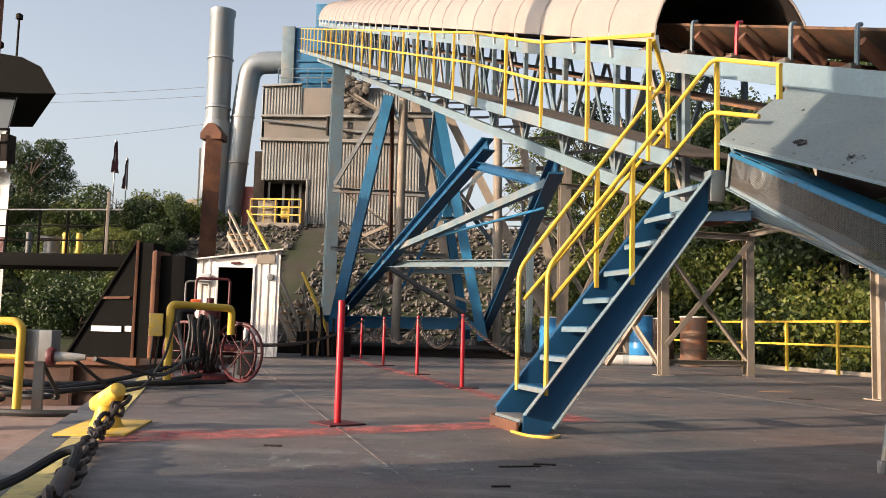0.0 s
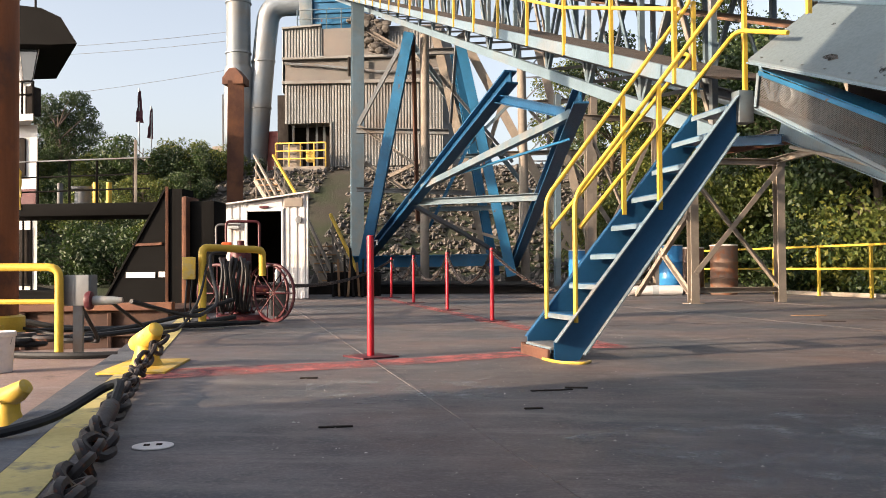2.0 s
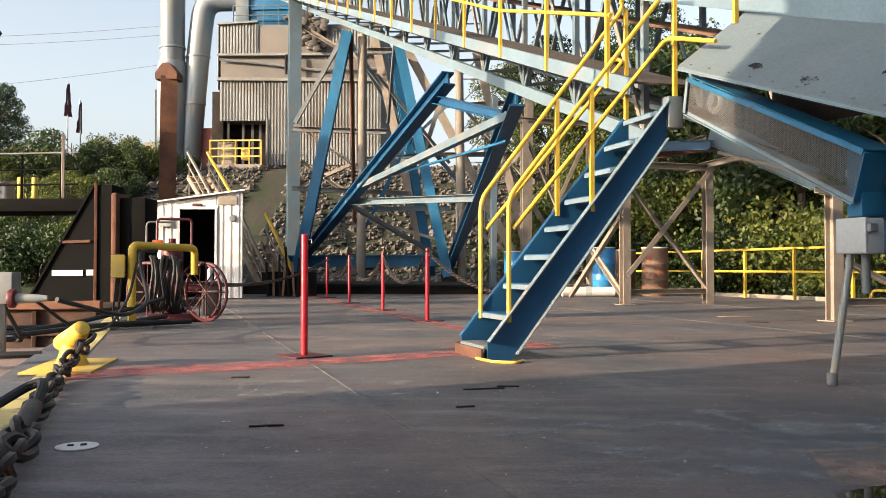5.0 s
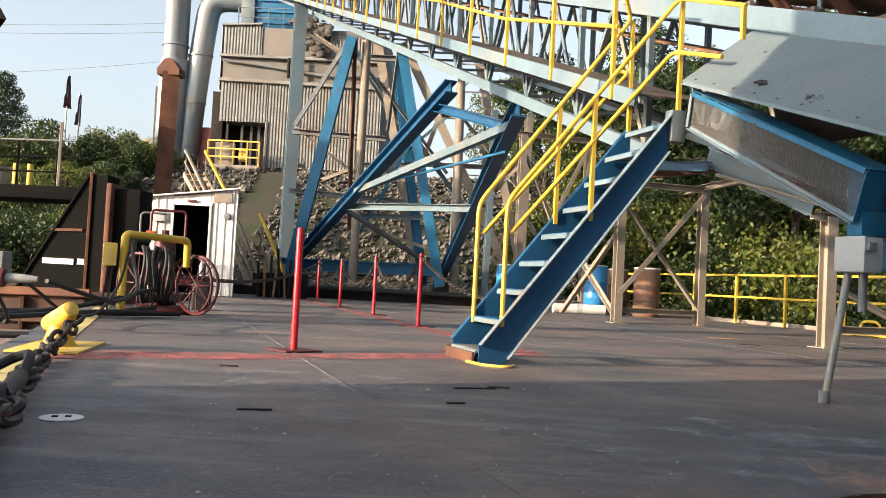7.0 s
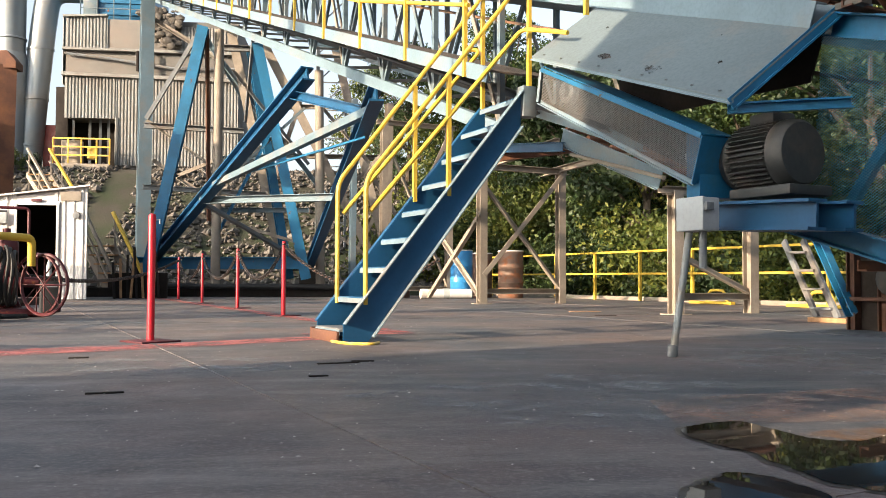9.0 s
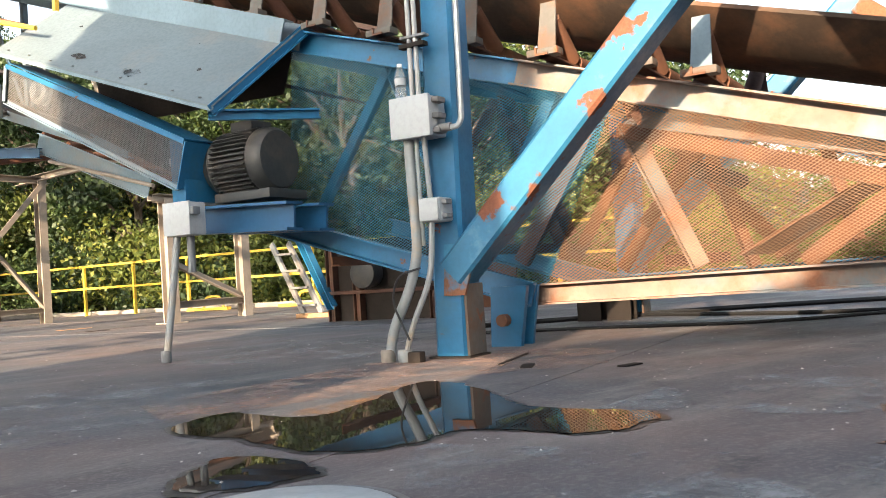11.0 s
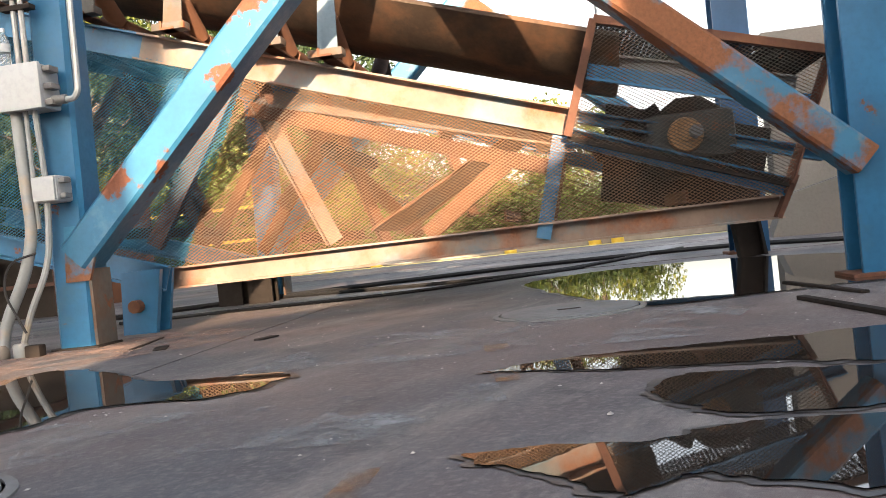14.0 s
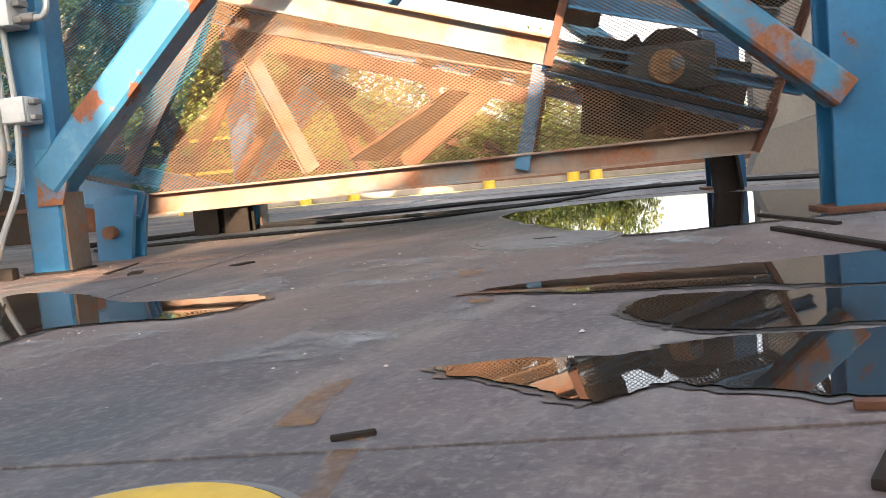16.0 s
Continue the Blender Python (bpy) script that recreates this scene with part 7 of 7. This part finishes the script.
part("pilaster", bar((-10.62, by0 - 0.02, 5.9), (-10.62, by0 - 0.02, 8.4), 0.2, 0.12), M_CLAD, mill)
# near-black box added for the shade below the building
part("underside_shade", boxed((bx0 + 0.2, by0 + 1.0, 2.5), (bx1, by1, 5.6), None, 0.03), M_DARK, mill, "underside with its shade as dark colour")
for x, z in ((-9.6, 11.2), (-8.9, 11.1)):
    part("vent_pipe", bar((x, by0 - 0.2, z - 0.5), (x, by0 - 0.2, z + 0.5), 0.16, 0.16, "pipe"), M_DARK, mill)
part("cable_tray", tube([(bx0, by0 - 0.15, 11.5), (-11, by0 - 0.15, 11.3), (-8, by0 - 0.15, 10.9), (-4.8, by0 - 0.15, 10.95)], 0.07, 6), M_GREYST, mill)
balc = part("balcony", boxed((-13.2, 42.7, 5.7), (-10.6, 44.0, 5.95), None, 0.02), M_TAN, mill, "small balcony")
for z in (6.35, 6.75, 7.15):
    part("rail", bar((-13.2, 42.75, z), (-10.6, 42.75, z), 0.07, 0.07), M_YELW, balc)
for x in (-13.2, -12.5, -11.9, -11.2, -10.6):
    part("post", bar((x, 42.75, 5.9), (x, 42.75, 7.15), 0.07, 0.07), M_YELW, balc)
part("tan_box", boxed((-12.9, 43.0, 5.95), (-12.0, 43.5, 7.1), None, 0.03), M_TAN, balc)
part("yellow_box", boxed((-11.7, 43.0, 6.2), (-11.3, 43.3, 6.8), None, 0.03), M_YELW, balc)
spill = thing("spill_heap", "rough brown crust of spilled material on the roof edge", "spill", (-8.7, 43.8, 13))
bm = bmesh.new()
rnd = random.Random(3)
for k in range(160):
    f = rnd.random()
    c = Vector((-9.3 + 1.5 * f + rnd.gauss(0, 0.25), 43.75 + rnd.gauss(0, 0.12), 13.9 - 1.9 * f * rnd.random() - 0.2))
    bmesh.ops.create_icosphere(bm, subdivisions=1, radius=rnd.uniform(0.12, 0.3), matrix=Matrix.Translation(c) @ Matrix.Diagonal((1, 0.6, rnd.uniform(0.5, 1.1), 1)))
part("crust", bm, M_ROCK, spill)

stack = thing("exhaust_stack", "tall grey steel exhaust stack with seam rings", "chimney", (-16.35, 46, 4))
sm = Matrix.Translation((-16.35, 46, 0))
part("shell", lathe([(0.66, 3.0), (0.66, 17.9), (0.72, 18.0), (0.72, 18.25), (0.62, 18.25), (0.6, 17.6)], sm, 32), M_STACK, stack)
for z in (5.2, 7.8, 10.2, 12.6, 15.4):
    part("seam_ring", lathe([(0.665, z), (0.72, z + 0.03), (0.72, z + 0.1), (0.665, z + 0.13)], sm, 32), M_STACK, stack)
part("lower_sleeve", lathe([(0.78, 3.0), (0.78, 11.6), (0.72, 11.9)], sm, 32), M_STACK, stack)
part("access_ladder", bar((-17.16, 45.9, 5.0), (-17.2, 45.9, 10.4), 0.1, 0.14), M_GREYST, stack)
duct = thing("exhaust_duct", "large grey bent exhaust duct", "duct", (-14.6, 46.4, 4))
part("bend", tube(bend([(-12.6, 46.4, 15.4), (-14.7, 46.4, 15.4), (-15.0, 46.4, 13.0), (-15.35, 46.4, 9.0), (-15.7, 46.4, 4.0)], 1.9, 12), 0.62, 24), M_STACK, duct)
part("flange", tube([(-12.7, 46.4, 15.4), (-12.55, 46.4, 15.4)], 0.75, 24), M_STACK, duct)
for z in (12.2, 9.6, 7.2):
    x = -15.0 - (13.0 - z) * 0.0875
    part("seam_ring", tube([(x, 46.4, z), (x - 0.01, 46.4, z + 0.12)], 0.67, 24), M_STACK, duct)

filt = thing("filter_housing", "blue ribbed filter housing on the building roof", "filter", (-11.2, 46, 13.4))
part("casing", boxed((-12.5, 45.2, 13.3), (-9.2, 49, 17.0), None, 0.05), M_BLUE, filt)
part("casing", boxed((-10.9, 45.4, 17.0), (-9.4, 49, 18.4), None, 0.05), M_BLUE, filt)
part("door_panel", boxed((-12.6, 45.0, 13.4), (-11.9, 45.2, 17.0), None, 0.03), M_PALE, filt)
for z in (13.9, 14.5, 15.1, 15.7):
    part("rib", bar((-11.8, 45.15, z), (-9.2, 45.15, z), 0.1, 0.12), M_BLUE, filt)
for z in (14.0, 14.5):
    part("rail", bar((-12.6, 44.6, z), (-9.6, 44.6, z), 0.05, 0.05, "pipe"), M_PALE, filt)
for x in (-12.6, -11.8, -11.0, -10.2, -9.6):
    part("rail_post", bar((x, 44.6, 13.4), (x, 44.6, 14.5), 0.06, 0.06), M_PALE, filt)
up2 = thing("roof_duct", "pale round duct above the conveyor cover", "duct", (-4.5, 34, 14))
part("pipe", tube(bend([(-5.6, 33, 12.0), (-5.4, 33, 14.2), (-2.5, 33, 14.0), (0, 33, 13.0)], 0.8), 0.45, 16), M_COVER, up2)
redc = whole("red_container", boxed((-14.9, 46.5, 5.2), (-13.4, 48, 8.4), None, 0.04), M_REDBOX, "faded red steel container behind the building", "container")

# parapet wall with rails along the road
wallg = thing("road_barrier", "long grey slatted road barrier on top of the bank", "barrier", (-22, 50, 6))
for z in (6.7, 7.05, 7.4):
    part("board", bar((-40, 50, z), (-15.5, 50, z), 0.12, 0.26), M_CLAD, wallg)
for k in range(16):
    part("post", bar((-39 + 1.55 * k, 49.9, 5.6), (-39 + 1.55 * k, 49.9, 7.6), 0.2, 0.2, "H", t=0.03), M_CLAD, wallg)
part("top_box", boxed((-19.6, 50.3, 7.5), (-18.3, 51, 8.2), None, 0.03), M_TAN, wallg)
for x, zt, zf in ((-21.6, 10.7, 9.2), (-20.9, 9.7, 8.3)):
    fl = thing("flag_pole", "thin flagpole with a limp dark flag", "flag", (x, 45, 4))
    part("pole", bar((x, 45, 4.4), (x - 0.05, 45, zt), 0.07, 0.07, "pipe"), M_GALV, fl)
    bm = bmesh.new()
    rows = []
    for i in range(7):
        f = i / 6
        z = zt - 0.1 - f * (zt - zf) * 1.1
        w = 0.05 + 0.3 * f * (1 - 0.25 * (i % 2))
        d = 0.05 * math.sin(i * 1.7)
        rows.append([bm.verts.new((x - 0.03, 45 + d, z)), bm.verts.new((x + (-w if x < -21.2 else -w * 1.2) * 0.6, 44.9 - d, z - 0.1)), bm.verts.new((x + w * (0.55 if x < -21.2 else 0.1), 45.08, z - 0.15 * f))])
    for a, b in zip(rows, rows[1:]):
        for i in range(2):
            bm.faces.new((a[i], a[i + 1], b[i + 1], b[i]))
    bmesh.ops.solidify(bm, geom=bm.faces[:], thickness=0.01)
    part("cloth", bm, M_FLAG, fl, "limp dark flag")
upole = thing("utility_pole", "wooden utility pole carrying overhead wires", "pole", (-44, 46.3, 5))
part("shaft", bar((-44, 46.3, 5.0), (-44, 46.3, 14.6), 0.28, 0.28, "pipe"), M_BARK, upole)
part("crossarm", bar((-45, 46.3, 13.9), (-43, 46.3, 13.9), 0.12, 0.12), M_BARK, upole)
for (x0, z0, x1, z1) in ((-44, 10.2, -16.9, 11.8), (-44, 13.6, -16.9, 13.4), (-44, 14.0, -16.9, 13.9)):
    wr = thing("overhead_wire", "thin overhead wire against the sky", "wire", (x0, 47, z0))
    part("strand", tube(sag((x0, 46.3, z0), (x1, 46.0, z1), 0.5, 16), 0.025 if z0 < 10 else 0.012, 5), M_GREYST, wr)

# rubble on the bank
def rubble():
    bm = bmesh.new()
    rnd = random.Random(5)
    for k in range(4600):
        if k < 3700:
            x, y = rnd.uniform(-8.5, 4.5), rnd.uniform(27.5, 43.5)
        else:
            x, y = rnd.uniform(-17.5, -10), rnd.uniform(34, 45)
        r = rnd.uniform(0.06, 0.2) * (1.6 if rnd.random() < 0.12 else 1)
        c = Vector((x, y, ground_height(x, y) + r * 0.25))
        bmesh_rock(bm, c, r, rnd)
    return whole("rubble_bank", bm, M_ROCK, "bank of broken grey-brown stone", "rubble", "stuff")


def bmesh_rock(bm, c, r, rnd):
    vs = [bm.verts.new(c + Vector(d) * r * rnd.uniform(0.6, 1.2)) for d in ((1, 0, 0), (0, 1, 0), (-1, 0, 0), (0, -1, 0), (0, 0, 0.8), (0, 0, -0.6))]
    for i in range(4):
        j = (i + 1) % 4
        bm.faces.new((vs[i], vs[j], vs[4]))
        bm.faces.new((vs[j], vs[i], vs[5]))


rubble()

# ---- trees and bushes ----
def tree(seed, height, spread, leaves, leaf, material, at, label, low=0.15, kind_name="tree"):
    rnd = random.Random(seed)
    t = thing(kind_name, label, kind_name, at)
    o = Vector(at)
    bm = bmesh.new()
    trunk = [o + Vector((0.15 * math.sin(k + seed), 0.12 * math.cos(k * 1.3), height * 0.75 * k / 6)) for k in range(7)]
    tube(trunk, [0.035 * height * (1 - 0.11 * k) * 0.6 for k in range(7)], 8, bm=bm)
    clumps = []
    for k in range(26):
        z = rnd.uniform(low, 0.95)
        a = rnd.uniform(0, math.tau)
        reach = spread * math.sqrt(max(0.05, 1 - (abs(z - 0.5) / 0.56) ** 2)) * rnd.uniform(0.45, 1.0)
        p = o + Vector((reach * math.cos(a), reach * math.sin(a), z * height))
        b0 = trunk[min(6, max(1, int(z * 6)))]
        mid = b0.lerp(p, 0.5) + UP * 0.1 * height * rnd.uniform(0, 0.5)
        tube([b0, mid, p], [0.009 * height, 0.006 * height, 0.002 * height], 5, bm=bm)
        clumps.append((p, spread * rnd.uniform(0.26, 0.5)))
    part("trunk", bm, M_BARK, t, "", True)
    n = leaves
    ci = np.array([rnd.randrange(len(clumps)) for _ in range(n)])
    g = np.random.RandomState(seed)
    cen = np.array([c[0][:] for c in clumps])[ci]
    rad = np.array([c[1] for c in clumps])[ci]
    d = g.normal(size=(n, 3))
    d /= np.linalg.norm(d, axis=1)[:, None]
    pos = cen + d * (rad * g.uniform(0.35, 1.0, n) ** 0.6)[:, None] * np.array([1, 1, 0.75])
    u = g.normal(size=(n, 3))
    u /= np.linalg.norm(u, axis=1)[:, None]
    v = np.cross(u, g.normal(size=(n, 3)))
    v /= np.linalg.norm(v, axis=1)[:, None]
    size = leaf * g.uniform(0.6, 1.3, n)
    a = u * size[:, None]
    b = v * (size * 0.55)[:, None]
    verts = np.stack([pos - a, pos + b - a * 0.1, pos + a, pos - b - a * 0.1], 1).reshape(-1, 3)
    me = bpy.data.meshes.new("crown")
    me.from_pydata(verts.tolist(), [], np.arange(4 * n).reshape(-1, 4).tolist())
    me.materials.append(material)
    ob = new("crown", me)
    ob.parent = t
    ob.matrix_parent_inverse = t.matrix_basis.inverted()
    return t


kinds = [tree(21, 8.0, 2.9, 13000, 0.095, M_LEAF, (9.0, 30.0, 0.0), "leafy green broadleaf tree on the bank"),
         tree(22, 7.0, 3.1, 13000, 0.09, M_LEAFY, (13.0, 27.0, 0.0), "yellow-green broadleaf tree on the bank"),
         tree(23, 9.0, 3.2, 13000, 0.10, M_LEAF, (17.0, 22.0, 0.0), "tall leafy green tree on the bank"),
         tree(24, 3.0, 2.1, 7000, 0.08, M_LEAFY, (12.0, 20.0, -0.8), "dense green bush at the water's edge", 0.05, "bush"),
         tree(25, 2.6, 2.0, 6500, 0.08, M_LEAF, (-19.0, 40.0, 0.0), "dense green bush on the bank", 0.05, "bush")]
for i, k in enumerate(kinds):
    x, y = k.matrix_basis.translation.xy
    k.matrix_basis = Matrix.Translation((x, y, ground_height(x, y) - 0.1)) @ pose(0, 0, 0, 0, 0, 40 * i)
rnd = random.Random(8)


def plant(k, x, y, size=1.0, drop=0.15):
    ob = copy_thing(kinds[k], Matrix.Translation((x, y, ground_height(x, y) - drop)) @ pose(0, 0, 0, 0, 0, rnd.uniform(0, 360)))
    ob.scale = (size, size, size * rnd.uniform(0.9, 1.1))
    return ob


# woods on the far shore, beyond the guard rail
for i in range(34):
    s, n = -34 + i * 1.35 + rnd.uniform(-0.5, 0.5), 19.5 + 3.2 * (i % 3) + rnd.uniform(-0.8, 0.8)
    p = W(s, n, 0)
    if p.y < 46 and s < -5.5:
        plant(i % 3, p.x, p.y, rnd.uniform(0.85, 1.15))
for i in range(24):
    p = W(-31 + i * 1.7 + rnd.uniform(-0.4, 0.4), 17.3 + rnd.uniform(-0.5, 0.9), 0)
    plant(3 + i % 2, p.x, p.y, rnd.uniform(0.8, 1.15) * (1.0 if i < 15 else 0.42))
for i in range(6):
    p = W(-5.5 + i * 1.35, 20.3 + rnd.uniform(-0.9, 0.9), 0)
    plant(1, p.x, p.y, rnd.uniform(0.42, 0.66), 0.3)
    p = W(-5.0 + i * 1.35, 18.6 + rnd.uniform(-0.4, 0.6), 0)
    plant(3, p.x, p.y, rnd.uniform(0.5, 0.75), 0.2)
for i in range(5):
    p = W(9.5 + i * 2.1, 21.5 + rnd.uniform(-0.9, 0.9), 0)
    plant(1, p.x, p.y, rnd.uniform(0.3, 0.5), 0.3)
# between and behind the towers
for x, y, k, sz in ((3.5, 40, 0, 0.8), (6.0, 37, 1, 0.85), (8.5, 40, 2, 0.9), (5.0, 33, 4, 1.1), (7.2, 31, 3, 1.3), (2.2, 46, 1, 0.8), (10.5, 35, 0, 1.0), (12, 31, 2, 0.9), (3.0, 31, 3, 1.0)):
    plant(k, x, y, sz)
# the bank behind the push boat
for x, y, k, sz in ((-24.2, 43, 0, 0.45), (-26.8, 45, 2, 0.41), (-22.5, 41, 3, 0.33), (-20.5, 40, 4, 0.39), (-18.5, 39, 3, 0.36), (-16.8, 40, 4, 0.36), (-21, 36, 4, 0.73), (-18, 34, 3, 0.78), (-15.5, 34, 4, 0.67),
                    (-23.5, 34, 3, 0.8), (-13.5, 33, 4, 0.56), (-12, 30, 3, 0.73), (-17, 30, 4, 1), (-20.5, 30, 3, 1.1), (-14.5, 29, 4, 0.89), (-11.5, 27.5, 3, 0.65), (-10.2, 29.5, 4, 0.73), (-25, 38, 0, 0.41), (-28, 40, 2, 0.45), (-17.2, 44, 3, 0.3), (-19.8, 45, 4, 0.3)):
    plant(k, x, y, sz)
# undergrowth that covers the bank below the road barrier
for i in range(34):
    x, y = -29.5 + 0.5 * i + rnd.uniform(-0.5, 0.5), 37.5 + 3.0 * (i % 3) + rnd.uniform(-0.8, 0.8)
    if x < -14.5:
        plant(3 + i % 2, x, y, rnd.uniform(0.42, 0.62), 0.25)
for x, y, k, sz in ((-23.6, 40.5, 0, 0.58), (-25.2, 41.0, 2, 0.5), (-17.6, 41.5, 3, 0.75), (-16.4, 40.5, 4, 0.7), (-13.2, 30.5, 3, 0.8), (-10.6, 27.0, 4, 0.7), (-9.9, 28.5, 3, 0.75)):
    plant(k, x, y, sz, 0.3)
